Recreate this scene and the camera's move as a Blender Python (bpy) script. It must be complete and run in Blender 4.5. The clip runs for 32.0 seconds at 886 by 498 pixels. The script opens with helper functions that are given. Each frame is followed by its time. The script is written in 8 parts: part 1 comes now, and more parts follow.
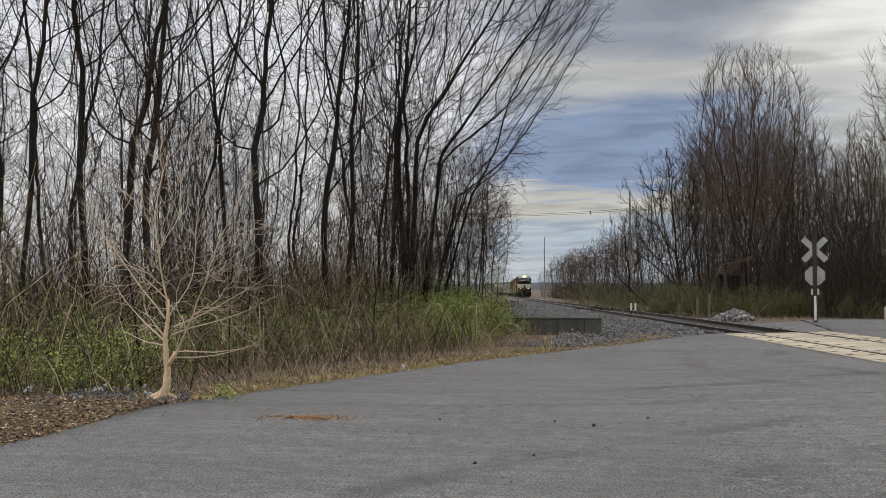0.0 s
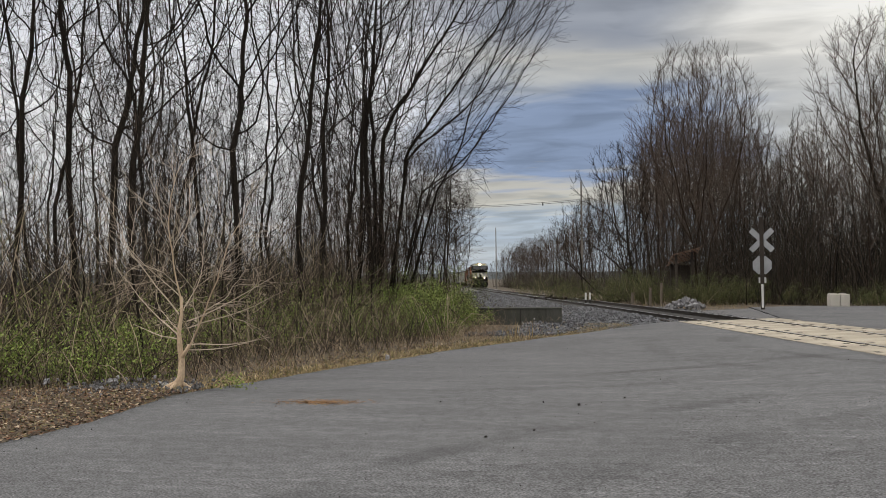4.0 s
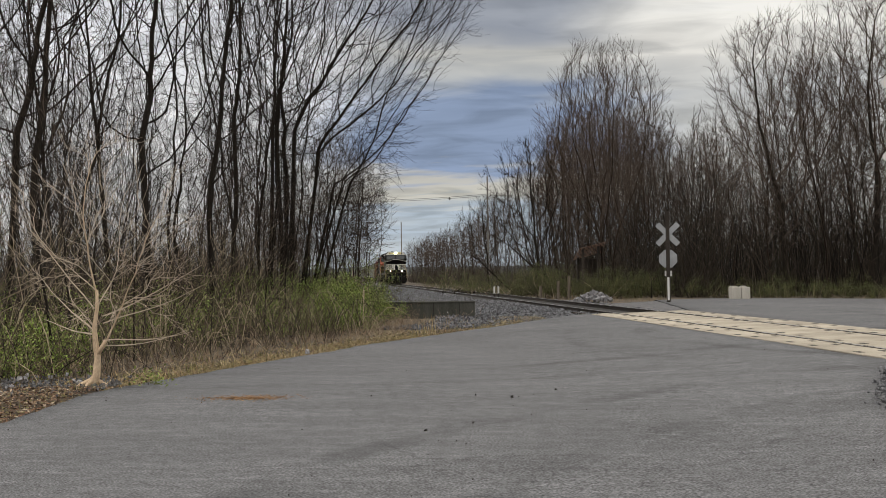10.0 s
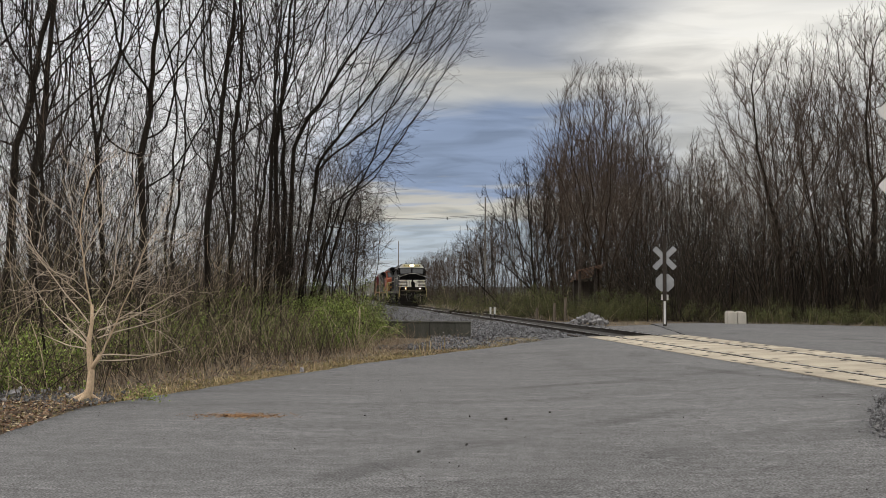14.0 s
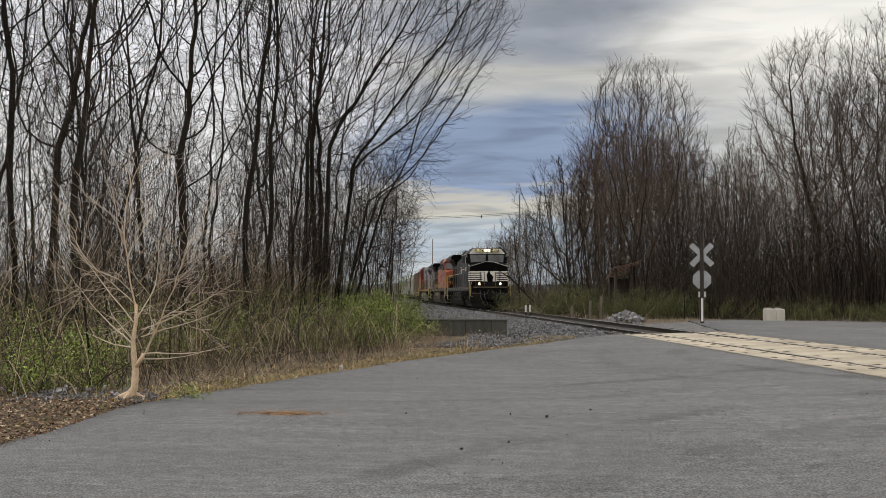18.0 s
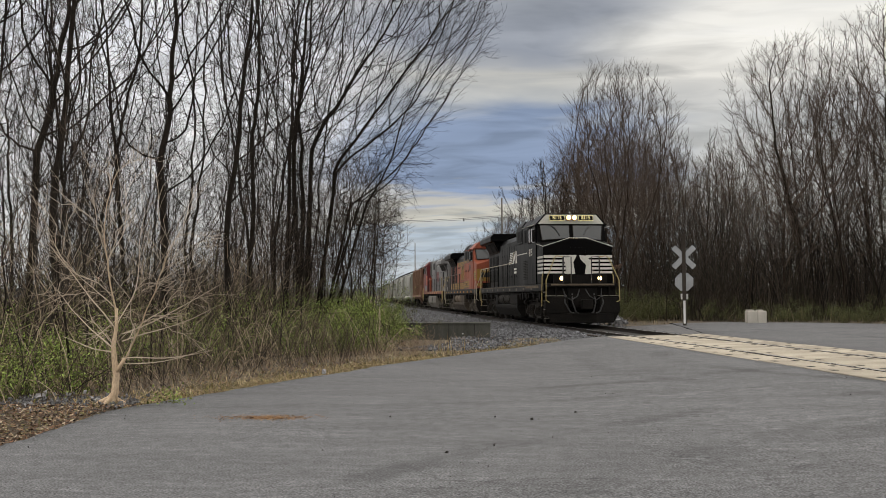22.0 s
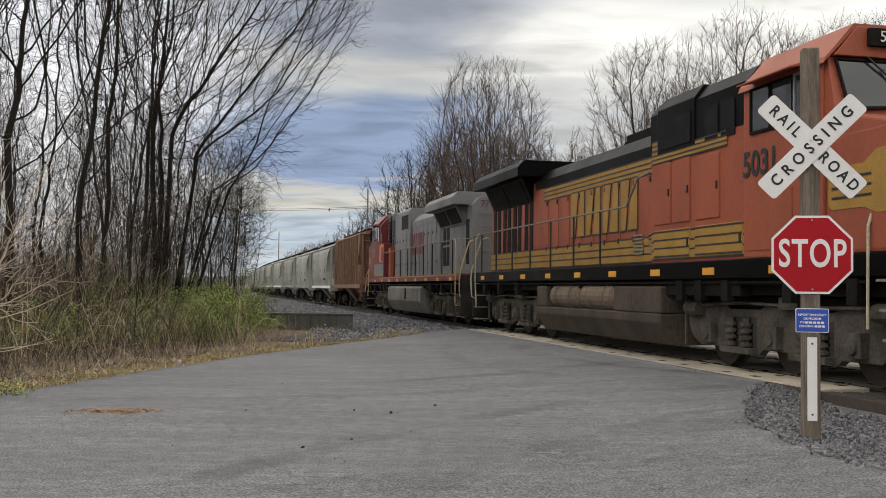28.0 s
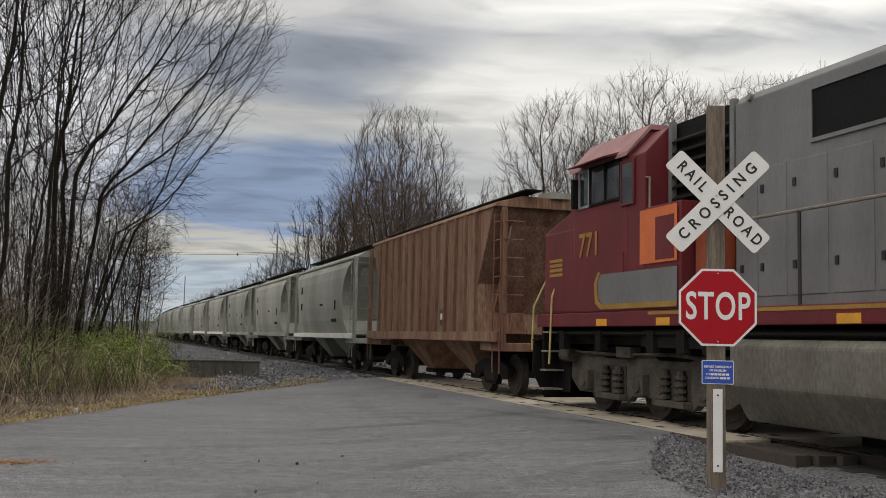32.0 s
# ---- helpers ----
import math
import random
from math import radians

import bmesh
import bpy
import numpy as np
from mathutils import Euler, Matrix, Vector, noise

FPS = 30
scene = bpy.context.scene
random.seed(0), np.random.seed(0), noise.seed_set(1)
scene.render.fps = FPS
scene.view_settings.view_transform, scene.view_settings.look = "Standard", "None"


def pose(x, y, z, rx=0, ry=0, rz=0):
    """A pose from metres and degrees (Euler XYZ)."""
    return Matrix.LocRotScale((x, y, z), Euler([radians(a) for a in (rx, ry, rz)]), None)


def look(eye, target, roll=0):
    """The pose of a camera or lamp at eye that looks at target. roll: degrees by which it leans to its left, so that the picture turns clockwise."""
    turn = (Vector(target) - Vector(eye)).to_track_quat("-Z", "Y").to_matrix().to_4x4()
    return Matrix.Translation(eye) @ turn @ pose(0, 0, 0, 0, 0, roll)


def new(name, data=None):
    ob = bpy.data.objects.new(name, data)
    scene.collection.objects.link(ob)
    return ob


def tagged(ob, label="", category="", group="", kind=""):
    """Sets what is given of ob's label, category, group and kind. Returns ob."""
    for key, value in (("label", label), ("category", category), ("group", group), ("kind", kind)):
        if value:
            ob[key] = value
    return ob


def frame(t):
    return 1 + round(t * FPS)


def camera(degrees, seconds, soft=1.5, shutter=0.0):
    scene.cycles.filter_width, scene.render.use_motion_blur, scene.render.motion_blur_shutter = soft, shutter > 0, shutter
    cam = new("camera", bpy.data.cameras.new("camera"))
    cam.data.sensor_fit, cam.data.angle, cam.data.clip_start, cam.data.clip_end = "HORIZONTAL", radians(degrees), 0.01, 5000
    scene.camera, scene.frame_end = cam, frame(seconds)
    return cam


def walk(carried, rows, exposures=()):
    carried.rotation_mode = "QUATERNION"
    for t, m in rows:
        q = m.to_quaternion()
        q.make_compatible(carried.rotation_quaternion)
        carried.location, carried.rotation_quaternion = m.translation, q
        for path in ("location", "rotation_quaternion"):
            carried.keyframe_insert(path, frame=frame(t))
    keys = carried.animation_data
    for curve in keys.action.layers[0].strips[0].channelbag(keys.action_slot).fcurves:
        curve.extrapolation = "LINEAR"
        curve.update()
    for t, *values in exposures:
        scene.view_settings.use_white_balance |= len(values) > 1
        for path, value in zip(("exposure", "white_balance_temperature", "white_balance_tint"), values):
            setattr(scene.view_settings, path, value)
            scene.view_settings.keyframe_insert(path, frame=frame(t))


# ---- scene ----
cam = camera(47.2, 32.0, soft=0.6)
# seconds, eye, point looked at, lean
PATH = [
    (0, (1.075, 1.000, 1.395), (-1.423, 10.674, 1.818), -0.04),
    (0.5, (1.056, -0.000, 1.474), (-1.331, 9.703, 1.853), 0.44),
    (1, (1.061, -0.458, 1.491), (-1.258, 9.262, 1.880), 0.89),
    (1.5, (1.055, -0.468, 1.498), (-1.239, 9.258, 1.879), 1.12),
    (2, (1.037, -0.446, 1.490), (-1.240, 9.284, 1.874), 1.26),
    (2.5, (0.992, -0.422, 1.491), (-1.166, 9.333, 1.924), 1.16),
    (3, (0.933, -0.395, 1.486), (-1.101, 9.387, 1.920), 0.59),
    (3.5, (0.855, -0.356, 1.477), (-1.125, 9.438, 1.862), -0.28),
    (5.5, (0.713, -0.498, 1.450), (-1.322, 9.290, 1.684), -0.92),
    (6, (0.628, -0.508, 1.456), (-1.107, 9.338, 1.696), -0.54),
    (6.5, (0.563, -0.332, 1.472), (-0.774, 9.570, 1.874), -0.49),
    (7, (0.535, -0.317, 1.444), (-0.719, 9.597, 1.799), -0.83),
    (7.5, (0.520, -0.306, 1.439), (-0.824, 9.600, 1.681), -0.88),
    (8, (0.532, -0.329, 1.443), (-0.906, 9.565, 1.602), -0.91),
    (8.5, (0.519, -0.339, 1.442), (-1.007, 9.543, 1.585), -0.65),
    (9, (0.504, -0.380, 1.450), (-1.020, 9.501, 1.657), -0.45),
    (9.5, (0.481, -0.322, 1.446), (-0.882, 9.580, 1.757), -0.44),
    (10, (0.447, -0.248, 1.437), (-0.631, 9.691, 1.698), -0.77),
    (10.5, (0.421, -0.238, 1.429), (-0.578, 9.711, 1.611), -0.83),
    (11, (0.413, -0.231, 1.432), (-0.634, 9.710, 1.704), -0.51),
    (11.5, (0.435, -0.227, 1.434), (-0.679, 9.705, 1.768), -0.04),
    (12, (0.445, -0.270, 1.434), (-0.700, 9.659, 1.764), 0.04),
    (12.5, (0.441, -0.234, 1.434), (-0.700, 9.693, 1.811), -0.04),
    (13, (0.448, -0.243, 1.436), (-0.664, 9.686, 1.844), -0.01),
    (13.5, (0.448, -0.260, 1.441), (-0.626, 9.672, 1.890), 0.18),
    (14, (0.454, -0.250, 1.450), (-0.595, 9.685, 1.904), 0.25),
    (14.5, (0.452, -0.245, 1.448), (-0.604, 9.689, 1.896), -0.00),
    (16.5, (0.439, -0.256, 1.449), (-0.629, 9.674, 1.951), -0.09),
    (17, (0.416, -0.259, 1.441), (-0.716, 9.664, 1.942), -0.06),
    (17.5, (0.402, -0.276, 1.441), (-0.828, 9.637, 1.907), -0.03),
    (18, (0.384, -0.298, 1.447), (-0.994, 9.597, 1.882), 0.00),
    (18.5, (0.373, -0.301, 1.438), (-1.074, 9.585, 1.869), 0.26),
    (19, (0.359, -0.299, 1.435), (-1.037, 9.593, 1.889), 0.35),
    (19.5, (0.350, -0.273, 1.435), (-0.968, 9.630, 1.886), 0.20),
    (20, (0.350, -0.277, 1.436), (-0.920, 9.630, 1.914), -0.04),
    (20.5, (0.349, -0.269, 1.436), (-0.916, 9.639, 1.918), -0.24),
    (21, (0.345, -0.240, 1.423), (-0.904, 9.671, 1.886), -0.22),
    (21.5, (0.353, -0.244, 1.429), (-0.866, 9.671, 1.879), -0.20),
    (22, (0.357, -0.229, 1.432), (-0.848, 9.687, 1.903), -0.26),
    (22.5, (0.367, -0.251, 1.426), (-0.834, 9.664, 1.915), -0.36),
    (23, (0.365, -0.248, 1.434), (-0.806, 9.669, 1.958), -0.42),
    (23.5, (0.357, -0.250, 1.444), (-0.790, 9.669, 1.992), -0.45),
    (24, (0.360, -0.243, 1.436), (-0.762, 9.678, 1.993), -0.47),
    (24.5, (0.348, -0.229, 1.433), (-0.739, 9.696, 1.988), -0.28),
    (25, (0.354, -0.205, 1.428), (-0.618, 9.734, 1.950), -0.09),
    (25.5, (0.366, -0.177, 1.440), (-0.403, 9.782, 1.906), 0.26),
    (27.5, (0.363, -0.130, 1.448), (0.143, 9.860, 1.834), 0.59),
    (28, (0.381, -0.094, 1.448), (0.500, 9.898, 1.834), 0.63),
    (28.5, (0.383, -0.045, 1.462), (0.920, 9.929, 1.945), 0.95),
    (29, (0.364, -0.040, 1.463), (1.101, 9.911, 2.124), 1.01),
    (29.5, (0.358, -0.031, 1.464), (1.187, 9.910, 2.162), 1.07),
    (30, (0.354, -0.034, 1.449), (1.196, 9.908, 2.126), 1.47),
    (30.5, (0.360, -0.020, 1.467), (1.249, 9.917, 2.154), 1.53),
    (31, (0.363, -0.013, 1.461), (1.325, 9.911, 2.222), 1.60),
    (31.5, (0.365, -0.012, 1.469), (1.357, 9.905, 2.288), 1.50),
    (32, (0.369, -0.008, 1.457), (1.362, 9.905, 2.326), 1.25),
]
walk(cam, [(t, look(eye, target, roll)) for t, eye, target, roll in PATH], exposures=((0, -0.22, 6650, 10), (2, -0.2, 6650, 10), (3, -0.24, 6650, 10), (10, -0.2, 6750, 10), (14, -0.17, 6780, 10), (20, -0.14, 6800, 10), (25, -0.16, 6700, 10), (28, 0.06, 6700, 10), (30, -0.02, 6700, 10), (31, -0.13, 6700, 10), (32, -0.2, 6700, 10)))

# ---------------------------------------------------------------- light
SUN_DIR = Vector((-0.55, -0.45, 0.62)).normalized()   # towards the sun, behind thin cloud
world = bpy.data.worlds.new("overcast_sky")
scene.world = world
world.use_nodes = True


def link_nodes(tree, a, out, b, inp):
    tree.links.new(a.outputs[out], b.inputs[inp])


def build_sky():
    nt = world.node_tree
    nt.nodes.clear()
    n = nt.nodes.new
    out, bg = n("ShaderNodeOutputWorld"), n("ShaderNodeBackground")
    sky = n("ShaderNodeTexSky")
    sky.sky_type, sky.sun_disc = "NISHITA", False
    sky.sun_elevation, sky.sun_rotation = math.asin(SUN_DIR.z), math.atan2(SUN_DIR.x, SUN_DIR.y)
    sky.air_density, sky.dust_density, sky.ozone_density = 1.0, 2.0, 2.0
    co = n("ShaderNodeTexCoord")
    sep = n("ShaderNodeSeparateXYZ")
    link_nodes(nt, co, "Generated", sep, 0)
    # clouds lie on a sheet overhead: direction divided by its height
    lift = n("ShaderNodeMath"); lift.operation = "ADD"; lift.inputs[1].default_value = 0.10
    link_nodes(nt, sep, 2, lift, 0)
    floor_ = n("ShaderNodeMath"); floor_.operation = "MAXIMUM"; floor_.inputs[1].default_value = 0.06
    link_nodes(nt, lift, 0, floor_, 0)
    dx = n("ShaderNodeMath"); dx.operation = "DIVIDE"
    dy = n("ShaderNodeMath"); dy.operation = "DIVIDE"
    link_nodes(nt, sep, 0, dx, 0); link_nodes(nt, floor_, 0, dx, 1)
    link_nodes(nt, sep, 1, dy, 0); link_nodes(nt, floor_, 0, dy, 1)
    plane = n("ShaderNodeCombineXYZ")
    link_nodes(nt, dx, 0, plane, 0); link_nodes(nt, dy, 0, plane, 1)
    def cloud_noise(scale, stretch, turn, shift, detail, distortion):
        mp, tex = n("ShaderNodeMapping"), n("ShaderNodeTexNoise")
        mp.inputs["Rotation"].default_value = (0, 0, radians(turn))
        mp.inputs["Scale"].default_value, mp.inputs["Location"].default_value = stretch, shift
        link_nodes(nt, plane, 0, mp, 0); link_nodes(nt, mp, 0, tex, "Vector")
        tex.inputs["Scale"].default_value, tex.inputs["Detail"].default_value = scale, detail
        tex.inputs["Distortion"].default_value = distortion
        return tex
    big = cloud_noise(1.0, (0.55, 0.9, 1), -14, (0.35, 0.62, 0), 5, 0.6)
    fine = cloud_noise(3.0, (0.5, 1.1, 1), -10, (1.7, 0.2, 0), 6, 0.9)
    # height above the skyline, ruffled by the clouds
    def ruffle(tex, amount):
        m = n("ShaderNodeMath"); m.operation = "MULTIPLY_ADD"
        m.inputs[1].default_value, m.inputs[2].default_value = amount, -amount * 0.5
        link_nodes(nt, tex, "Fac", m, 0)
        return m
    w1, w2 = ruffle(big, 0.10), ruffle(fine, 0.06)
    z1 = n("ShaderNodeMath"); z1.operation = "ADD"
    z2 = n("ShaderNodeMath"); z2.operation = "ADD"
    link_nodes(nt, sep, 2, z1, 0); link_nodes(nt, w1, 0, z1, 1)
    link_nodes(nt, z1, 0, z2, 0); link_nodes(nt, w2, 0, z2, 1)
    def ramp(stops):
        r = n("ShaderNodeValToRGB")
        el = r.color_ramp.elements
        el[0].position, el[0].color = stops[0][0], (*stops[0][1], 1)
        el[1].position, el[1].color = stops[-1][0], (*stops[-1][1], 1)
        for pos, c in stops[1:-1]:
            e = el.new(pos); e.color = (*c, 1)
        return r
    middle = ramp(((0.0, (0.447, 0.516, 0.585)), (0.06, (0.387, 0.464, 0.568)), (0.078, (0.568, 0.55, 0.499)), (0.092, (0.533, 0.516, 0.482)), (0.105, (0.224, 0.292, 0.456)), (0.165, (0.215, 0.275, 0.413)),
                   (0.195, (0.447, 0.456, 0.456)), (0.215, (0.516, 0.507, 0.473)), (0.24, (0.267, 0.284, 0.327)), (0.275, (0.31, 0.327, 0.361)), (0.31, (0.602, 0.593, 0.576)), (0.5, (1.46, 1.43, 1.36)), (1.0, (1.7, 1.64, 1.54))))
    right = ramp(((0.0, (0.533, 0.542, 0.542)), (0.10, (0.568, 0.559, 0.533)), (0.18, (0.516, 0.516, 0.507)), (0.23, (0.76, 0.74, 0.69)), (0.26, (0.90, 0.885, 0.83)), (0.285, (0.62, 0.62, 0.61)), (0.32, (1.0, 0.985, 0.93)), (0.5, (1.58, 1.54, 1.45)), (1.0, (1.7, 1.64, 1.54))))
    left = ramp(((0.0, (0.60, 0.62, 0.64)), (0.08, (0.76, 0.76, 0.77)), (0.16, (0.88, 0.88, 0.895)), (0.25, (0.86, 0.87, 0.92)), (0.33, (0.98, 0.975, 0.97)), (0.5, (1.35, 1.32, 1.29)), (1.0, (1.7, 1.64, 1.54))))
    for r in (middle, right, left):
        link_nodes(nt, z2, 0, r, 0)
    # bearing decides which part of the sky is seen
    bearing = n("ShaderNodeMath"); bearing.operation = "ARCTAN2"
    link_nodes(nt, sep, 0, bearing, 0); link_nodes(nt, sep, 1, bearing, 1)
    bent = n("ShaderNodeMath"); bent.operation = "ADD"
    sway = ruffle(big, 0.30)
    link_nodes(nt, bearing, 0, bent, 0); link_nodes(nt, sway, 0, bent, 1)
    def step(lo, hi):
        m = n("ShaderNodeMapRange"); m.interpolation_type = "SMOOTHSTEP"
        m.inputs["From Min"].default_value, m.inputs["From Max"].default_value = lo, hi
        link_nodes(nt, bent, 0, m, 0)
        return m
    to_right, to_left = step(0.0, 0.16), step(-0.16, -0.30)
    m1 = n("ShaderNodeMix"); m1.data_type = "RGBA"
    m2 = n("ShaderNodeMix"); m2.data_type = "RGBA"
    link_nodes(nt, to_right, 0, m1, 0); link_nodes(nt, middle, 0, m1, "A"); link_nodes(nt, right, 0, m1, "B")
    link_nodes(nt, to_left, 0, m2, 0); link_nodes(nt, m1, "Result", m2, "A"); link_nodes(nt, left, 0, m2, "B")
    # streaks of brighter cloud, and thin sky colour through it
    streak = n("ShaderNodeMapRange")
    streak.inputs["From Min"].default_value, streak.inputs["From Max"].default_value = 0.35, 0.7
    streak.inputs["To Min"].default_value, streak.inputs["To Max"].default_value = 0.90, 1.14
    link_nodes(nt, fine, "Fac", streak, 0)
    # torn darker scraps of low cloud
    scud = cloud_noise(3.6, (0.7, 1.0, 1), -16, (3.1, 0.9, 0), 9, 0.5)
    torn = n("ShaderNodeMapRange")
    torn.inputs["From Min"].default_value, torn.inputs["From Max"].default_value = 0.50, 0.66
    torn.inputs["To Min"].default_value, torn.inputs["To Max"].default_value = 1.05, 0.80
    link_nodes(nt, scud, "Fac", torn, 0)
    both = n("ShaderNodeMath"); both.operation = "MULTIPLY"
    link_nodes(nt, streak, 0, both, 0); link_nodes(nt, torn, 0, both, 1)
    sc = n("ShaderNodeVectorMath"); sc.operation = "SCALE"
    link_nodes(nt, m2, "Result", sc, 0); link_nodes(nt, both, 0, sc, "Scale")
    fin = n("ShaderNodeMix"); fin.data_type = "RGBA"; fin.blend_type = "ADD"
    fin.inputs[0].default_value = 0.02
    link_nodes(nt, sc, 0, fin, "A"); link_nodes(nt, sky, 0, fin, "B")
    link_nodes(nt, fin, "Result", bg, "Color")
    bg.inputs["Strength"].default_value = 1.0
    link_nodes(nt, bg, 0, out, 0)


build_sky()
sun = new("sun", bpy.data.lights.new("sun", "SUN"))
sun.data.energy, sun.data.angle, sun.data.color = 0.6, radians(14), (1.0, 0.90, 0.76)
sun.matrix_world = look((0, 0, 30), Vector((0, 0, 30)) - SUN_DIR)
scene.view_settings.exposure = 0.0

# ---------------------------------------------------------------- materials
def surface(name, colour, rough=0.8, metal=0.0, second=None, scale=3.0, amount=0.5, fine=40.0, fine_amount=0.25,
            bump=0.3, bump_scale=None, stretch=(1, 1, 1), spread=0.0, spec=0.4, thin=0.0):
    """Colour in two scales of noise between colour and second, with relief, gloss variation and a shade of its own per object."""
    m = bpy.data.materials.new(name)
    m.use_nodes = True
    nt = m.node_tree
    b = nt.nodes["Principled BSDF"]
    n = nt.nodes.new
    co, mp = n("ShaderNodeTexCoord"), n("ShaderNodeMapping")
    mp.inputs["Scale"].default_value = stretch
    link_nodes(nt, co, "Object", mp, 0)
    n1, n2 = n("ShaderNodeTexNoise"), n("ShaderNodeTexNoise")
    n1.inputs["Scale"].default_value, n1.inputs["Detail"].default_value = scale, 5
    n2.inputs["Scale"].default_value, n2.inputs["Detail"].default_value = fine, 4
    for t in (n1, n2):
        link_nodes(nt, mp, 0, t, "Vector")
    second = second or tuple(c * 0.6 for c in colour)
    r1 = n("ShaderNodeMapRange")
    r1.inputs["From Min"].default_value, r1.inputs["From Max"].default_value = 0.32, 0.68
    r1.inputs["To Max"].default_value = amount
    link_nodes(nt, n1, "Fac", r1, 0)
    mix = n("ShaderNodeMix"); mix.data_type = "RGBA"
    mix.inputs["A"].default_value, mix.inputs["B"].default_value = (*colour, 1), (*second, 1)
    link_nodes(nt, r1, 0, mix, 0)
    r2 = n("ShaderNodeMapRange")
    r2.inputs["From Min"].default_value, r2.inputs["From Max"].default_value = 0.3, 0.7
    r2.inputs["To Min"].default_value, r2.inputs["To Max"].default_value = 1 - fine_amount, 1 + fine_amount
    link_nodes(nt, n2, "Fac", r2, 0)
    info = n("ShaderNodeObjectInfo")
    r3 = n("ShaderNodeMapRange")
    r3.inputs["To Min"].default_value, r3.inputs["To Max"].default_value = 1 - spread, 1 + spread
    link_nodes(nt, info, "Random", r3, 0)
    mul = n("ShaderNodeMath"); mul.operation = "MULTIPLY"
    link_nodes(nt, r2, 0, mul, 0); link_nodes(nt, r3, 0, mul, 1)
    val = n("ShaderNodeVectorMath"); val.operation = "SCALE"
    link_nodes(nt, mix, "Result", val, 0); link_nodes(nt, mul, 0, val, "Scale")
    link_nodes(nt, val, 0, b, "Base Color")
    b.inputs["Metallic"].default_value = metal
    b.inputs["Specular IOR Level"].default_value = spec
    r4 = n("ShaderNodeMapRange")
    r4.inputs["To Min"].default_value, r4.inputs["To Max"].default_value = max(rough - 0.12, 0.05), min(rough + 0.12, 1)
    link_nodes(nt, n1, "Fac", r4, 0)
    link_nodes(nt, r4, 0, b, "Roughness")
    if bump:
        bu = n("ShaderNodeBump")
        bu.inputs["Strength"].default_value, bu.inputs["Distance"].default_value = bump, 0.02
        link_nodes(nt, n2, "Fac", bu, "Height")
        link_nodes(nt, bu, 0, b, "Normal")
    if thin:
        b.inputs["Transmission Weight"].default_value = thin
    return m


def pieces(name, colours):
    """Loose leaves, blades and stems: each piece takes one of the colours, with its own grain."""
    m = surface(name, colours[0], 0.9, scale=2.0, fine=30, fine_amount=0.3, bump=0)
    nt = m.node_tree
    b = nt.nodes["Principled BSDF"]
    scale = b.inputs["Base Color"].links[0].from_node
    geo, r = nt.nodes.new("ShaderNodeNewGeometry"), nt.nodes.new("ShaderNodeValToRGB")
    r.color_ramp.interpolation = "CONSTANT"
    el = r.color_ramp.elements
    while len(el) < len(colours):
        el.new(0.5)
    for k, c in enumerate(colours):
        el[k].position, el[k].color = k / len(colours), (*c, 1)
    link_nodes(nt, geo, "Random Per Island", r, 0)
    nt.links.new(r.outputs["Color"], scale.inputs[0])
    b.inputs["Specular IOR Level"].default_value = 0.25
    return m


def glass(name, tint=(0.02, 0.025, 0.03)):
    m = bpy.data.materials.new(name)
    m.use_nodes = True
    b = m.node_tree.nodes["Principled BSDF"]
    b.inputs["Base Color"].default_value = (*tint, 1)
    b.inputs["Roughness"].default_value = 0.06
    b.inputs["Specular IOR Level"].default_value = 0.7
    b.inputs["IOR"].default_value = 1.5
    return m


def lamp_glow(name, colour, strength):
    m = bpy.data.materials.new(name)
    m.use_nodes = True
    b = m.node_tree.nodes["Principled BSDF"]
    b.inputs["Base Color"].default_value = (*colour, 1)
    b.inputs["Emission Color"].default_value = (*colour, 1)
    b.inputs["Emission Strength"].default_value = strength
    return m


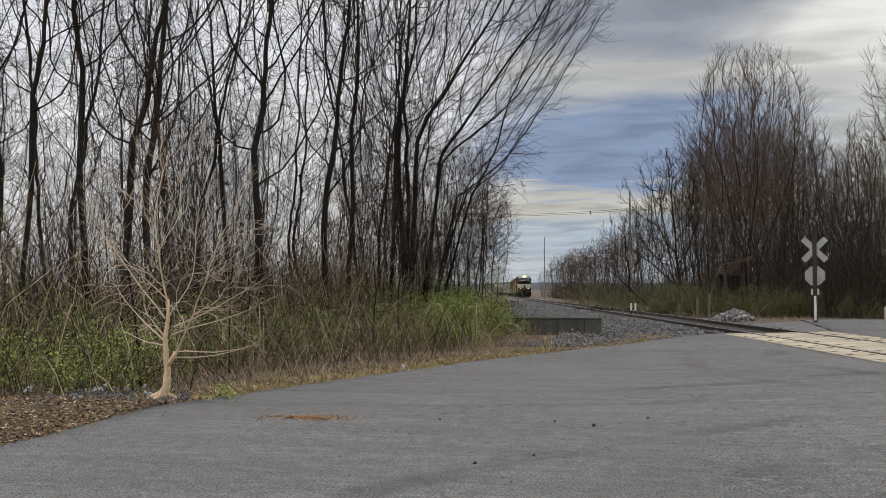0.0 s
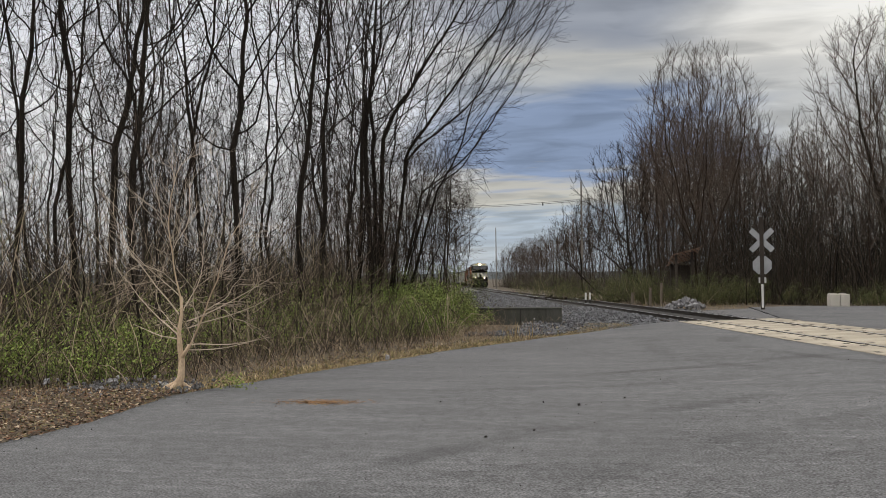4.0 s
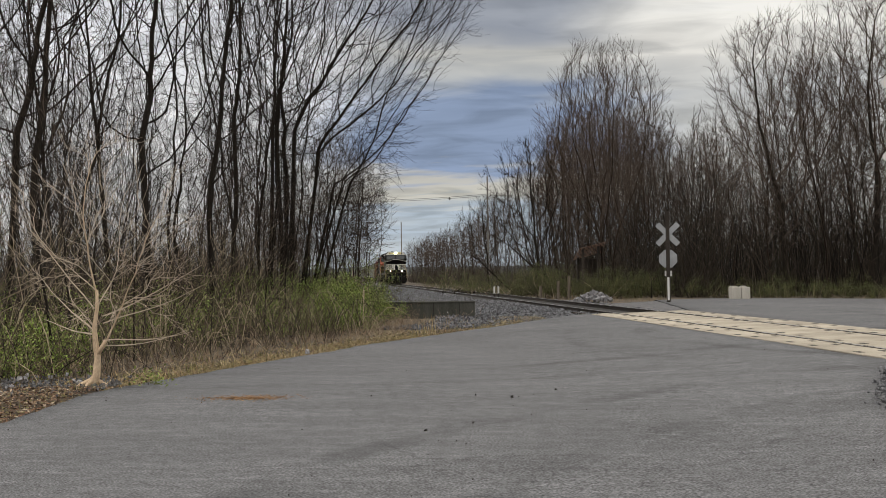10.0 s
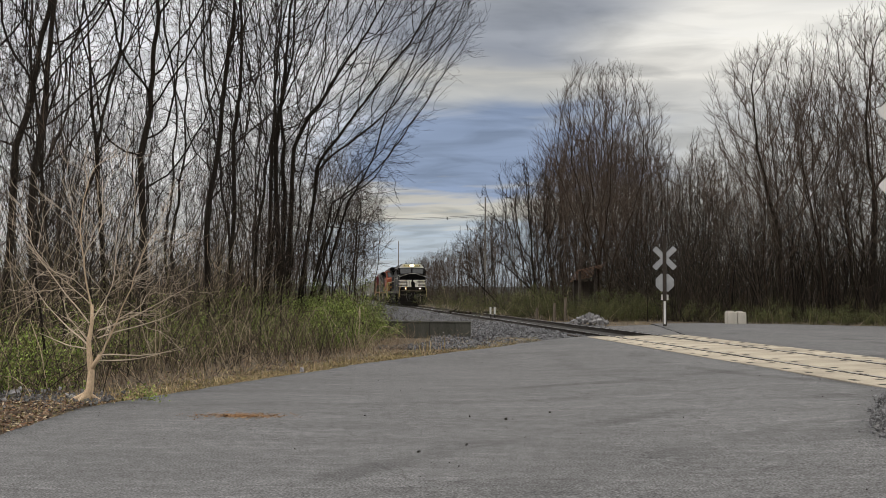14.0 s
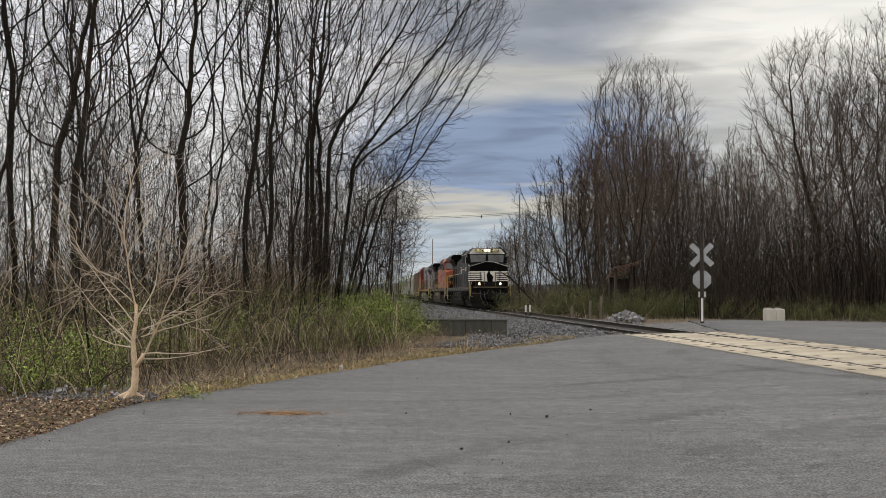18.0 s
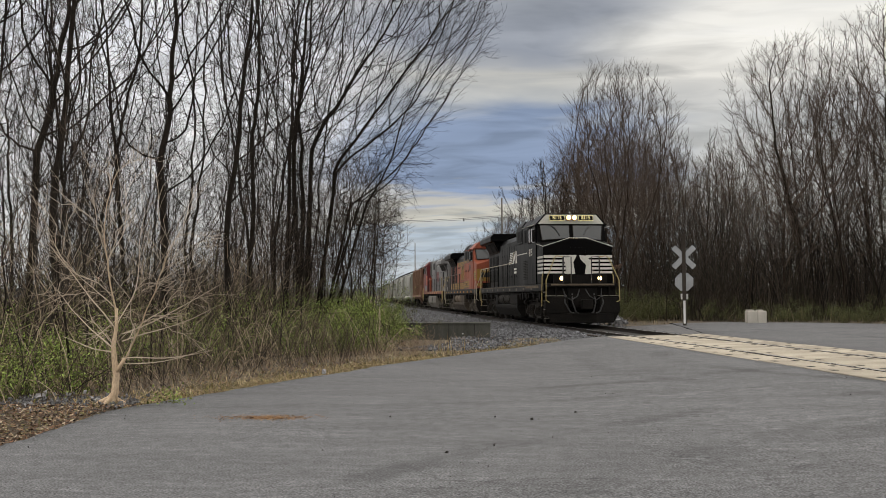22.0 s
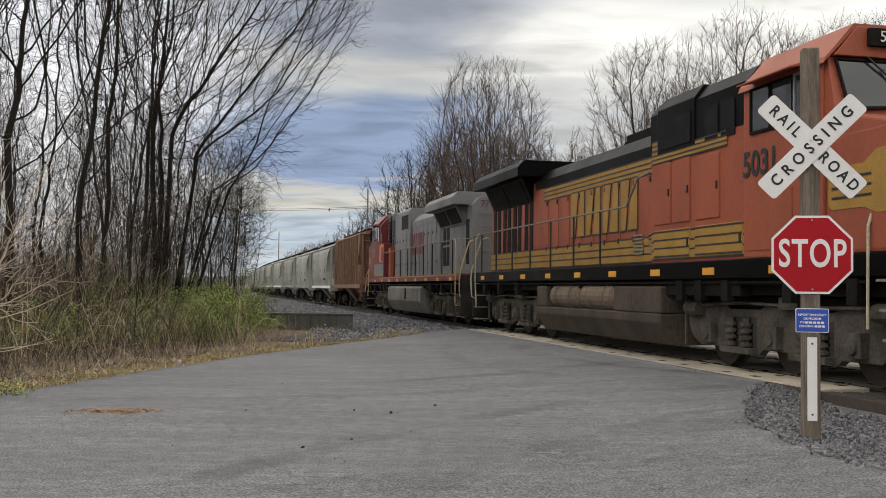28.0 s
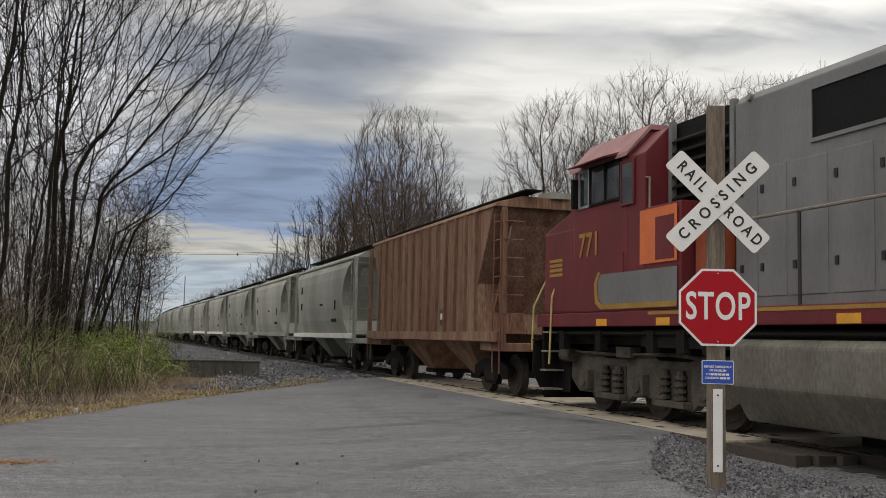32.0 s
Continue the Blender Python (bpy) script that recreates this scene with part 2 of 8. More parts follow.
def asphalt_surface():
    """Worn asphalt: aggregate speckle, faint long streaks, dark turning arcs left by tyres and hairline cracks."""
    m = surface("asphalt", (0.139, 0.142, 0.151), 0.85, second=(0.109, 0.111, 0.118), scale=0.16, amount=0.9, fine=55,
                fine_amount=0.75, bump=0.6, spec=0.25)
    nt = m.node_tree
    b = nt.nodes["Principled BSDF"]
    src = b.inputs["Base Color"].links[0].from_socket
    n = nt.nodes.new
    co = n("ShaderNodeTexCoord")

    def math_node(op, a, c=None):
        k = n("ShaderNodeMath")
        k.operation = op
        for i, v in enumerate((a, c)):
            if v is None:
                continue
            if isinstance(v, (int, float)):
                k.inputs[i].default_value = v
            else:
                nt.links.new(v, k.inputs[i])
        return k.outputs[0]

    def ranged(value, lo, hi, to_lo, to_hi, kind="LINEAR"):
        k = n("ShaderNodeMapRange")
        k.interpolation_type = kind
        for i, v in enumerate((lo, hi, to_lo, to_hi)):
            k.inputs[i + 1].default_value = v
        nt.links.new(value, k.inputs[0])
        return k.outputs[0]

    def noise_of(scale, stretch, turn, detail, bend=0.0):
        mp, tex = n("ShaderNodeMapping"), n("ShaderNodeTexNoise")
        mp.inputs["Rotation"].default_value, mp.inputs["Scale"].default_value = (0, 0, radians(turn)), stretch
        link_nodes(nt, co, "Object", mp, 0); link_nodes(nt, mp, 0, tex, "Vector")
        tex.inputs["Scale"].default_value, tex.inputs["Detail"].default_value, tex.inputs["Distortion"].default_value = scale, detail, bend
        return tex.outputs["Fac"]

    streak = ranged(noise_of(1.1, (0.35, 1.6, 1), 14, 8, 0.4), 0.34, 0.68, 0.91, 1.09)
    scuff = ranged(noise_of(5.0, (0.3, 1.8, 1), -8, 6, 0.8), 0.54, 0.70, 1.0, 1.28)
    mottle = ranged(noise_of(7.0, (1, 1, 1), 0, 5, 0.3), 0.35, 0.65, 0.86, 1.14)
    streak = math_node("MULTIPLY", streak, mottle)
    spots = n("ShaderNodeTexVoronoi"); spots.inputs["Scale"].default_value = 46
    link_nodes(nt, co, "Object", spots, "Vector")
    speck = ranged(spots.outputs["Distance"], 0.06, 0.26, 1.7, 0.95)
    pits = n("ShaderNodeTexVoronoi"); pits.inputs["Scale"].default_value = 31
    link_nodes(nt, co, "Object", pits, "Vector")
    pit = ranged(pits.outputs["Distance"], 0.05, 0.22, 0.55, 1.0)
    shade = math_node("MULTIPLY", math_node("MULTIPLY", streak, scuff), math_node("MULTIPLY", speck, pit))
    # turning arcs: bands round far centres, broken up along their length
    patchy = ranged(noise_of(0.5, (1, 1, 1), 0, 4, 0.5), 0.38, 0.62, 0.0, 1.0)
    sep = n("ShaderNodeSeparateXYZ")
    link_nodes(nt, co, "Object", sep, 0)
    wob = math_node("MULTIPLY", math_node("SUBTRACT", noise_of(0.8, (1, 1, 1), 0, 3), 0.5), 0.5)
    for cx, cy, rad, wide, deep in ((9.0, 4.0, 9.2, 0.16, 0.42), (9.0, 4.0, 10.9, 0.18, 0.38), (-6.0, 30.0, 15.5, 0.2, 0.36), (-6.0, 30.0, 17.3, 0.2, 0.32), (14.0, -6.0, 16.5, 0.25, 0.32), (14.0, -6.0, 19.5, 0.4, 0.26), (12.0, 22.0, 9.6, 0.22, 0.36), (12.0, 22.0, 11.3, 0.2, 0.30)):
        dx, dy = math_node("SUBTRACT", sep.outputs[0], cx), math_node("SUBTRACT", sep.outputs[1], cy)
        r = math_node("SQRT", math_node("ADD", math_node("MULTIPLY", dx, dx), math_node("MULTIPLY", dy, dy)))
        off = math_node("ABSOLUTE", math_node("ADD", math_node("SUBTRACT", r, rad), wob))
        mark = math_node("MULTIPLY", ranged(off, wide * 0.4, wide * 1.5, deep * 0.75, 0.0, "SMOOTHSTEP"), patchy)
        shade = math_node("MULTIPLY", shade, math_node("SUBTRACT", 1.0, mark))
    # hairline cracks
    mp, cr = n("ShaderNodeMapping"), n("ShaderNodeTexVoronoi")
    cr.feature = "DISTANCE_TO_EDGE"
    mp.inputs["Rotation"].default_value, mp.inputs["Scale"].default_value = (0, 0, radians(25)), (0.22, 0.30, 1)
    bent = n("ShaderNodeVectorMath"); bent.operation = "ADD"
    warp = n("ShaderNodeTexNoise"); warp.inputs["Scale"].default_value = 1.4
    link_nodes(nt, co, "Object", warp, "Vector")
    link_nodes(nt, co, "Object", bent, 0); link_nodes(nt, warp, "Color", bent, 1)
    link_nodes(nt, bent, 0, mp, 0); link_nodes(nt, mp, 0, cr, "Vector")
    cr.inputs["Scale"].default_value = 1.0
    crack = ranged(cr.outputs["Distance"], 0.0015, 0.0055, 0.68, 1.0)
    broken = ranged(noise_of(0.7, (1, 1, 1), 0, 3), 0.40, 0.48, 0.0, 1.0)
    crack = math_node("MAXIMUM", crack, broken)
    shade = math_node("MULTIPLY", shade, crack)
    sc = n("ShaderNodeVectorMath"); sc.operation = "SCALE"
    nt.links.new(src, sc.inputs[0]); nt.links.new(shade, sc.inputs["Scale"])
    nt.links.new(sc.outputs[0], b.inputs["Base Color"])
    return m


M = {
    "asphalt": asphalt_surface(),
    "soil": surface("leaf_litter_soil", (0.12, 0.09, 0.062), 0.95, second=(0.05, 0.042, 0.03), scale=0.5, amount=0.9, fine=14, fine_amount=0.55, bump=0.8),
    "gravel": surface("ballast_bed", (0.135, 0.135, 0.142), 0.9, second=(0.055, 0.055, 0.056), scale=2.4, fine=20, fine_amount=0.8, bump=1.0),
    # near-black ballast: the rails' shadow put into the colour
    "bedshade": surface("shade_dark_ballast", (0.032, 0.030, 0.029), 0.85, second=(0.014, 0.0135, 0.013), scale=2, fine=22, fine_amount=0.7, bump=1.0),
    "stone": surface("ballast_stone", (0.165, 0.168, 0.182), 0.85, second=(0.078, 0.079, 0.086), scale=9, amount=0.9, fine=50, fine_amount=0.3, spread=0.2),
    "rock": surface("grey_rock", (0.25, 0.25, 0.265), 0.85, second=(0.09, 0.09, 0.098), scale=3, fine=30, spread=0.3),
    "panel": surface("crossing_concrete", (0.43, 0.385, 0.31), 0.85, second=(0.27, 0.24, 0.195), scale=1.3, amount=0.9, fine=45, fine_amount=0.22, spread=0.10),
    "hole": surface("dark_recess", (0.03, 0.028, 0.025), 0.9),
    "rail": surface("rail_steel", (0.035, 0.027, 0.022), 0.75, 0.2, fine=20),
    "railhead": surface("polished_rail_head", (0.42, 0.41, 0.40), 0.28, 1.0, fine=60, bump=0.05),
    "tie": surface("creosoted_tie", (0.045, 0.036, 0.030), 0.9, stretch=(1, 6, 6), spread=0.25),
    "bark": surface("dark_bark", (0.027, 0.022, 0.0178), 0.95, spec=0.1, second=(0.0075, 0.0065, 0.0055), scale=4, fine=18, fine_amount=0.4, bump=0.8, stretch=(3, 3, 0.6), spread=0.25),
    "bark_far": surface("warm_grey_bark", (0.034, 0.0245, 0.0185), 0.95, spec=0.1, second=(0.024, 0.019, 0.016), scale=4, fine=18, fine_amount=0.4, stretch=(3, 3, 0.6), spread=0.25),
    "twig": surface("brown_twig", (0.022, 0.0175, 0.014), 0.9, spec=0.1, scale=1.2, bump=0, spread=0.3),
    "twig_far": surface("warm_bud_twig", (0.070, 0.049, 0.035), 0.9, second=(0.036, 0.026, 0.019), scale=0.8, bump=0, spread=0.25),
    "birch": surface("peeled_pale_bark", (0.52, 0.40, 0.28), 0.8, second=(0.36, 0.26, 0.17), scale=7, fine=40, stretch=(2, 2, 0.7)),
    "birch_twig": surface("pale_twig", (0.55, 0.46, 0.37), 0.85, second=(0.36, 0.29, 0.22), scale=3, bump=0),
    "thicket": pieces("dead_stem", ((0.11, 0.082, 0.060), (0.24, 0.19, 0.14), (0.022, 0.018, 0.014), (0.42, 0.34, 0.25), (0.12, 0.11, 0.055), (0.045, 0.035, 0.027), (0.075, 0.055, 0.041), (0.028, 0.022, 0.018))),
    "leaf": pieces("young_green_leaf", ((0.19, 0.27, 0.06), (0.13, 0.17, 0.045), (0.30, 0.38, 0.11), (0.08, 0.10, 0.03), (0.19, 0.18, 0.075), (0.25, 0.32, 0.085))),
    "grass": pieces("dry_grass", ((0.36, 0.27, 0.14), (0.19, 0.13, 0.07), (0.47, 0.39, 0.24), (0.10, 0.07, 0.045), (0.20, 0.19, 0.065))),
    "deadleaf": pieces("dead_leaf", ((0.24, 0.155, 0.10), (0.11, 0.065, 0.042), (0.42, 0.34, 0.25), (0.05, 0.035, 0.026), (0.17, 0.09, 0.055), (0.03, 0.024, 0.02), (0.15, 0.13, 0.06), (0.08, 0.05, 0.034))),
    "concrete": surface("weathered_concrete", (0.44, 0.42, 0.38), 0.9, second=(0.28, 0.27, 0.24), scale=2, fine=35),
    "wall": surface("dark_stained_concrete", (0.085, 0.085, 0.075), 0.85, second=(0.05, 0.05, 0.042), scale=1.6, amount=0.9, fine=25, stretch=(2, 2, 0.5)),
    "post": surface("weathered_timber_post", (0.175, 0.142, 0.112), 0.9, second=(0.07, 0.057, 0.046), scale=5, amount=0.9, fine=40, fine_amount=0.35, stretch=(3, 3, 0.25), bump=0.6),
    "greypost": surface("grey_timber", (0.19, 0.17, 0.15), 0.9, second=(0.10, 0.09, 0.08), scale=5, stretch=(3, 3, 0.25)),
    "signwhite": surface("white_sheeting", (0.66, 0.66, 0.66), 0.5, second=(0.56, 0.56, 0.56), scale=4, fine=60, fine_amount=0.05, bump=0.02),
    "signback": surface("bare_aluminium", (0.42, 0.43, 0.45), 0.45, 0.7, fine=50, fine_amount=0.08, bump=0.05),
    "signred": surface("red_sheeting", (0.33, 0.006, 0.014), 0.5, spec=0.2, second=(0.28, 0.005, 0.012), scale=3, fine_amount=0.06, bump=0.02),
    "signblue": surface("blue_sheeting", (0.02, 0.07, 0.38), 0.45, second=(0.018, 0.055, 0.3), fine_amount=0.06, bump=0.02),
    "ink": surface("black_lettering", (0.015, 0.015, 0.016), 0.5, fine_amount=0.1, bump=0),
    "black": surface("black_loco_paint", (0.0016, 0.0016, 0.0018), 0.42, spec=0.05, second=(0.0036, 0.0034, 0.0032), scale=1.2, amount=0.6, fine=25, fine_amount=0.2, bump=0.05, stretch=(1, 1, 0.4)),
    "frame": surface("grimy_underframe", (0.006, 0.0056, 0.0052), 0.85, spec=0.12, second=(0.014, 0.012, 0.0105), scale=2.5, amount=0.8, fine=20),
    "truck": surface("dusty_truck_casting", (0.013, 0.012, 0.011), 0.85, second=(0.030, 0.026, 0.022), spec=0.15, scale=3, amount=0.8, fine=20),
    "trucklight": surface("dust_grey_truck_casting", (0.080, 0.070, 0.059), 0.85, second=(0.034, 0.030, 0.025), spec=0.2, scale=3, amount=0.8, fine=20),
    "tan": surface("road_dust_tank", (0.074, 0.059, 0.044), 0.8, second=(0.038, 0.032, 0.026), spec=0.2, scale=1.3, amount=0.9, fine=20, stretch=(1, 1, 0.5)),
    "silvertank": surface("dusty_silver_tank", (0.145, 0.137, 0.118), 0.7, second=(0.07, 0.063, 0.053), scale=1.3, amount=0.9, fine=20, stretch=(1, 1, 0.5)),
    "orange": surface("faded_orange_paint", (0.275, 0.064, 0.028), 0.55, second=(0.19, 0.047, 0.024), scale=1.0, amount=0.8, fine=22, fine_amount=0.1, bump=0.04, stretch=(1, 1, 0.5)),
    "yellow": surface("worn_yellow_paint", (0.29, 0.165, 0.03), 0.6, second=(0.17, 0.095, 0.022), scale=2, fine_amount=0.15, bump=0.03),
    "silver": surface("dull_silver_paint", (0.155, 0.158, 0.163), 0.55, second=(0.10, 0.10, 0.101), scale=1.0, amount=0.8, fine=22, fine_amount=0.08, bump=0.04, stretch=(1, 1, 0.4)),
    "red": surface("faded_red_paint", (0.125, 0.011, 0.016), 0.55, second=(0.08, 0.011, 0.014), scale=1.2, amount=0.8, fine=22, fine_amount=0.12, bump=0.04, stretch=(1, 1, 0.5)),
    "lightorange": surface("orange_primer_patch", (0.52, 0.13, 0.04), 0.6, fine_amount=0.1, second=(0.42, 0.10, 0.03)),
    "white": surface("white_stripe_paint", (0.62, 0.61, 0.57), 0.55, second=(0.45, 0.44, 0.40), scale=3, fine_amount=0.12, bump=0.02),
    "glass": glass("cab_glass"),
    "bright": surface("worn_handrail", (0.40, 0.36, 0.26), 0.55, second=(0.22, 0.20, 0.17), scale=4),
    "steprail": surface("yellow_grab_iron", (0.42, 0.33, 0.13), 0.55, second=(0.26, 0.22, 0.13), scale=5),
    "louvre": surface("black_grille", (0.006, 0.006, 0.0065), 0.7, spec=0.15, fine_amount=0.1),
    "hopper": surface("weathered_grey_paint", (0.265, 0.277, 0.250), 0.65, second=(0.165, 0.165, 0.142), scale=0.7, amount=0.9, fine=14, fine_amount=0.12, bump=0.04, stretch=(1.2, 1.2, 0.25), spread=0.12),
    "rustrib": surface("dark_rusted_rib", (0.105, 0.048, 0.030), 0.9, second=(0.19, 0.125, 0.085), scale=1.5, amount=0.9, fine=14, fine_amount=0.3, stretch=(2, 2, 0.3)),
    "reservoir": surface("dusty_tan_reservoir", (0.15, 0.115, 0.082), 0.7, second=(0.085, 0.067, 0.05), spec=0.25, scale=2, amount=0.9, fine=20),
    "palered": surface("sun_faded_red_paint", (0.25, 0.12, 0.12), 0.6, second=(0.17, 0.07, 0.07), scale=1.5, amount=0.8, fine=20, fine_amount=0.15, bump=0.04),
    "rust": surface("rusty_brown_paint", (0.120, 0.049, 0.031), 0.85, second=(0.205, 0.135, 0.092), scale=1.6, amount=1.0, fine=12, fine_amount=0.4, bump=0.15, stretch=(2.2, 2.2, 0.16)),
    "smoke": surface("wheel_steel", (0.035, 0.03, 0.027), 0.7, 0.2, second=(0.06, 0.05, 0.04), spec=0.2),
    "headlight": lamp_glow("headlight_beam", (1.0, 0.80, 0.50), 150.0),
    "ditch": lamp_glow("ditch_light", (1.0, 0.82, 0.52), 150.0),
    "lampring": lamp_glow("warm_lamp_reflector", (1.0, 0.55, 0.20), 1.5),
    "numberboard": lamp_glow("lit_number_digits", (0.80, 0.72, 0.35), 0.8),
    "amber": surface("yellow_reflector", (0.62, 0.30, 0.03), 0.5, fine_amount=0.1),
    "wire": surface("overhead_wire", (0.05, 0.05, 0.05), 0.6, bump=0),
    # blue-grey holds the haze of distance, not the woods' own colour
    "hill": surface("haze_painted_hill", (0.055, 0.07, 0.08), 1.0, second=(0.04, 0.052, 0.058), scale=0.01, fine=0.05, bump=0),
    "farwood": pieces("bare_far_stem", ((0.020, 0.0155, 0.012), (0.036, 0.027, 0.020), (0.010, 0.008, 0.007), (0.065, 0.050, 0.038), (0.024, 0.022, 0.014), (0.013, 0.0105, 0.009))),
    "crumb": pieces("rust_brown_crumbs", ((0.27, 0.15, 0.075), (0.20, 0.105, 0.05), (0.34, 0.23, 0.13), (0.14, 0.08, 0.045))),
    "edgegrass": pieces("short_yellow_green_grass", ((0.17, 0.17, 0.06), (0.30, 0.25, 0.14), (0.08, 0.085, 0.032), (0.22, 0.18, 0.10), (0.06, 0.055, 0.03), (0.13, 0.10, 0.06))),
    "yellowleaf": pieces("pale_yellow_leaf", ((0.42, 0.36, 0.12), (0.30, 0.26, 0.09), (0.50, 0.44, 0.18), (0.22, 0.20, 0.07))),
    "oliveleaf": pieces("olive_spring_leaf", ((0.085, 0.10, 0.035), (0.055, 0.065, 0.025), (0.13, 0.145, 0.055), (0.09, 0.08, 0.045))),
    "trackwood": pieces("trackside_stem", ((0.040, 0.032, 0.025), (0.066, 0.051, 0.039), (0.020, 0.017, 0.014), (0.095, 0.076, 0.06), (0.045, 0.044, 0.026))),
    "weed": pieces("dead_weed_stem", ((0.34, 0.26, 0.18), (0.22, 0.16, 0.11), (0.46, 0.38, 0.27), (0.13, 0.10, 0.075), (0.33, 0.23, 0.16))),
}

# ---------------------------------------------------------------- builders
class Shape:
    """Gathers vertices and faces for one mesh."""

    def __init__(self):
        self.v, self.f = [], []

    def add(self, verts, faces):
        k = len(self.v)
        self.v.extend(verts)
        self.f.extend([tuple(i + k for i in f) for f in faces])
        return self

    def box(self, x0, x1, y0, y1, z0, z1):
        return self.add([(x0, y0, z0), (x1, y0, z0), (x1, y1, z0), (x0, y1, z0), (x0, y0, z1), (x1, y0, z1), (x1, y1, z1), (x0, y1, z1)],
                        [(3, 2, 1, 0), (4, 5, 6, 7), (0, 1, 5, 4), (1, 2, 6, 5), (2, 3, 7, 6), (3, 0, 4, 7)])

    def prism(self, outline, axis, lo, hi):
        """An outline of (a, b) pushed along an axis: x takes (y, z), y takes (x, z), z takes (x, y)."""
        def at(a, b, c):
            return {"x": (c, a, b), "y": (a, c, b), "z": (a, b, c)}[axis]
        n = len(outline)
        verts = [at(a, b, lo) for a, b in outline] + [at(a, b, hi) for a, b in outline]
        faces = [(i, (i + 1) % n, n + (i + 1) % n, n + i) for i in range(n)] + [tuple(range(n - 1, -1, -1)), tuple(range(n, 2 * n))]
        return self.add(verts, faces)

    def tube(self, pts, r, sides=6, caps=True):
        """A tube along points; r is one radius or one a point."""
        pts = [Vector(p) for p in pts]
        rs = r if isinstance(r, (list, tuple)) else [r] * len(pts)
        ring, verts, faces, ref = [], [], [], None
        for i, p in enumerate(pts):
            d = (pts[min(i + 1, len(pts) - 1)] - pts[max(i - 1, 0)]).normalized()
            if ref is None:
                ref = d.orthogonal().normalized()
            ref = (ref - d * ref.dot(d))
            ref = ref.normalized() if ref.length > 1e-5 else d.orthogonal().normalized()
            side = d.cross(ref)
            for k in range(sides):
                a = 2 * math.pi * k / sides
                verts.append(tuple(p + (ref * math.cos(a) + side * math.sin(a)) * rs[i]))
            if i:
                b = (i - 1) * sides
                for k in range(sides):
                    k2 = (k + 1) % sides
                    faces.append((b + k, b + k2, b + sides + k2, b + sides + k))
        if caps:
            faces.append(tuple(range(sides - 1, -1, -1)))
            faces.append(tuple(range(len(verts) - sides, len(verts))))
        return self.add(verts, faces)

    def mesh(self, name, bevel=0.0, smooth=False):
        me = bpy.data.meshes.new(name)
        me.from_pydata(self.v, [], self.f)
        bm = bmesh.new()
        bm.from_mesh(me)
        bmesh.ops.recalc_face_normals(bm, faces=bm.faces)
        if bevel:
            edges = [e for e in bm.edges if len(e.link_faces) == 2 and e.calc_face_angle(0) > 0.5]
            bmesh.ops.bevel(bm, geom=edges, offset=bevel, segments=2, profile=0.6, affect="EDGES", clamp_overlap=True)
        bm.to_mesh(me)
        bm.free()
        if smooth:
            me.polygons.foreach_set("use_smooth", [True] * len(me.polygons))
        return me

    def raw(self, name):
        me = bpy.data.meshes.new(name)
        me.from_pydata(self.v, [], self.f)
        return me


def part(name, shape, material, parent, label="", bevel=0.0, smooth=False):
    """One mesh object under a thing or under a part."""
    me = shape if isinstance(shape, bpy.types.Mesh) else shape.mesh(name, bevel, smooth)
    if not me.materials:
        me.materials.append(M[material])
    ob = new(name, me)
    ob.parent = parent
    return tagged(ob, label)


def thing(name, label, category, m=None, group="", kind=""):
    ob = new(name)
    if m is not None:
        ob.matrix_basis = m
    return tagged(ob, label, category, group, kind)


def letters(text, size, name="lettering", bold=0.0, spacing=1.0):
    """Flat letters of the built-in font as a mesh, centred, in the xz plane facing -y."""
    cu = bpy.data.curves.new(name, "FONT")
    cu.body, cu.size, cu.align_x, cu.align_y, cu.extrude, cu.offset, cu.space_character = text, size, "CENTER", "CENTER", 0.0015, bold, spacing
    cu.resolution_u = 4
    ob = bpy.data.objects.new(name, cu)
    scene.collection.objects.link(ob)
    dg = bpy.context.evaluated_depsgraph_get()
    me = bpy.data.meshes.new_from_object(ob.evaluated_get(dg))
    bpy.data.objects.remove(ob)
    me.transform(Matrix.Rotation(radians(90), 4, "X"))
    me.name = name
    return me


# ---------------------------------------------------------------- plan
RAIL_Z = 0.207                      # top of rail
GAUGE = 1.50                        # between rail centres


def track_x(y):
    """Middle of the track, a very wide curve."""
    return 3.58 - 0.2116 * (y - 30) - 0.000113 * (y - 30) ** 2 + 0.000423 * max(min(y, 185) - 120, 0) ** 2 + 0.055 * max(y - 185, 0)


def track_heading(y):
    """Degrees about z of the track's way (away from the crossing)."""
    return math.degrees(math.atan(0.2116 + 0.000226 * (y - 30) - 0.000846 * max(min(y, 185) - 120, 0)))


def track_off(x, y):
    """Metres to the right of the track's middle."""
    return (x - track_x(y)) * math.cos(radians(track_heading(y)))


def smooth(a, b, v):
    t = min(max((v - a) / (b - a), 0), 1)
    return t * t * (3 - 2 * t)


CROSS_NEAR, CROSS_FAR = 13.5, 32.3   # ends of the crossing along the track


def road_z(x, y):
    u = track_off(x, y)
    if u < 0:
        return 0.165 * smooth(-7.0, -1.7, u)
    return 0.205 - 0.07 * smooth(2.0, 12.0, u)


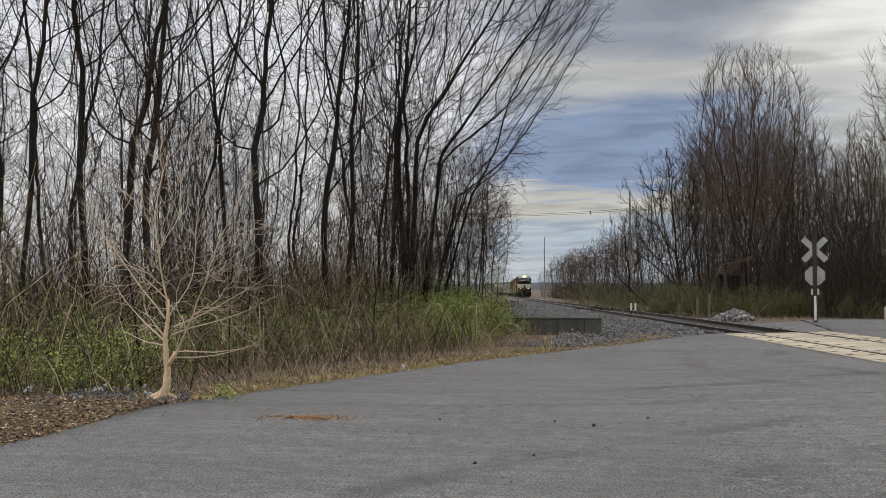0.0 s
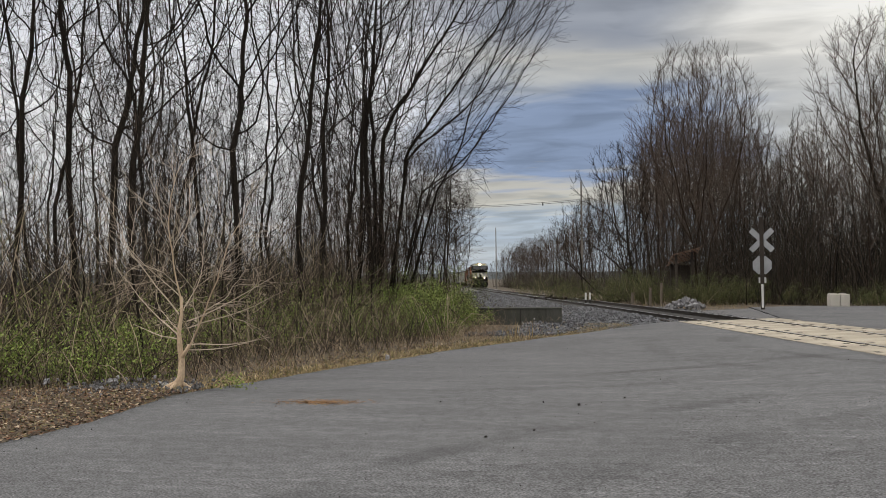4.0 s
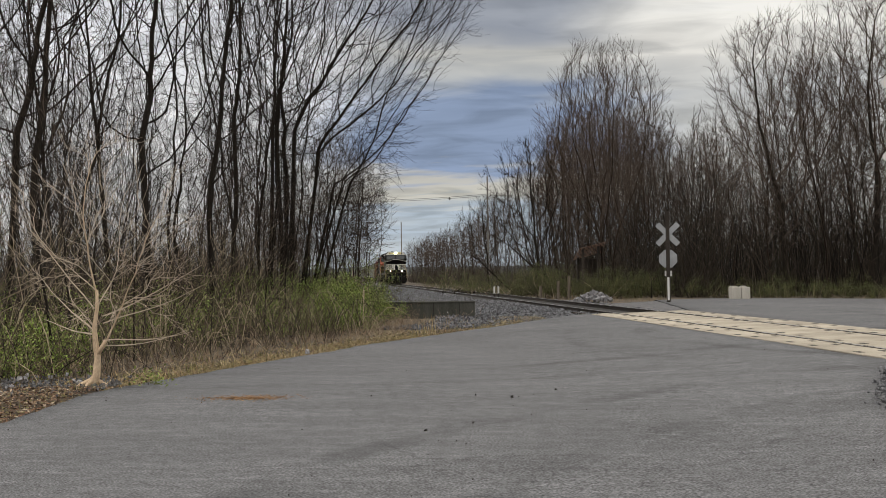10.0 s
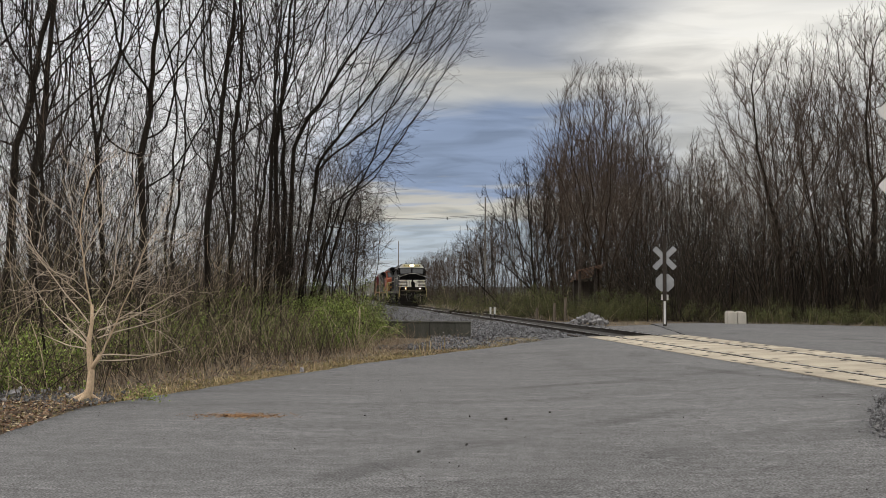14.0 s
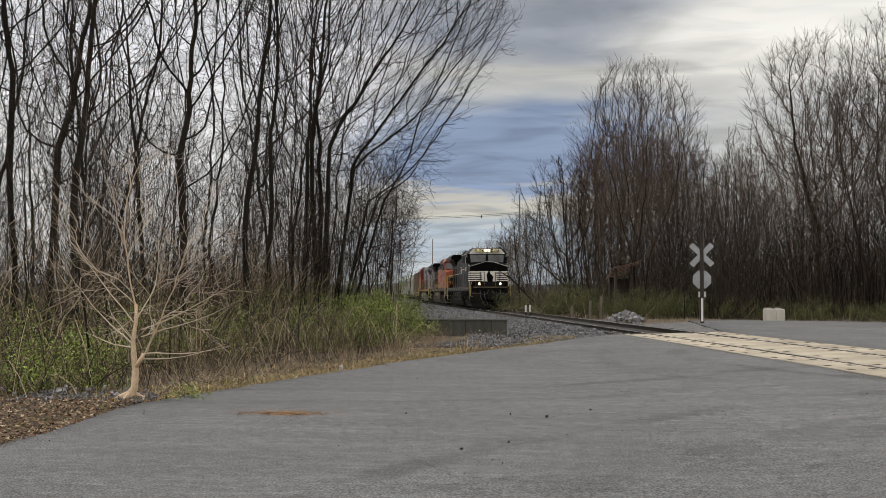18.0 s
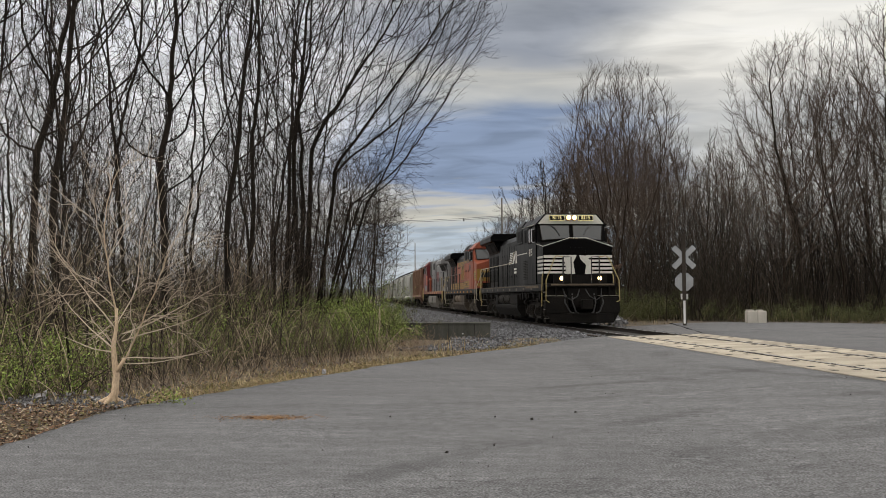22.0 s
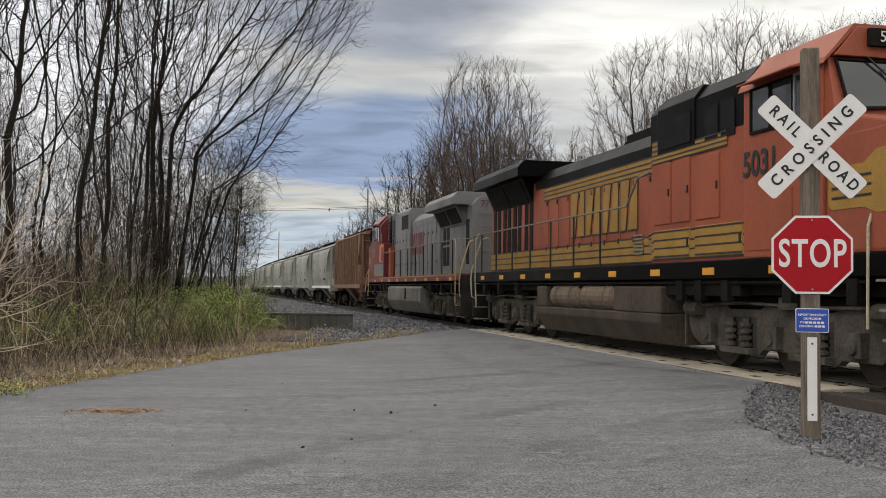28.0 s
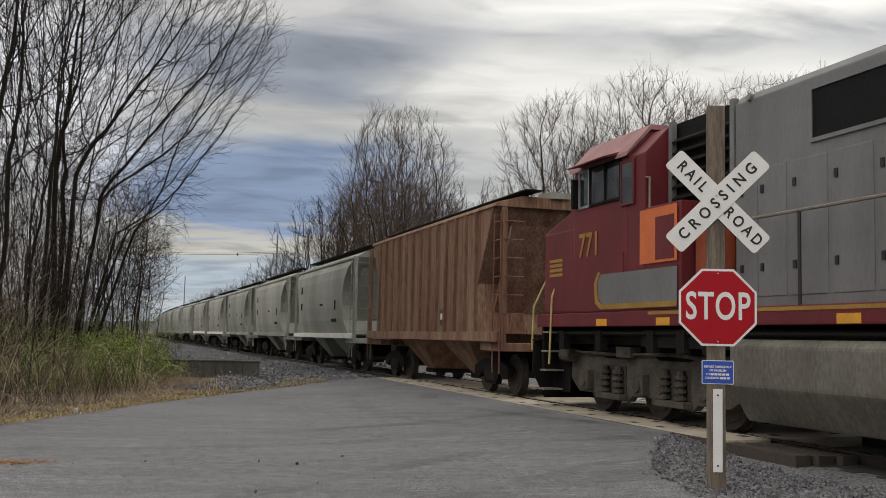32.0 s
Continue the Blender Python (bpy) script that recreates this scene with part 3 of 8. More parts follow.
def land_z(x, y):
    """Height of the open ground."""
    u = track_off(x, y)
    inside = smooth(CROSS_NEAR - 1.5, CROSS_NEAR + 0.5, y) * (1 - smooth(CROSS_FAR - 0.5, CROSS_FAR + 1.5, y))
    if abs(u) < 30 and inside > 0.99:
        return road_z(x, y) - 0.12
    bed = -0.03 * (1 - smooth(1.6, 3.4, abs(u)))
    wild = (-0.10 if u < 0 else 0.05) * smooth(3.0, 5.0, abs(u))
    if u < 0 and y < 34:
        wild = max(wild, -0.02)
    z = bed + wild + 0.06 * noise.noise((x * 0.25, y * 0.25, 0)) * smooth(4, 7, abs(u))
    z = min(z, -0.03) if (u < 0 and y < CROSS_FAR + 1 and x > -5.4) else z
    d = math.hypot(x, y)
    z += 0.012 * max(d - 90, 0) * smooth(12, 60, abs(u)) * 0.25
    return z * (1 - inside) + (road_z(x, y) - 0.12) * inside

# ---------------------------------------------------------------- ground, road, track
def ground_sheet():
    def ticks(lo, hi, fine_lo, fine_hi, step, coarse):
        a = list(np.arange(fine_lo, fine_hi + 1e-6, step))
        g, v = coarse, fine_lo
        while v > lo:
            v -= g; g *= 1.5; a.insert(0, v)
        g, v = coarse, fine_hi
        while v < hi:
            v += g; g *= 1.5; a.append(v)
        return a
    xs, ys = ticks(-2500, 2500, -24, 24, 0.75, 3), ticks(-2500, 3000, -6, 70, 0.75, 3)
    s = Shape()
    s.v = [(x, y, land_z(x, y)) for y in ys for x in xs]
    w = len(xs)
    s.f = [(j * w + i, j * w + i + 1, (j + 1) * w + i + 1, (j + 1) * w + i) for j in range(len(ys) - 1) for i in range(w - 1)]
    me = s.raw("ground")
    me.materials.append(M["soil"])
    me.polygons.foreach_set("use_smooth", [True] * len(me.polygons))
    tagged(new("ground", me), "brown leaf-littered soil at the edge of bare woods", "ground", kind="structure")


def road_left(y):
    """Left edge of the asphalt apron."""
    pts = ((-40, -9.0), (0, -5.6), (6, -5.2), (9.6, -5.17), (12.1, -5.45), (14, -5.1), (16.9, -4.4), (20.7, -3.55), (25.3, -2.1), (28.5, -0.4), (31.2, 1.0), (32.2, 1.55))
    return float(np.interp(y, [p[0] for p in pts], [p[1] for p in pts]))


def road_right(y):
    """Right edge on the near side of the track: the panels, then the gravel round the sign."""
    pts = ((-40, 12.0), (3, 5.2), (6.5, 4.25), (7.74, 3.91), (8.3, 3.73), (9.1, 3.62), (10.4, 3.66), (11.6, 4.05), (12.7, 4.44), (13.6, 4.8), (14.3, 5.1))
    near = float(np.interp(y, [p[0] for p in pts], [p[1] for p in pts]))
    return near if y < 14.2 else track_x(y) - 1.62 / math.cos(radians(track_heading(y)))


def sheet(name, rows, top, material, label, category, skirt=0.06):
    """A sheet between a left and a right edge in rows along y, with a skirt down its sides."""
    s, w, nx = Shape(), len(rows), 25
    for y, x0, x1 in rows:
        for i in range(nx):
            x = x0 + (x1 - x0) * i / (nx - 1)
            z = top(x, y)
            if i in (0, nx - 1):
                x += 0.035 * math.sin(y * 7.3) + 0.03 * math.sin(y * 17.1)
            s.v.append((x, y, z))
    s.f = [(j * nx + i, j * nx + i + 1, (j + 1) * nx + i + 1, (j + 1) * nx + i) for j in range(w - 1) for i in range(nx - 1)]
    rim = [j * nx for j in range(w)] + [(w - 1) * nx + i for i in range(1, nx)] + [j * nx + nx - 1 for j in range(w - 2, -1, -1)] + list(range(nx - 2, 0, -1))
    k = len(s.v)
    for i in rim:
        x, y, z = s.v[i]
        s.v.append((x, y, z - skirt))
    n = len(rim)
    s.f += [(rim[i], k + i, k + (i + 1) % n, rim[(i + 1) % n]) for i in range(n)]
    me = s.raw(name)
    me.materials.append(M[material])
    me.polygons.foreach_set("use_smooth", [True] * len(me.polygons))
    return tagged(new(name, me), label, category, kind="structure")


def roads():
    ys = sorted(set(np.arange(-40, 32.2, 0.4).round(2)))
    sheet("road_near", [(y, road_left(y), max(road_right(y), road_left(y) + 0.3)) for y in ys], lambda x, y: road_z(x, y) + 0.012 * noise.noise((x * 0.5, y * 0.5, 3)),
          "asphalt", "worn grey asphalt apron leading up to the railway crossing", "road", 0.09)
    def far_top(x, y):
        return road_z(x, y) + 0.01 * noise.noise((x * 0.5, y * 0.5, 5))
    far = []
    for y in np.arange(12.0, 50.5, 0.5):
        left = track_x(y) + 1.66 if y < 32.2 else track_x(32.2) + 1.66 + (y - 32.2) * 0.02
        right = min(60, 10.5 + (50.5 - y) * 1.35) if y < 50 else left + 3
        left = max(left, 3.0 + (y - 45) * 1.0) if y > 45 else left
        far.append((y, left, max(right, left + 1)))
    sheet("road_far", far, far_top, "asphalt", "grey asphalt road on the far side of the railway", "road", 0.2)


CANT = 0.02           # the outer rail lies a little higher


def along(y, off, z):
    """A place beside the track's middle."""
    h = radians(track_heading(y))
    return Vector((track_x(y) + off * math.cos(h), y + off * math.sin(h), z + CANT * off))


def sweep(profile, y0, y1, off, step):
    """A profile of (across, up) swept along the track."""
    s, n = Shape(), len(profile)
    ys = np.arange(y0, y1 + step, step)
    for y in ys:
        s.v += [tuple(along(y, off + a, b)) for a, b in profile]
    for j in range(len(ys) - 1):
        s.f += [(j * n + i, j * n + (i + 1) % n, (j + 1) * n + (i + 1) % n, (j + 1) * n + i) for i in range(n)]
    return s


def track():
    t = thing("railway_track", "single railway track with dark rusty rails on ballast", "railway track", kind="structure")
    r = RAIL_Z
    prof = [(-0.075, r - 0.17), (0.075, r - 0.17), (0.075, r - 0.155), (0.012, r - 0.14), (0.012, r - 0.04), (0.036, r - 0.03), (0.036, r - 0.003),
            (-0.036, r - 0.003), (-0.036, r - 0.03), (-0.012, r - 0.04), (-0.012, r - 0.14), (-0.075, r - 0.155)]
    for side in (-1, 1):
        rail = part("rail", sweep(prof, -60, 420, side * GAUGE / 2, 4), "rail", t, "dark rusty steel rail")
        part("rail_head", sweep([(-0.034, r - 0.004), (0.034, r - 0.004), (0.030, r), (-0.030, r)], -60, 420, side * GAUGE / 2, 4), "railhead", rail, "polished running surface")
    s = Shape().box(-1.3, 1.3, -0.115, 0.115, r - 0.34, r - 0.17)
    me = s.mesh("tie", 0.012)
    me.materials.append(M["tie"])
    spots = [y for y in np.arange(CROSS_FAR + 0.6, CROSS_FAR + 90, 0.54)] + [y for y in np.arange(-2, CROSS_NEAR - 0.4, 0.54)]
    for k, y in enumerate(spots):
        ob = new("tie", me)
        ob.parent = t
        ob.matrix_basis = Matrix.Translation(along(y, random.uniform(-0.03, 0.03), 0)) @ pose(0, 0, 0, 0, 0, track_heading(y) + random.uniform(-0.6, 0.6))
    far = Shape()
    for y in np.arange(CROSS_FAR + 90.5, 400, 0.54):
        a, b = along(y, -1.3, 0), along(y, 1.3, 0)
        far.box(min(a.x, b.x), max(a.x, b.x), y - 0.11, y + 0.11, r - 0.34, r - 0.17)
    me = far.raw("far_ties")
    me.materials.append(M["tie"])
    ob = part("far_ties", me, "tie", t)
    tagged(ob, kind="stuff")
    # ballast bed
    bed = [(-3.3, -0.20), (-1.75, 0.03), (-1.2, 0.05), (1.2, 0.05), (1.75, 0.03), (3.0, -0.10), (3.0, -0.3), (-3.3, -0.3)]
    for y0, y1 in ((CROSS_FAR + 0.35, 420), (-60, CROSS_NEAR - 0.25)):
        part("ballast_bed", sweep(bed, y0, y1, 0, 2.0), "gravel", t, "grey crushed stone ballast")
        # dark strip that paints the shade lying between the rails
        part("oily_ballast", sweep([(-1.22, 0.04), (1.22, 0.04), (1.05, 0.066), (-1.05, 0.066)], y0 + 0.1, y1 - 0.1, 0, 2.0), "bedshade", t, "dark ballast strip with the shade between the rails painted in")


def crossing():
    """Concrete panels between and beside the rails, with rubber-edged flangeways."""
    c = thing("crossing_surface", "pale concrete railway crossing panels with dark bolt holes", "railway crossing", kind="structure")
    n, top = 8, RAIL_Z - 0.008
    step = (CROSS_FAR - CROSS_NEAR) / n
    kinds = (("field_panel", -1.55, -0.83), ("gauge_panel", -0.655, 0.655), ("field_panel", 0.83, 1.55))
    for name, a, b in kinds:
        me = Shape().box(a, b, -step / 2 * 1.02 + 0.012, step / 2 * 1.02 - 0.012, top - 0.26, top).mesh(name, 0.012)
        me.materials.append(M["panel"])
        holes = Shape()
        for hx in (a + 0.16, b - 0.16):
            for hy in (-step * 0.33, step * 0.33):
                holes.box(hx - 0.05, hx + 0.05, hy - 0.09, hy + 0.09, top - 0.02, top + 0.004)
        hm = holes.mesh("bolt_recess")
        hm.materials.append(M["hole"])
        for i in range(n):
            y = CROSS_NEAR + (i + 0.5) * step
            ob = new(name, me)
            ob.parent = c
            ob.matrix_basis = Matrix.Translation(along(y, 0, random.uniform(-0.006, 0.006))) @ pose(0, 0, 0, 0, -math.degrees(CANT), track_heading(y))
            h = new("bolt_recess", hm)
            h.parent = ob
    for a, b in ((-0.83, -0.655), (0.655, 0.83)):
        part("flangeway_rubber", sweep([(a, top - 0.2), (b, top - 0.2), (b, top - 0.055), (a, top - 0.055)], CROSS_NEAR, CROSS_FAR, 0, 3), "hole", c, "black rubber flangeway filler")
    part("edge_timber", sweep([(-1.64, top - 0.2), (-1.56, top - 0.2), (-1.56, top - 0.01), (-1.64, top - 0.01)], CROSS_NEAR, CROSS_FAR, 0, 3), "tie", c, "dark edging timber")
    # short timbers that end the panels beside the sign
    for i, off in enumerate((-1.45, -1.2, -0.95)):
        me = Shape().box(-0.11, 0.11, -0.75, 0.75, 0, 0.16).mesh("end_timber", 0.012)
        ob = part("end_timber", me, "tie", c, "dark weathered end timber")
        ob.matrix_basis = Matrix.Translation(along(CROSS_NEAR - 0.72 - 0.1 * i, off, RAIL_Z - 0.19)) @ pose(0, 0, 0, 0, 0, track_heading(12))


STONE_V = [(-1, -0.7, -0.6), (0.9, -0.9, -0.5), (1.0, 0.8, -0.6), (-0.8, 0.9, -0.5), (-0.6, -0.5, 0.6), (0.7, -0.5, 0.5), (0.5, 0.6, 0.75), (-0.5, 0.5, 0.6)]
STONE_F = [(3, 2, 1, 0), (4, 5, 6, 7), (0, 1, 5, 4), (1, 2, 6, 5), (2, 3, 7, 6), (3, 0, 4, 7)]


def stones(name, spots, label, material="stone"):
    """Loose angular stones, one joined object; spots are (x, y, z, size)."""
    rnd = random.Random(5)
    s = Shape()
    for x, y, z, size in spots:
        q = Euler((rnd.uniform(0, 6), rnd.uniform(0, 6), rnd.uniform(0, 6))).to_matrix()
        sx, sy, sz = size * rnd.uniform(0.7, 1.3), size * rnd.uniform(0.7, 1.2), size * rnd.uniform(0.5, 0.9)
        vs = []
        for v in STONE_V:
            p = q @ Vector((v[0] * sx * rnd.uniform(0.8, 1.15), v[1] * sy * rnd.uniform(0.8, 1.15), v[2] * sz))
            vs.append((x + p.x, y + p.y, z + p.z))
        s.add(vs, STONE_F)
    me = s.raw(name)
    me.materials.append(M[material])
    return tagged(new(name, me), label, "gravel", kind="stuff")


def island_shade(m, spread):
    """Each loose piece of a joined mesh gets a shade of its own."""
    nt = m.node_tree
    b = nt.nodes["Principled BSDF"]
    src = b.inputs["Base Color"].links[0].from_socket
    geo, r, sc = nt.nodes.new("ShaderNodeNewGeometry"), nt.nodes.new("ShaderNodeMapRange"), nt.nodes.new("ShaderNodeVectorMath")
    sc.operation = "SCALE"
    r.inputs["To Min"].default_value, r.inputs["To Max"].default_value = 1 - spread, 1 + spread
    link_nodes(nt, geo, "Random Per Island", r, 0)
    nt.links.new(src, sc.inputs[0])
    link_nodes(nt, r, 0, sc, "Scale")
    nt.links.new(sc.outputs[0], b.inputs["Base Color"])


for key, amount in (("stone", 0.5),):
    island_shade(M[key], amount)


def sign_bed_z(x, y):
    """Crushed stone round the near sign: flush with the asphalt, falling off to the ballast."""
    e = road_right(y)
    return (road_z(e, y) - 0.012) * (1 - smooth(0.1, 1.2, x - e)) + 0.012 * noise.noise((x * 3, y * 3, 0)) - 0.02 * smooth(0.1, 1.2, x - e)


def bank_edge(y):
    """How far the stone bank reaches to the left of the track."""
    return float(np.interp(y, (35, 45, 60, 90, 140, 260), (-8.6, -8.2, -7.2, -6.0, -4.6, -4.0)))


def gravel_beds():
    rows = [(y, road_right(y), track_x(y) - 0.6) for y in np.arange(-3, 14.3, 0.25)]
    sheet("sign_gravel_bed", rows, sign_bed_z, "gravel", "grey crushed stone beside the asphalt", "gravel", skirt=0.2)
    rows = [(y, track_x(y) + bank_edge(y), track_x(y) - 1.5) for y in np.arange(35.6, 250, 1.2)]
    sheet("ballast_bank", rows, lambda x, y: max(land_z(x, y) + 0.025, 0.05 - 0.10 * smooth(1.5, 8, -track_off(x, y)) + 0.05 * noise.noise((x * 0.9, y * 0.9, 3))),
          "gravel", "wide bank of grey ballast beside the track", "gravel", skirt=0.3)


    def far_left(y):
        return track_x(32.2) + 1.66 + (y - 32.2) * 0.02
    rows = [(y, track_x(y) + 1.2, far_left(y) - 0.02) for y in np.arange(32.4, 45.2, 0.4)]

    def shoulder(x, y):
        f = smooth(track_x(y) + 1.2, far_left(y), x)
        return 0.03 * (1 - f) + (road_z(far_left(y), y) - 0.012) * f + 0.015 * noise.noise((x * 2, y * 2, 9))
    sheet("far_gravel_shoulder", rows, shoulder, "gravel", "grey crushed stone between the track and the far road", "gravel", skirt=0.3)


def loose_gravel():
    rnd = random.Random(2)
    spots = []
    while len(spots) < 6500:                       # over the bank beyond the headwall
        y = 35.7 + 34 * rnd.random() ** 1.3
        x = track_x(y) + rnd.uniform(bank_edge(y), -1.6)
        z = max(land_z(x, y) + 0.025, 0.05 - 0.10 * smooth(1.5, 8, -track_off(x, y)))
        spots.append((x, y, z + rnd.uniform(0.0, 0.03), rnd.uniform(0.025, 0.06)))
    for _ in range(6000):
        y = 66 + 75 * rnd.random() ** 1.4
        x = track_x(y) + rnd.uniform(bank_edge(y), -1.6)
        z = max(land_z(x, y) + 0.025, 0.05 - 0.10 * smooth(1.5, 8, -track_off(x, y)))
        spots.append((x, y, z + rnd.uniform(0.0, 0.03), rnd.uniform(0.05, 0.10)))
    for _ in range(2400):                          # dark stones between the verge and the headwall
        y = rnd.uniform(28.6, 35.0)
        x = rnd.uniform(max(-4.6, road_left(min(y, 31)) - 4.4), road_left(min(y, 31)))
        spots.append((x, y, land_z(x, y) + rnd.uniform(0.01, 0.04), rnd.uniform(0.03, 0.08)))
    stones("bank_ballast", spots, "loose grey ballast on the bank")
    spots = []
    while len(spots) < 9500:                       # round the near sign
        y = rnd.uniform(4.5, 14.0)
        x = rnd.uniform(road_right(y) - 0.02, track_x(y) - 0.7)
        if rnd.random() < 0.12:
            x -= abs(rnd.gauss(0, 0.10))
        z = road_z(x, y) if x < road_right(y) else sign_bed_z(x, y)
        spots.append((x, y, z + rnd.uniform(0, 0.014), rnd.uniform(0.008, 0.024)))
    stones("sign_gravel", spots, "loose grey crushed stone beside the asphalt")
    spots = []
    while len(spots) < 6500:                       # shoulder beyond the crossing
        y = CROSS_FAR - 0.6 + 22 * rnd.random() ** 1.5
        u = rnd.uniform(-5.2, -1.0) if rnd.random() < 0.8 else rnd.uniform(0.9, 3.2)
        p = along(y, u, 0)
        if y < 35 and p.x < road_left(min(y, 30.4)) - 2.5:
            continue
        z = 0.05 - 0.20 * smooth(1.5, 3.5, abs(u))
        spots.append((p.x, p.y, max(z, land_z(p.x, p.y)) + rnd.uniform(0, 0.03), rnd.uniform(0.03, 0.075)))
    stones("shoulder_ballast", spots, "grey ballast shoulder beside the rails")
    spots = []
    for _ in range(160):                           # bits on the asphalt
        y = rnd.uniform(5.5, 24)
        x = rnd.uniform(road_left(y) + 0.2, road_right(y) - 0.2)
        spots.append((x, y, road_z(x, y) + 0.006, rnd.uniform(0.003, 0.009)))
    for x, y, r in ((-0.06, 11.65, 0.035), (0.02, 11.7, 0.02), (-0.5, 11.9, 0.025), (0.45, 12.4, 0.03), (0.9, 14.6, 0.03), (1.0, 14.62, 0.025), (-0.35, 9.6, 0.03), (-0.75, 9.1, 0.03),
                    (-1.75, 11.8, 0.028), (0.2, 10.2, 0.02)):
        spots.append((x, y, road_z(x, y) + 0.006, r * 0.5))
    stones("road_grit", spots, "scattered dark grit on the asphalt", "hole")


ground_sheet()
roads()
track()
crossing()
gravel_beds()
loose_gravel()

# ---------------------------------------------------------------- woods
def plant(meshes, x, y, turn, size, label, group, z=None, name="bare_tree"):
    sway = random.Random(int(x * 37 + y * 91))
    tilt = 0.0 if turn == 0 else 0.045
    t = thing(name, label, "tree", Matrix.LocRotScale((x, y, land_z(x, y) if z is None else z), Euler((sway.gauss(0, tilt), sway.gauss(0, tilt), turn)), (size,) * 3), group)
    part("trunk", meshes[0], "", t)
    part("crown", meshes[1], "", t)
    return t


def colonise(rng, stems, points, step, reach, kill, pull, cap, inertia, outward):
    """Limbs that grow from the stems towards free places in the crown, each place drawing the nearest limb until it is reached."""
    pos, parent = [], []
    for line in stems:
        last = -1
        for p in line:
            pos.append(p); parent.append(last); last = len(pos) - 1
    pos = np.array(pos, float)
    heading = np.array([pos[i] - pos[j] if j >= 0 else (0, 0, 1) for i, j in enumerate(parent)])
    heading /= np.linalg.norm(heading, axis=1)[:, None]
    near, where = np.full(len(points), 1e9), np.zeros(len(points), int)
    fresh, start, tired = pos, 0, np.zeros(len(points), int)
    alive = np.ones(len(points), bool)
    for _ in range(140):
        d = np.linalg.norm(points[:, None] - fresh[None], axis=2)
        k = d.argmin(1)
        m = d[np.arange(len(points)), k]
        closer = m < near - 0.02
        tired = np.where(closer | (near >= reach), 0, tired + 1)
        near[closer], where[closer] = m[closer], k[closer] + start
        alive &= (near > kill) & (tired < 4)
        use = alive & (near < reach)
        if not use.any() or len(pos) > cap:
            break
        way = points[use] - pos[where[use]]
        way /= np.linalg.norm(way, axis=1)[:, None]
        total = np.zeros_like(pos)
        np.add.at(total, where[use], way)
        grown = np.unique(where[use])
        g = total[grown] / (np.linalg.norm(total[grown], axis=1)[:, None] + 1e-6)
        g += np.array(pull) + rng.normal(0, 0.15, g.shape) + inertia * heading[grown]
        side = pos[grown] * (1, 1, 0)
        g += outward * side / (np.linalg.norm(side, axis=1)[:, None] + 0.4)
        g /= np.linalg.norm(g, axis=1)[:, None]
        fresh, start = pos[grown] + g * step, len(pos)
        pos, heading = np.vstack((pos, fresh)), np.vstack((heading, g))
        parent.extend(int(i) for i in grown)
    return pos, parent


def grown_tree(name, seed, stems, points, step=0.42, reach=5.0, kill=0.55, pull=(0, 0, 0.12), tip=0.006, power=0.44, twigs=2.0, twig_length=0.7, droop=0.0, bark="bark", twig="twig", cap=5200, flare=0.35, inertia=0.6, outward=0.0):
    """A bare tree: stems, limbs whose girth follows from what they carry, and fine twigs at their ends."""
    rng, rnd = np.random.default_rng(seed), random.Random(seed)
    n_stem = sum(len(line) for line in stems)
    pos, parent = colonise(rng, stems, points, step, reach, kill, pull, cap, inertia, outward)
    n = len(pos)
    load, kids = np.zeros(n), [[] for _ in range(n)]
    for i in range(n - 1, -1, -1):
        load[i] = max(load[i], 1)
        if parent[i] >= 0:
            load[parent[i]] += load[i]
            kids[parent[i]].append(i)
    girth = tip * load ** power
    trunk, crown = Shape(), Shape()
    for i in range(n):
        if parent[i] >= 0 and kids[parent[i]] and i == max(kids[parent[i]], key=lambda j: load[j]):
            continue                                        # carried on by the limb that it belongs to
        chain = [i] if parent[i] < 0 else [parent[i], i]
        while kids[chain[-1]]:
            chain.append(max(kids[chain[-1]], key=lambda j: load[j]))
        if len(chain) < 2:
            continue
        rs = [girth[j] for j in chain]
        if parent[i] >= 0:
            rs[0] = min(rs[0], rs[1] * 1.25)
        else:
            rs = [r * (1 + flare * math.exp(-2.0 * k) * 2) for k, r in enumerate(rs)]
        rs[-1] *= 0.55
        (trunk if i < n_stem else crown).tube([pos[j] for j in chain], rs, 7 if rs[0] > 0.06 else 4 if rs[0] > 0.022 else 3, caps=False)
    heart = Vector(points.mean(0)) * 0.85
    for i in range(n_stem, n):
        if load[i] > 6:
            continue
        base = Vector(pos[i])
        d = (base - Vector(pos[parent[i]])).normalized()
        for _ in range(int(twigs + rnd.random())):
            e = (d * 0.45 + (base - heart).normalized() * 0.65 + Vector((rnd.gauss(0, 0.45), rnd.gauss(0, 0.45), rnd.gauss(0.12, 0.35) - droop))).normalized()
            ln = twig_length * rnd.uniform(0.45, 1.2)
            mid = base + e * ln * 0.5
            e2 = (e + Vector((rnd.gauss(0, 0.25), rnd.gauss(0, 0.25), 0.15 - droop))).normalized()
            crown.tube([base, mid, mid + e2 * ln * 0.5], [tip * 0.85, tip * 0.7, tip * 0.4], 3, caps=False)
            if rnd.random() < 0.5:
                e3 = (e + Vector((rnd.gauss(0, 0.6), rnd.gauss(0, 0.6), rnd.gauss(0.1, 0.4) - droop))).normalized()
                crown.tube([mid, mid + e3 * ln * 0.45], [tip * 0.6, tip * 0.35], 3, caps=False)
    out = []
    for nm, s, mt in (("trunk", trunk, bark), ("crown", crown, twig)):
        me = s.raw(f"{name}_{nm}")
        me.materials.append(M[mt])
        me.polygons.foreach_set("use_smooth", [True] * len(me.polygons))
        out.append(me)
    return out


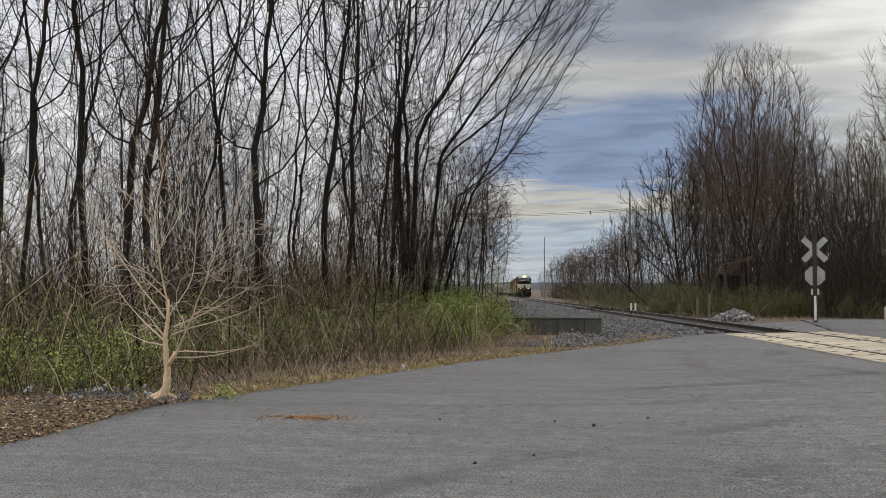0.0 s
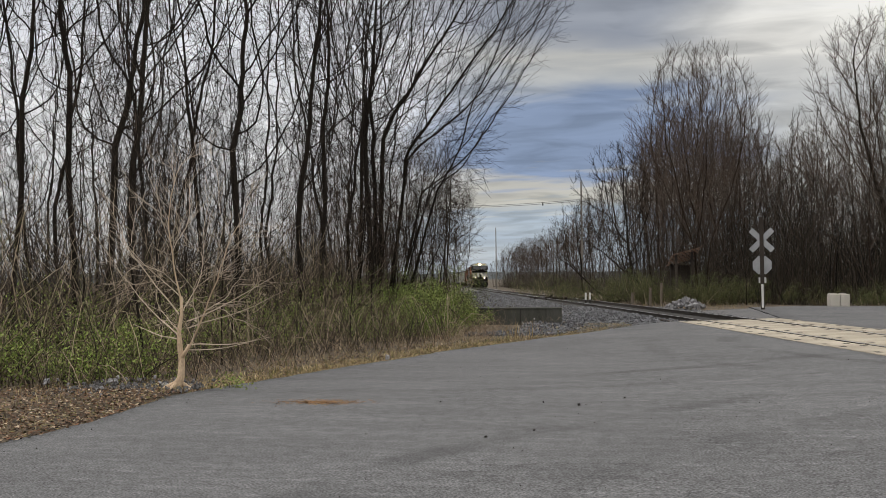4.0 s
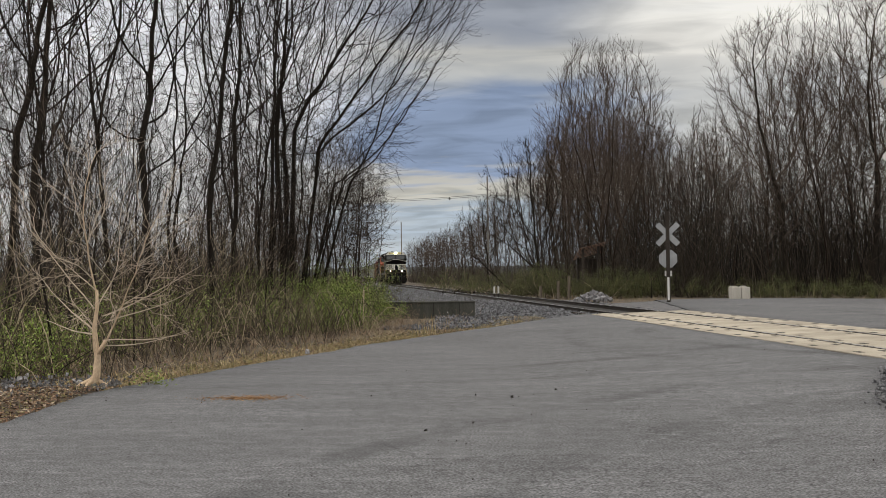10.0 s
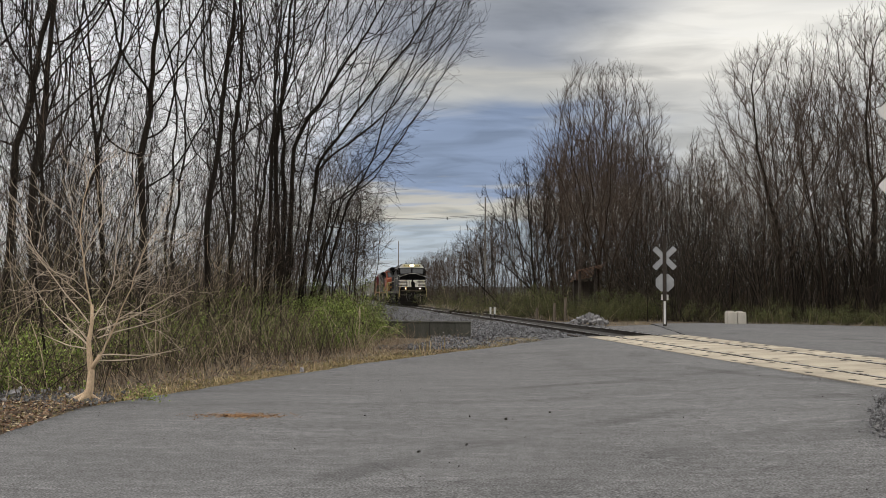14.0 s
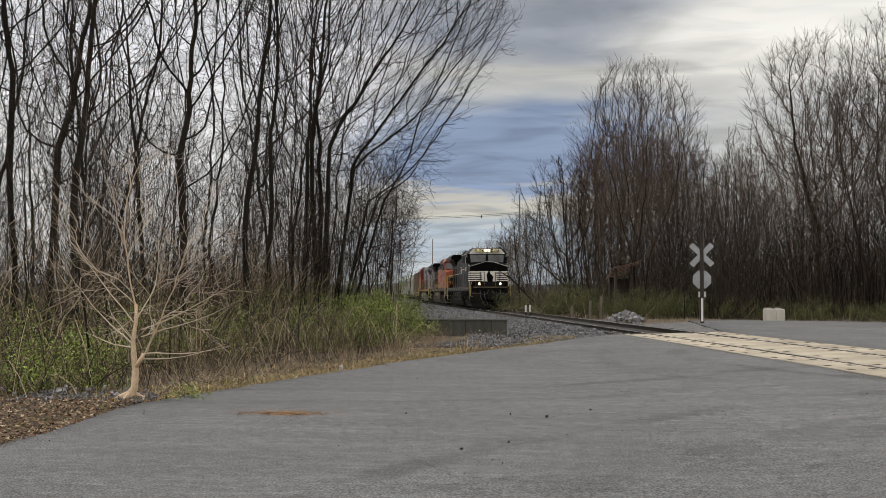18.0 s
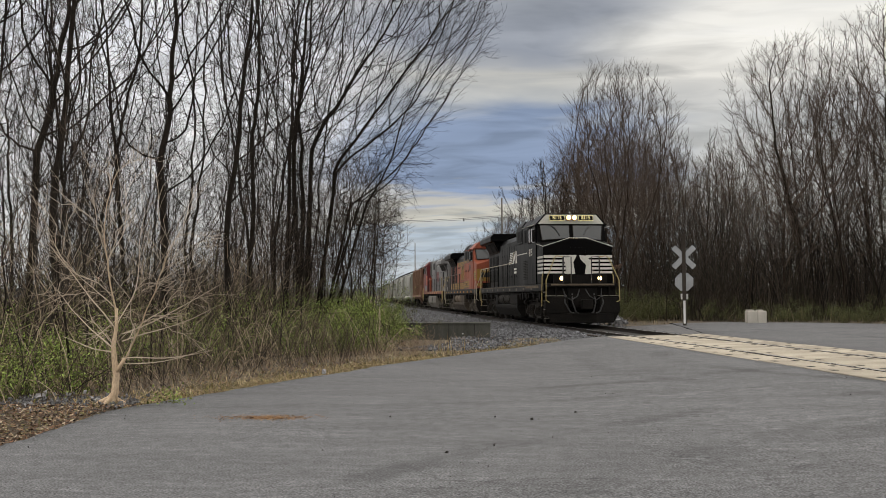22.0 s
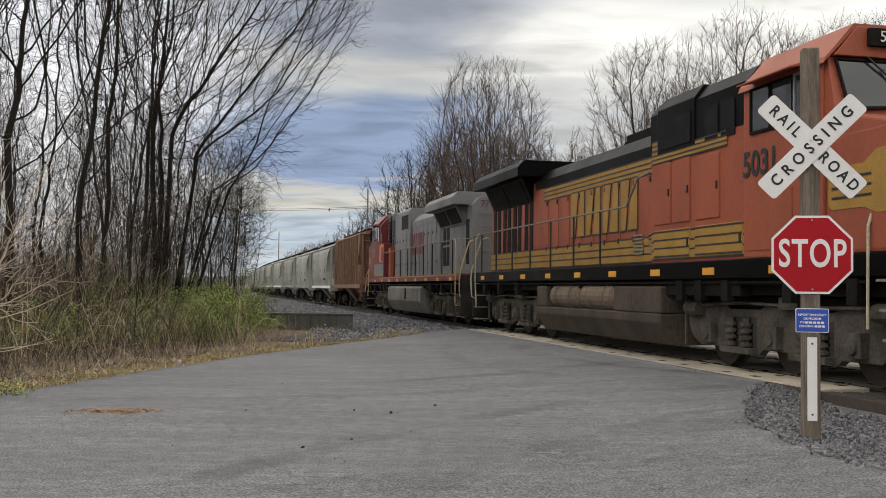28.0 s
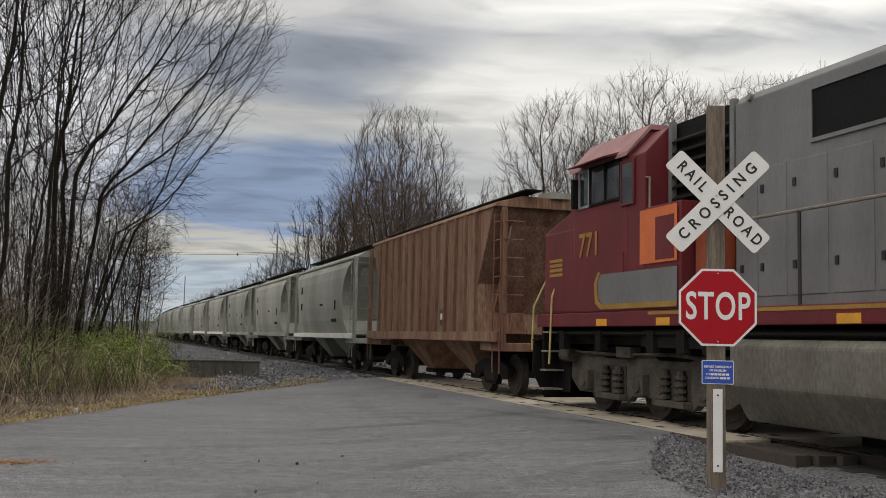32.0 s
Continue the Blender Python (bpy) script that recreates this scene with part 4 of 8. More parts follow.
def stem_line(rnd, x, y, lean, top, sway=0.05, bend=0.0, step=0.9):
    """A stem from the ground to a height, leaning (lean) and bending on outwards (bend)."""
    p, d, line = Vector((x, y, -0.3)), Vector((lean[0], lean[1], 1)), []
    while p.z < top:
        line.append(tuple(p))
        d = (d + Vector((rnd.gauss(0, sway) + bend * lean[0], rnd.gauss(0, sway) + bend * lean[1], 0))).normalized()
        p = p + d * step
    return line


def crown_points(rng, count, z0, z1, radius, waist=0.55, skew=(0, 0), depth=1.0):
    """Free places in an uneven egg-shaped crown, denser towards its outside."""
    u = rng.random(count) ** 0.85
    prof = np.minimum(1, (u / waist) ** 0.7) * np.sqrt(np.clip(1 - (np.maximum(u - waist, 0) / (1.02 - waist)) ** 2.2, 0.01, 1))
    a = rng.random(count) * 2 * np.pi
    lumps = 1 + 0.16 * np.sin(3 * a + rng.random() * 6 + 4 * u) + 0.12 * np.sin(5 * a + 9 * u)
    r = radius * prof * lumps * np.sqrt(rng.random(count)) ** 0.9
    z = z0 + (z1 - z0) * u
    return np.column_stack((r * np.cos(a) + skew[0] * u * z1, depth * r * np.sin(a) + skew[1] * u * z1, z))


def wood_kind(name, seed, height, low, radius, count, stems=1, spread=0.10, lean=(0, 0), waist=0.6, **more):
    rnd, rng = random.Random(seed), np.random.default_rng(seed)
    lines = []
    for k in range(stems):
        a = 2 * math.pi * k / stems + rnd.uniform(-0.5, 0.5)
        w = 0 if stems == 1 else spread
        lines.append(stem_line(rnd, 0.3 * w / 0.15 * math.cos(a) if w else 0, 0.3 * w / 0.15 * math.sin(a) if w else 0, (lean[0] + w * math.cos(a), lean[1] + w * math.sin(a)), low * rnd.uniform(0.9, 1.25), 0.045))
    return grown_tree(name, seed, lines, crown_points(rng, count, low * 0.62, height, radius, waist, lean), **more)


# the tree kinds of the near wood, the far wood and the thin young growth
NEAR = [wood_kind("wood_tree", 10 + i, h, lo, r, n, st, lean=ln, step=0.42, kill=0.54, tip=0.0062, power=0.475, twigs=2.0, twig_length=0.75, pull=(0, 0, 0.17), outward=0.10, inertia=0.5) for i, (h, lo, r, n, st, ln) in enumerate((
    (18, 4.2, 3.2, 1300, 1, (0.02, 0)), (17, 5.5, 2.6, 1000, 1, (-0.03, 0.02)), (16.5, 3.4, 3.0, 1200, 2, (0.03, 0)), (19, 4.6, 3.5, 1350, 1, (0.0, 0.03)), (15, 3.0, 2.6, 1000, 3, (-0.02, 0.0))))]


def leaning_kind():
    """The great many-stemmed tree at the wood's end: limbs fan out over the track, with a thick skirt of fine brush below."""
    rnd, rng = random.Random(35), np.random.default_rng(35)
    lines = [stem_line(rnd, x, y, (l, m), top, 0.03, 0.10) for x, y, l, m, top in (
        (0.3, 0.0, 0.30, -0.1, 5.2), (0.1, -0.3, 0.18, 0.1, 5.5), (-0.2, 0.2, 0.09, -0.06, 6.0), (-0.6, 0.0, 0.0, 0.05, 6.5), (-1.0, 0.3, -0.06, 0.0, 6.2), (0.4, 0.3, 0.38, 0.05, 3.4),
        (-1.6, -0.2, -0.08, -0.05, 6.8), (-0.05, 0.5, 0.13, 0.12, 5.6), (0.15, -0.1, 0.24, 0.0, 4.6), (0.2, 0.4, 0.20, -0.1, 2.6), (-0.35, -0.5, 0.04, 0.06, 7.0), (-0.75, 0.5, 0.02, -0.05, 7.2),
        (0.0, 0.1, 0.07, 0.02, 6.6), (-1.3, 0.4, -0.02, 0.04, 7.0), (0.3, -0.5, 0.16, -0.04, 5.0))]
    count = 8600
    z = 2.6 + 13.2 * rng.random(count) ** 0.9
    right = np.interp(z, (1.5, 3.5, 5, 6, 7, 8.5, 10.4, 12, 14, 15.8), (1.5, 1.9, 2.5, 3.0, 3.5, 4.4, 5.8, 6.4, 5.4, 2.4))
    left = np.interp(z, (1.5, 5, 8, 12, 15.8), (-1.2, -1.6, -2.6, -3.6, -2.2))
    f = rng.random(count) ** 0.72
    x = left + (right - left) * f + rng.normal(0, 0.12, count)
    y = rng.normal(0, 1.0, count) * np.interp(z, (2, 6, 12, 16), (1.0, 1.5, 2.0, 1.2))
    keep = (z > 4.4) | (f > 0.3)
    skirt = 2600
    zs = 2.2 + 6.0 * rng.random(skirt)
    xs = 0.3 + (np.interp(zs, (1.5, 3.5, 5, 6, 7, 8.5), (1.9, 2.4, 2.9, 3.3, 3.6, 4.2)) - 0.3) * rng.random(skirt) ** 0.6
    free = np.vstack((np.column_stack((x, y, z))[keep], np.column_stack((xs, rng.normal(0, 1.3, skirt), zs))))
    return grown_tree("leaning_tree", 35, lines, free, step=0.36, reach=5.0, kill=0.42, tip=0.0062, power=0.46, twigs=2.0, twig_length=0.66, droop=0.10, pull=(0.07, 0, 0.06), cap=16000, inertia=0.45, outward=0.12)


LEANING = leaning_kind()
FORKED = wood_kind("forked_tree", 31, 16, 4.5, 2.6, 1500, 4, 0.13, (0.05, 0), step=0.4, kill=0.44, tip=0.0062, power=0.47, twigs=1.7, pull=(0, 0, 0.25))
YOUNG = [wood_kind("sapling", 40 + i, h, h * 0.3, h * 0.17, 170, 1 + i % 2, 0.1, step=0.32, kill=0.4, tip=0.0048, power=0.46, twigs=1.6, twig_length=0.5, twig="twig" if i else "twig_far") for i, h in enumerate((8, 10, 7))]
BRUSH = [wood_kind("brush", 50 + i, 7.5, 1.6, 2.3, 1000, 7, 0.32, waist=0.45, step=0.30, kill=0.36, tip=0.0065, power=0.42, twigs=2.0, twig_length=0.5, pull=(0, 0, 0.05), bark="bark_far", twig="twig_far") for i in range(3)]
FAR = [wood_kind("far_tree", 60 + i, h, lo, r, n, st, 0.08, waist=0.6, step=0.55, kill=0.85, inertia=0.45, outward=0.2, tip=0.0115, power=0.46, twigs=3.0, twig_length=1.0, pull=(0, 0, 0.28), bark="bark_far", twig="twig_far") for i, (h, lo, r, n, st) in enumerate((
    (15, 5, 2.3, 420, 1), (13, 3.5, 2.5, 420, 2), (16, 5.5, 2.2, 400, 1), (14, 4, 2.8, 460, 1)))]
LOW = [wood_kind("low_tree", 90 + i, 8.5, 2.0, 2.4, 260, 3, 0.2, waist=0.5, step=0.5, kill=0.75, inertia=0.6, outward=0.2, tip=0.013, power=0.40, twigs=1.6, twig_length=0.75, bark="bark_far", twig="twig_far") for i in range(3)]
FULL = wood_kind("full_tree", 75, 15.5, 3.4, 3.9, 4200, 7, 0.10, waist=0.6, step=0.42, kill=0.66, inertia=0.45, outward=0.22, tip=0.0100, power=0.45, twigs=3.4, twig_length=0.9, pull=(0, 0, 0.22), bark="bark_far", twig="twig_far", cap=9000)
BIG = [wood_kind("big_tree", 85 + i, 16, 3.8, 4.4, 2300, 1, waist=0.55, step=0.48, kill=0.7, inertia=0.45, outward=0.25, tip=0.0105, power=0.50, twigs=3.0, twig_length=0.95, pull=(0, 0, 0.15), bark="bark", twig="twig_far") for i in range(2)]
ROUND = wood_kind("round_tree", 78, 11, 2.6, 3.9, 1300, 1, waist=0.5, step=0.42, kill=0.68, inertia=0.45, outward=0.25, tip=0.0115, power=0.47, twigs=2.6, twig_length=0.7, pull=(0, 0, 0.08), bark="bark", twig="twig")

EYE = Vector((0.45, -0.24, 1.44))


def ahead(bearing, dist):
    """A place by its bearing in degrees (right of +y) and distance from where the viewer stands."""
    a = radians(bearing)
    return EYE.x + dist * math.sin(a), EYE.y + dist * math.cos(a)


def wood_edge(y):
    """Where the undergrowth begins on the near side."""
    return float(np.interp(y, (0, 12, 17, 21, 26.5, 33, 40, 60, 100, 160, 300), (-7.2, -7.2, -6.5, -5.8, -4.7, -6.6, -8.4, -12.6, -21.5, -36.0, -85)))


def near_wood():
    rnd = random.Random(3)
    lab = "tall bare deciduous tree with dark bark at the wood's edge"
    # single trunks that stand out at the edge of the wood: bearing, distance, kind, size
    for b, d, k, size in ((-41, 24, 1, 0.9), (-38.5, 22, 2, 0.9), (-36, 27, 0, 1.0), (-34.2, 24, 1, 0.9), (-32.4, 28, 2, 1.0), (-30.9, 24, 1, 1.0), (-29.4, 26, 3, 1.0), (-27.9, 25, 0, 1.0),
                          (-26.4, 28, 2, 1.0), (-24.3, 33, 1, 0.95), (-22.2, 27, 3, 1.0), (-20.6, 34, 2, 0.9), (-19.1, 29, 0, 1.0), (-18.0, 31, 1, 1.0), (-16.9, 36, 2, 1.0)):
        x, y = ahead(b, d)
        plant(NEAR[k], x, y, rnd.uniform(0, 6.28), size, lab, "trees of the near wood")
    for b, d, kind, turn, size, label in ((-15.4, 35, FORKED, 0.3, 1.05, "many-stemmed bare tree with upswept limbs"),
                                          (-14.1, 36, LEANING, 0.0, 1.0, "large many-stemmed bare tree leaning out over the track")):
        x, y = ahead(b, d)
        plant(kind, x, y, turn, size, label, "trees of the near wood")
    # the wood behind, and along the track
    n = 0
    while n < 26:
        y = rnd.uniform(36, 85)
        x = rnd.uniform(-40, wood_edge(y) - 2.5)
        if math.hypot(x - EYE.x, y) < 33:
            continue
        plant(NEAR[rnd.randrange(5)], x, y, rnd.uniform(0, 6.28), rnd.uniform(0.55, 0.85), lab, "trees of the near wood")
        n += 1
    for i in range(30):
        y = 46 + i * 5.0
        x = wood_edge(y) - rnd.uniform(3.0, 7.0)
        plant(LOW[rnd.randrange(3)], x, y, rnd.uniform(0, 6.28), rnd.uniform(0.8, 1.2), "bare tree beside the railway", "trees along the track")
    for b, d, k, size in ((-11.6, 41, 0, 0.78), (-12.2, 38, 2, 0.9), (-13.2, 37, 1, 0.95), (-12.7, 40, 0, 0.95), (-11.2, 50, 0, 0.6), (-12.0, 46, 2, 0.8), (-15.6, 34, 0, 0.6)):
        x, y = ahead(b, d)
        plant(BRUSH[k], x, y, rnd.uniform(0, 6.28), size, "low brushy tree of tangled dark branches", "brushy trees", name="brushy_tree")
    for b, d, k, size in ((-23.4, 37, 0, 0.45), (-25.4, 36, 2, 0.5), (-27.2, 39, 1, 0.6), (-28.4, 35, 2, 0.55), (-30.2, 38, 0, 0.7), (-32.8, 37, 1, 0.7), (-21.3, 42, 1, 0.45), (-37.5, 35, 0, 0.5)):
        x, y = ahead(b, d)
        plant(NEAR[k], x, y, rnd.uniform(0, 6.28), size, "slender bare tree deeper in the wood", "trees of the near wood")
    for i in range(30):
        y = rnd.uniform(15, 50)
        x = wood_edge(y) - abs(rnd.gauss(0, 3.0)) - 0.9
        plant(YOUNG[rnd.randrange(3)], x, y, rnd.uniform(0, 6.28), rnd.uniform(0.5, 0.95), "thin bare sapling in the undergrowth", "saplings", name="sapling")


def skyline(bearing):
    """Slope from the eye to the wood's upper edge across the track."""
    return float(np.interp(bearing, (-9.5, -8, -6, -4, -2.5, -0.5, 2.8, 4.5, 6.0, 8.0, 10.6, 12.2, 15, 20, 40), (0.020, 0.036, 0.050, 0.070, 0.095, 0.15, 0.220, 0.20, 0.165, 0.162, 0.18, 0.24, 0.26, 0.26, 0.25)))


def under_skyline(meshes, bearing, dist, share):
    top = max(v.co.z for me in meshes for v in list(me.vertices)[::7])
    return (skyline(bearing) * dist + 1.44) / top * share


def far_wood():
    rnd = random.Random(4)
    # trees that stand out across the track
    for b, d, kind, turn, share, label in ((2.9, 60, FULL, 0.3, 1.06, "tall bare tree with a dense rounded crown of buds"), (0.9, 63, FAR[0], 1.9, 0.78, "slender bare tree beside a denser one"),
                                           (4.6, 66, FULL, 4.1, 0.80, "tall bare tree with a dense crown"), (-0.9, 72, ROUND, 0.8, 1.0, "bare tree with wide spreading limbs"),
                                           (-3.6, 105, ROUND, 2.8, 1.05, "bare round-crowned tree beyond the wood")):
        x, y = ahead(b, d)
        plant(kind, x, y, turn, under_skyline(kind, b, d, share), label, "trees of the far wood")
    for b, d, share in ((12.7, 58, 1.02), (14.9, 61, 0.80), (16.7, 58, 1.02), (19.4, 60, 0.95), (22.5, 58, 1.0), (25.5, 56, 1.0), (29, 58, 1.0), (33, 58, 1.0)):
        x, y = ahead(b, d)
        kind = BIG[rnd.randrange(2)]
        plant(kind, x, y, rnd.uniform(0, 6.28), under_skyline(kind, b, d, share), "tall bare tree with spreading limbs behind the far road", "trees of the far wood")
    n = 0
    while n < 84:
        b, d = -1.5 + 37 * rnd.random() ** 1.15, 57 + 40 * rnd.random() ** 1.4
        x, y = ahead(b, d)
        if track_off(x, y) < 9:
            continue
        kind = FAR[rnd.randrange(4)]
        plant(kind, x, y, rnd.uniform(0, 6.28), under_skyline(kind, b, d, rnd.uniform(0.7, 0.98) if b < 9.5 else rnd.uniform(0.55, 0.9)), "bare brown tree in the far wood", "trees of the far wood")
        n += 1
    for i in range(95):
        y = 66 + i * 2.1 + rnd.uniform(-2, 2)
        x = track_x(y) + rnd.uniform(7.0, 17) - 0.012 * max(y - 100, 0)
        b, d = math.degrees(math.atan2(x - EYE.x, y - EYE.y)), math.hypot(x - EYE.x, y - EYE.y)
        kind = LOW[rnd.randrange(3)]
        plant(kind, x, y, rnd.uniform(0, 6.28), min(under_skyline(kind, b, d, rnd.uniform(0.75, 1.0)), 1.7), "bare tree beside the far track", "trees along the track")


def thicket(name, spots, label, material="thicket", reach=0.35, stout=1.0, wave=0.25, forks=3):
    """Thin tangled stems; spots are (x, y, z, height)."""
    rnd = random.Random(name)
    s = Shape()
    for x, y, z, h in spots:
        p = Vector((x, y, z - 0.05))
        d = Vector((rnd.gauss(0, reach), rnd.gauss(0, reach), 1)).normalized()
        pts = [p]
        for k in range(4):
            d = (d + Vector((rnd.gauss(0, wave), rnd.gauss(0, wave), rnd.uniform(-0.14, 0.1)))).normalized()
            pts.append(pts[-1] + d * h / 4)
        r = (0.0035 + 0.0024 * h) * stout
        s.tube(pts, [r, r * 0.82, r * 0.64, r * 0.45, r * 0.25], 3, caps=False)
        for j in range(forks):
            f = 0.8 + 3.1 * (j + rnd.random()) / forks
            i = min(int(f), 3)
            q = pts[i].lerp(pts[i + 1], f - i)
            e = (d * 0.7 + Vector((rnd.gauss(0, 0.6), rnd.gauss(0, 0.6), rnd.uniform(-0.1, 0.5)))).normalized()
            ln = h * rnd.uniform(0.12, 0.34)
            e2 = (e + Vector((rnd.gauss(0, 0.3), rnd.gauss(0, 0.3), 0.2))).normalized()
            s.tube([q, q + e * ln * 0.5, q + (e + e2) * ln * 0.5], [r * 0.5, r * 0.4, r * 0.22], 3, caps=False)
    me = s.raw(name)
    me.materials.append(M[material])
    return tagged(new(name, me), label, "undergrowth", kind="stuff")


def leaves(name, spots, label, material, size, category="undergrowth", flat=False):
    """Small folded leaves or blades; spots are (x, y, z)."""
    rnd = random.Random(name)
    s = Shape()
    for x, y, z in spots:
        w = size * rnd.uniform(0.6, 1.3)
        e = Euler((rnd.gauss(0, 0.25) if flat else rnd.uniform(-1.3, 1.3), rnd.gauss(0, 0.25) if flat else rnd.uniform(-1.3, 1.3), rnd.uniform(0, 6.28))).to_matrix()
        vs = [e @ Vector(v) for v in ((-w, 0, 0), (0, -w * 0.45, -w * 0.12), (w, 0, 0), (0, w * 0.45, -w * 0.12))]
        s.add([(x + v.x, y + v.y, z + v.z) for v in vs], [(0, 1, 2), (0, 2, 3)])
    me = s.raw(name)
    me.materials.append(M[material])
    return tagged(new(name, me), label, category, kind="stuff")


def blades(name, spots, label, material):
    """Upright dry blades; spots are (x, y, z, height)."""
    rnd = random.Random(name)
    s = Shape()
    for x, y, z, h in spots:
        a, lean = rnd.uniform(0, 6.28), rnd.uniform(0.1, 0.7)
        dx, dy, w = math.cos(a), math.sin(a), 0.004 + 0.006 * h
        tip = (x + dx * h * lean, y + dy * h * lean, z + h * (1 - 0.4 * lean))
        mid = (x + dx * h * lean * 0.3, y + dy * h * lean * 0.3, z + h * 0.55)
        s.add([(x - dy * w, y + dx * w, z), (x + dy * w, y - dx * w, z), (mid[0] + dy * w * 0.7, mid[1] - dx * w * 0.7, mid[2]), (mid[0] - dy * w * 0.7, mid[1] + dx * w * 0.7, mid[2]), tip],
              [(0, 1, 2, 3), (3, 2, 4)])
    me = s.raw(name)
    me.materials.append(M[material])
    return tagged(new(name, me), label, "grass", kind="stuff")


def undergrowth():
    rnd = random.Random(8)
    spots = []
    for _ in range(4300):
        y = rnd.uniform(13, 55)
        x = wood_edge(y) - abs(rnd.gauss(0, 6.0))
        spots.append((x, y, land_z(x, y), rnd.uniform(0.8, 3.8) * smooth(0.3, 5.0, wood_edge(y) - x) + rnd.uniform(0.2, 0.9)))
    thicket("thicket", spots, "tangled brown leafless undergrowth below the bare trees", reach=0.28, stout=1.3)
    spots = []
    for _ in range(4200):
        b, d = rnd.uniform(-6, 38), rnd.uniform(55, 84)
        x, y = ahead(b, d)
        if track_off(x, y) < 6.5:
            continue
        spots.append((x, y, land_z(x, y), rnd.uniform(1.5, 6.0)))
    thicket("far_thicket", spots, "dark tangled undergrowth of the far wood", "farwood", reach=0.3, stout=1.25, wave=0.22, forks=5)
    spots = []
    for _ in range(4600):
        b, d = rnd.uniform(-3, 40), 57 + 60 * rnd.random() ** 1.3
        x, y = ahead(b, d)
        if track_off(x, y) < 9:
            continue
        spots.append((x, y, land_z(x, y), min(rnd.uniform(3.0, 10.0), 0.72 * skyline(b) * d)))
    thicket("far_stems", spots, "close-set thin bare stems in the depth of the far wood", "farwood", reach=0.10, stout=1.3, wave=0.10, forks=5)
    spots = []
    for _ in range(760):
        y = rnd.uniform(30, 95)
        x = wood_edge(y) - 4 - rnd.uniform(0, 34)
        spots.append((x, y, land_z(x, y), rnd.uniform(2.5, 6.0)))
    for _ in range(280):
        x, y = ahead(rnd.uniform(-44, -23), rnd.uniform(24, 42))
        spots.append((x, y, land_z(x, y), rnd.uniform(2.5, 7.5)))
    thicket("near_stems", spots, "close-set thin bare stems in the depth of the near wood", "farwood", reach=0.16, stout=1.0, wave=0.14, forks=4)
    spots = []
    for _ in range(5000):
        y = rnd.uniform(56, 250)
        right = rnd.random() < 0.8
        x = track_x(y) + rnd.uniform(6.0, 16) if right else wood_edge(y) - rnd.uniform(1.5, 7)
        spots.append((x, y, land_z(x, y), rnd.uniform(0.8, 4.6) if right else rnd.uniform(0.8, 2.6)))
    thicket("trackside_thicket", spots, "brown undergrowth along both sides of the track", "trackwood", reach=0.5, stout=1.7, wave=0.35)
    # low dead stems in front
    spots = []
    for _ in range(620):
        y = rnd.uniform(14, 34)
        x = min(wood_edge(y) + rnd.uniform(-1.8, 0.8), road_left(min(y, 29.5)) - 0.5)
        spots.append((x, y, land_z(x, y), rnd.uniform(0.10, 0.55)))
    for _ in range(460):
        y = rnd.uniform(25.5, 33.8)
        x = -3.5 - 0.10 * (y - 26) - abs(rnd.gauss(0, 1.1))
        spots.append((x, y, land_z(x, y), rnd.uniform(0.2, 0.75)))
    for _ in range(160):
        y = rnd.uniform(26.0, 34.5)
        x = rnd.uniform(-4.2, -2.2) + 0.10 * (y - 30)
        spots.append((x, y, land_z(x, y), rnd.uniform(0.1, 0.5)))
    thicket("dead_weeds", spots, "dry brown weeds along the verge", "weed", 0.9)
    # brambles: long stems that arch over and touch the ground again
    s = Shape()
    for _ in range(520):
        y = rnd.uniform(13.2, 33)
        x = wood_edge(y) + rnd.uniform(-2.6, 0.5)
        a, ln, h = rnd.uniform(0, 6.28), rnd.uniform(0.7, 2.0), rnd.uniform(0.35, 1.3)
        z, r = land_z(x, y), rnd.uniform(0.0045, 0.008)
        s.tube([(x + math.cos(a) * ln * f, y + math.sin(a) * ln * f * 0.7, z + h * 4 * f * (1.02 - f) + rnd.gauss(0, 0.02)) for f in (0, 0.18, 0.4, 0.62, 0.82, 0.98)], [r, r, r * 0.9, r * 0.75, r * 0.6, r * 0.4], 3, caps=False)
    me = s.raw("brambles")
    me.materials.append(M["thicket"])
    tagged(new("brambles", me), "leafless arching bramble stems at the wood's edge", "undergrowth", kind="stuff")


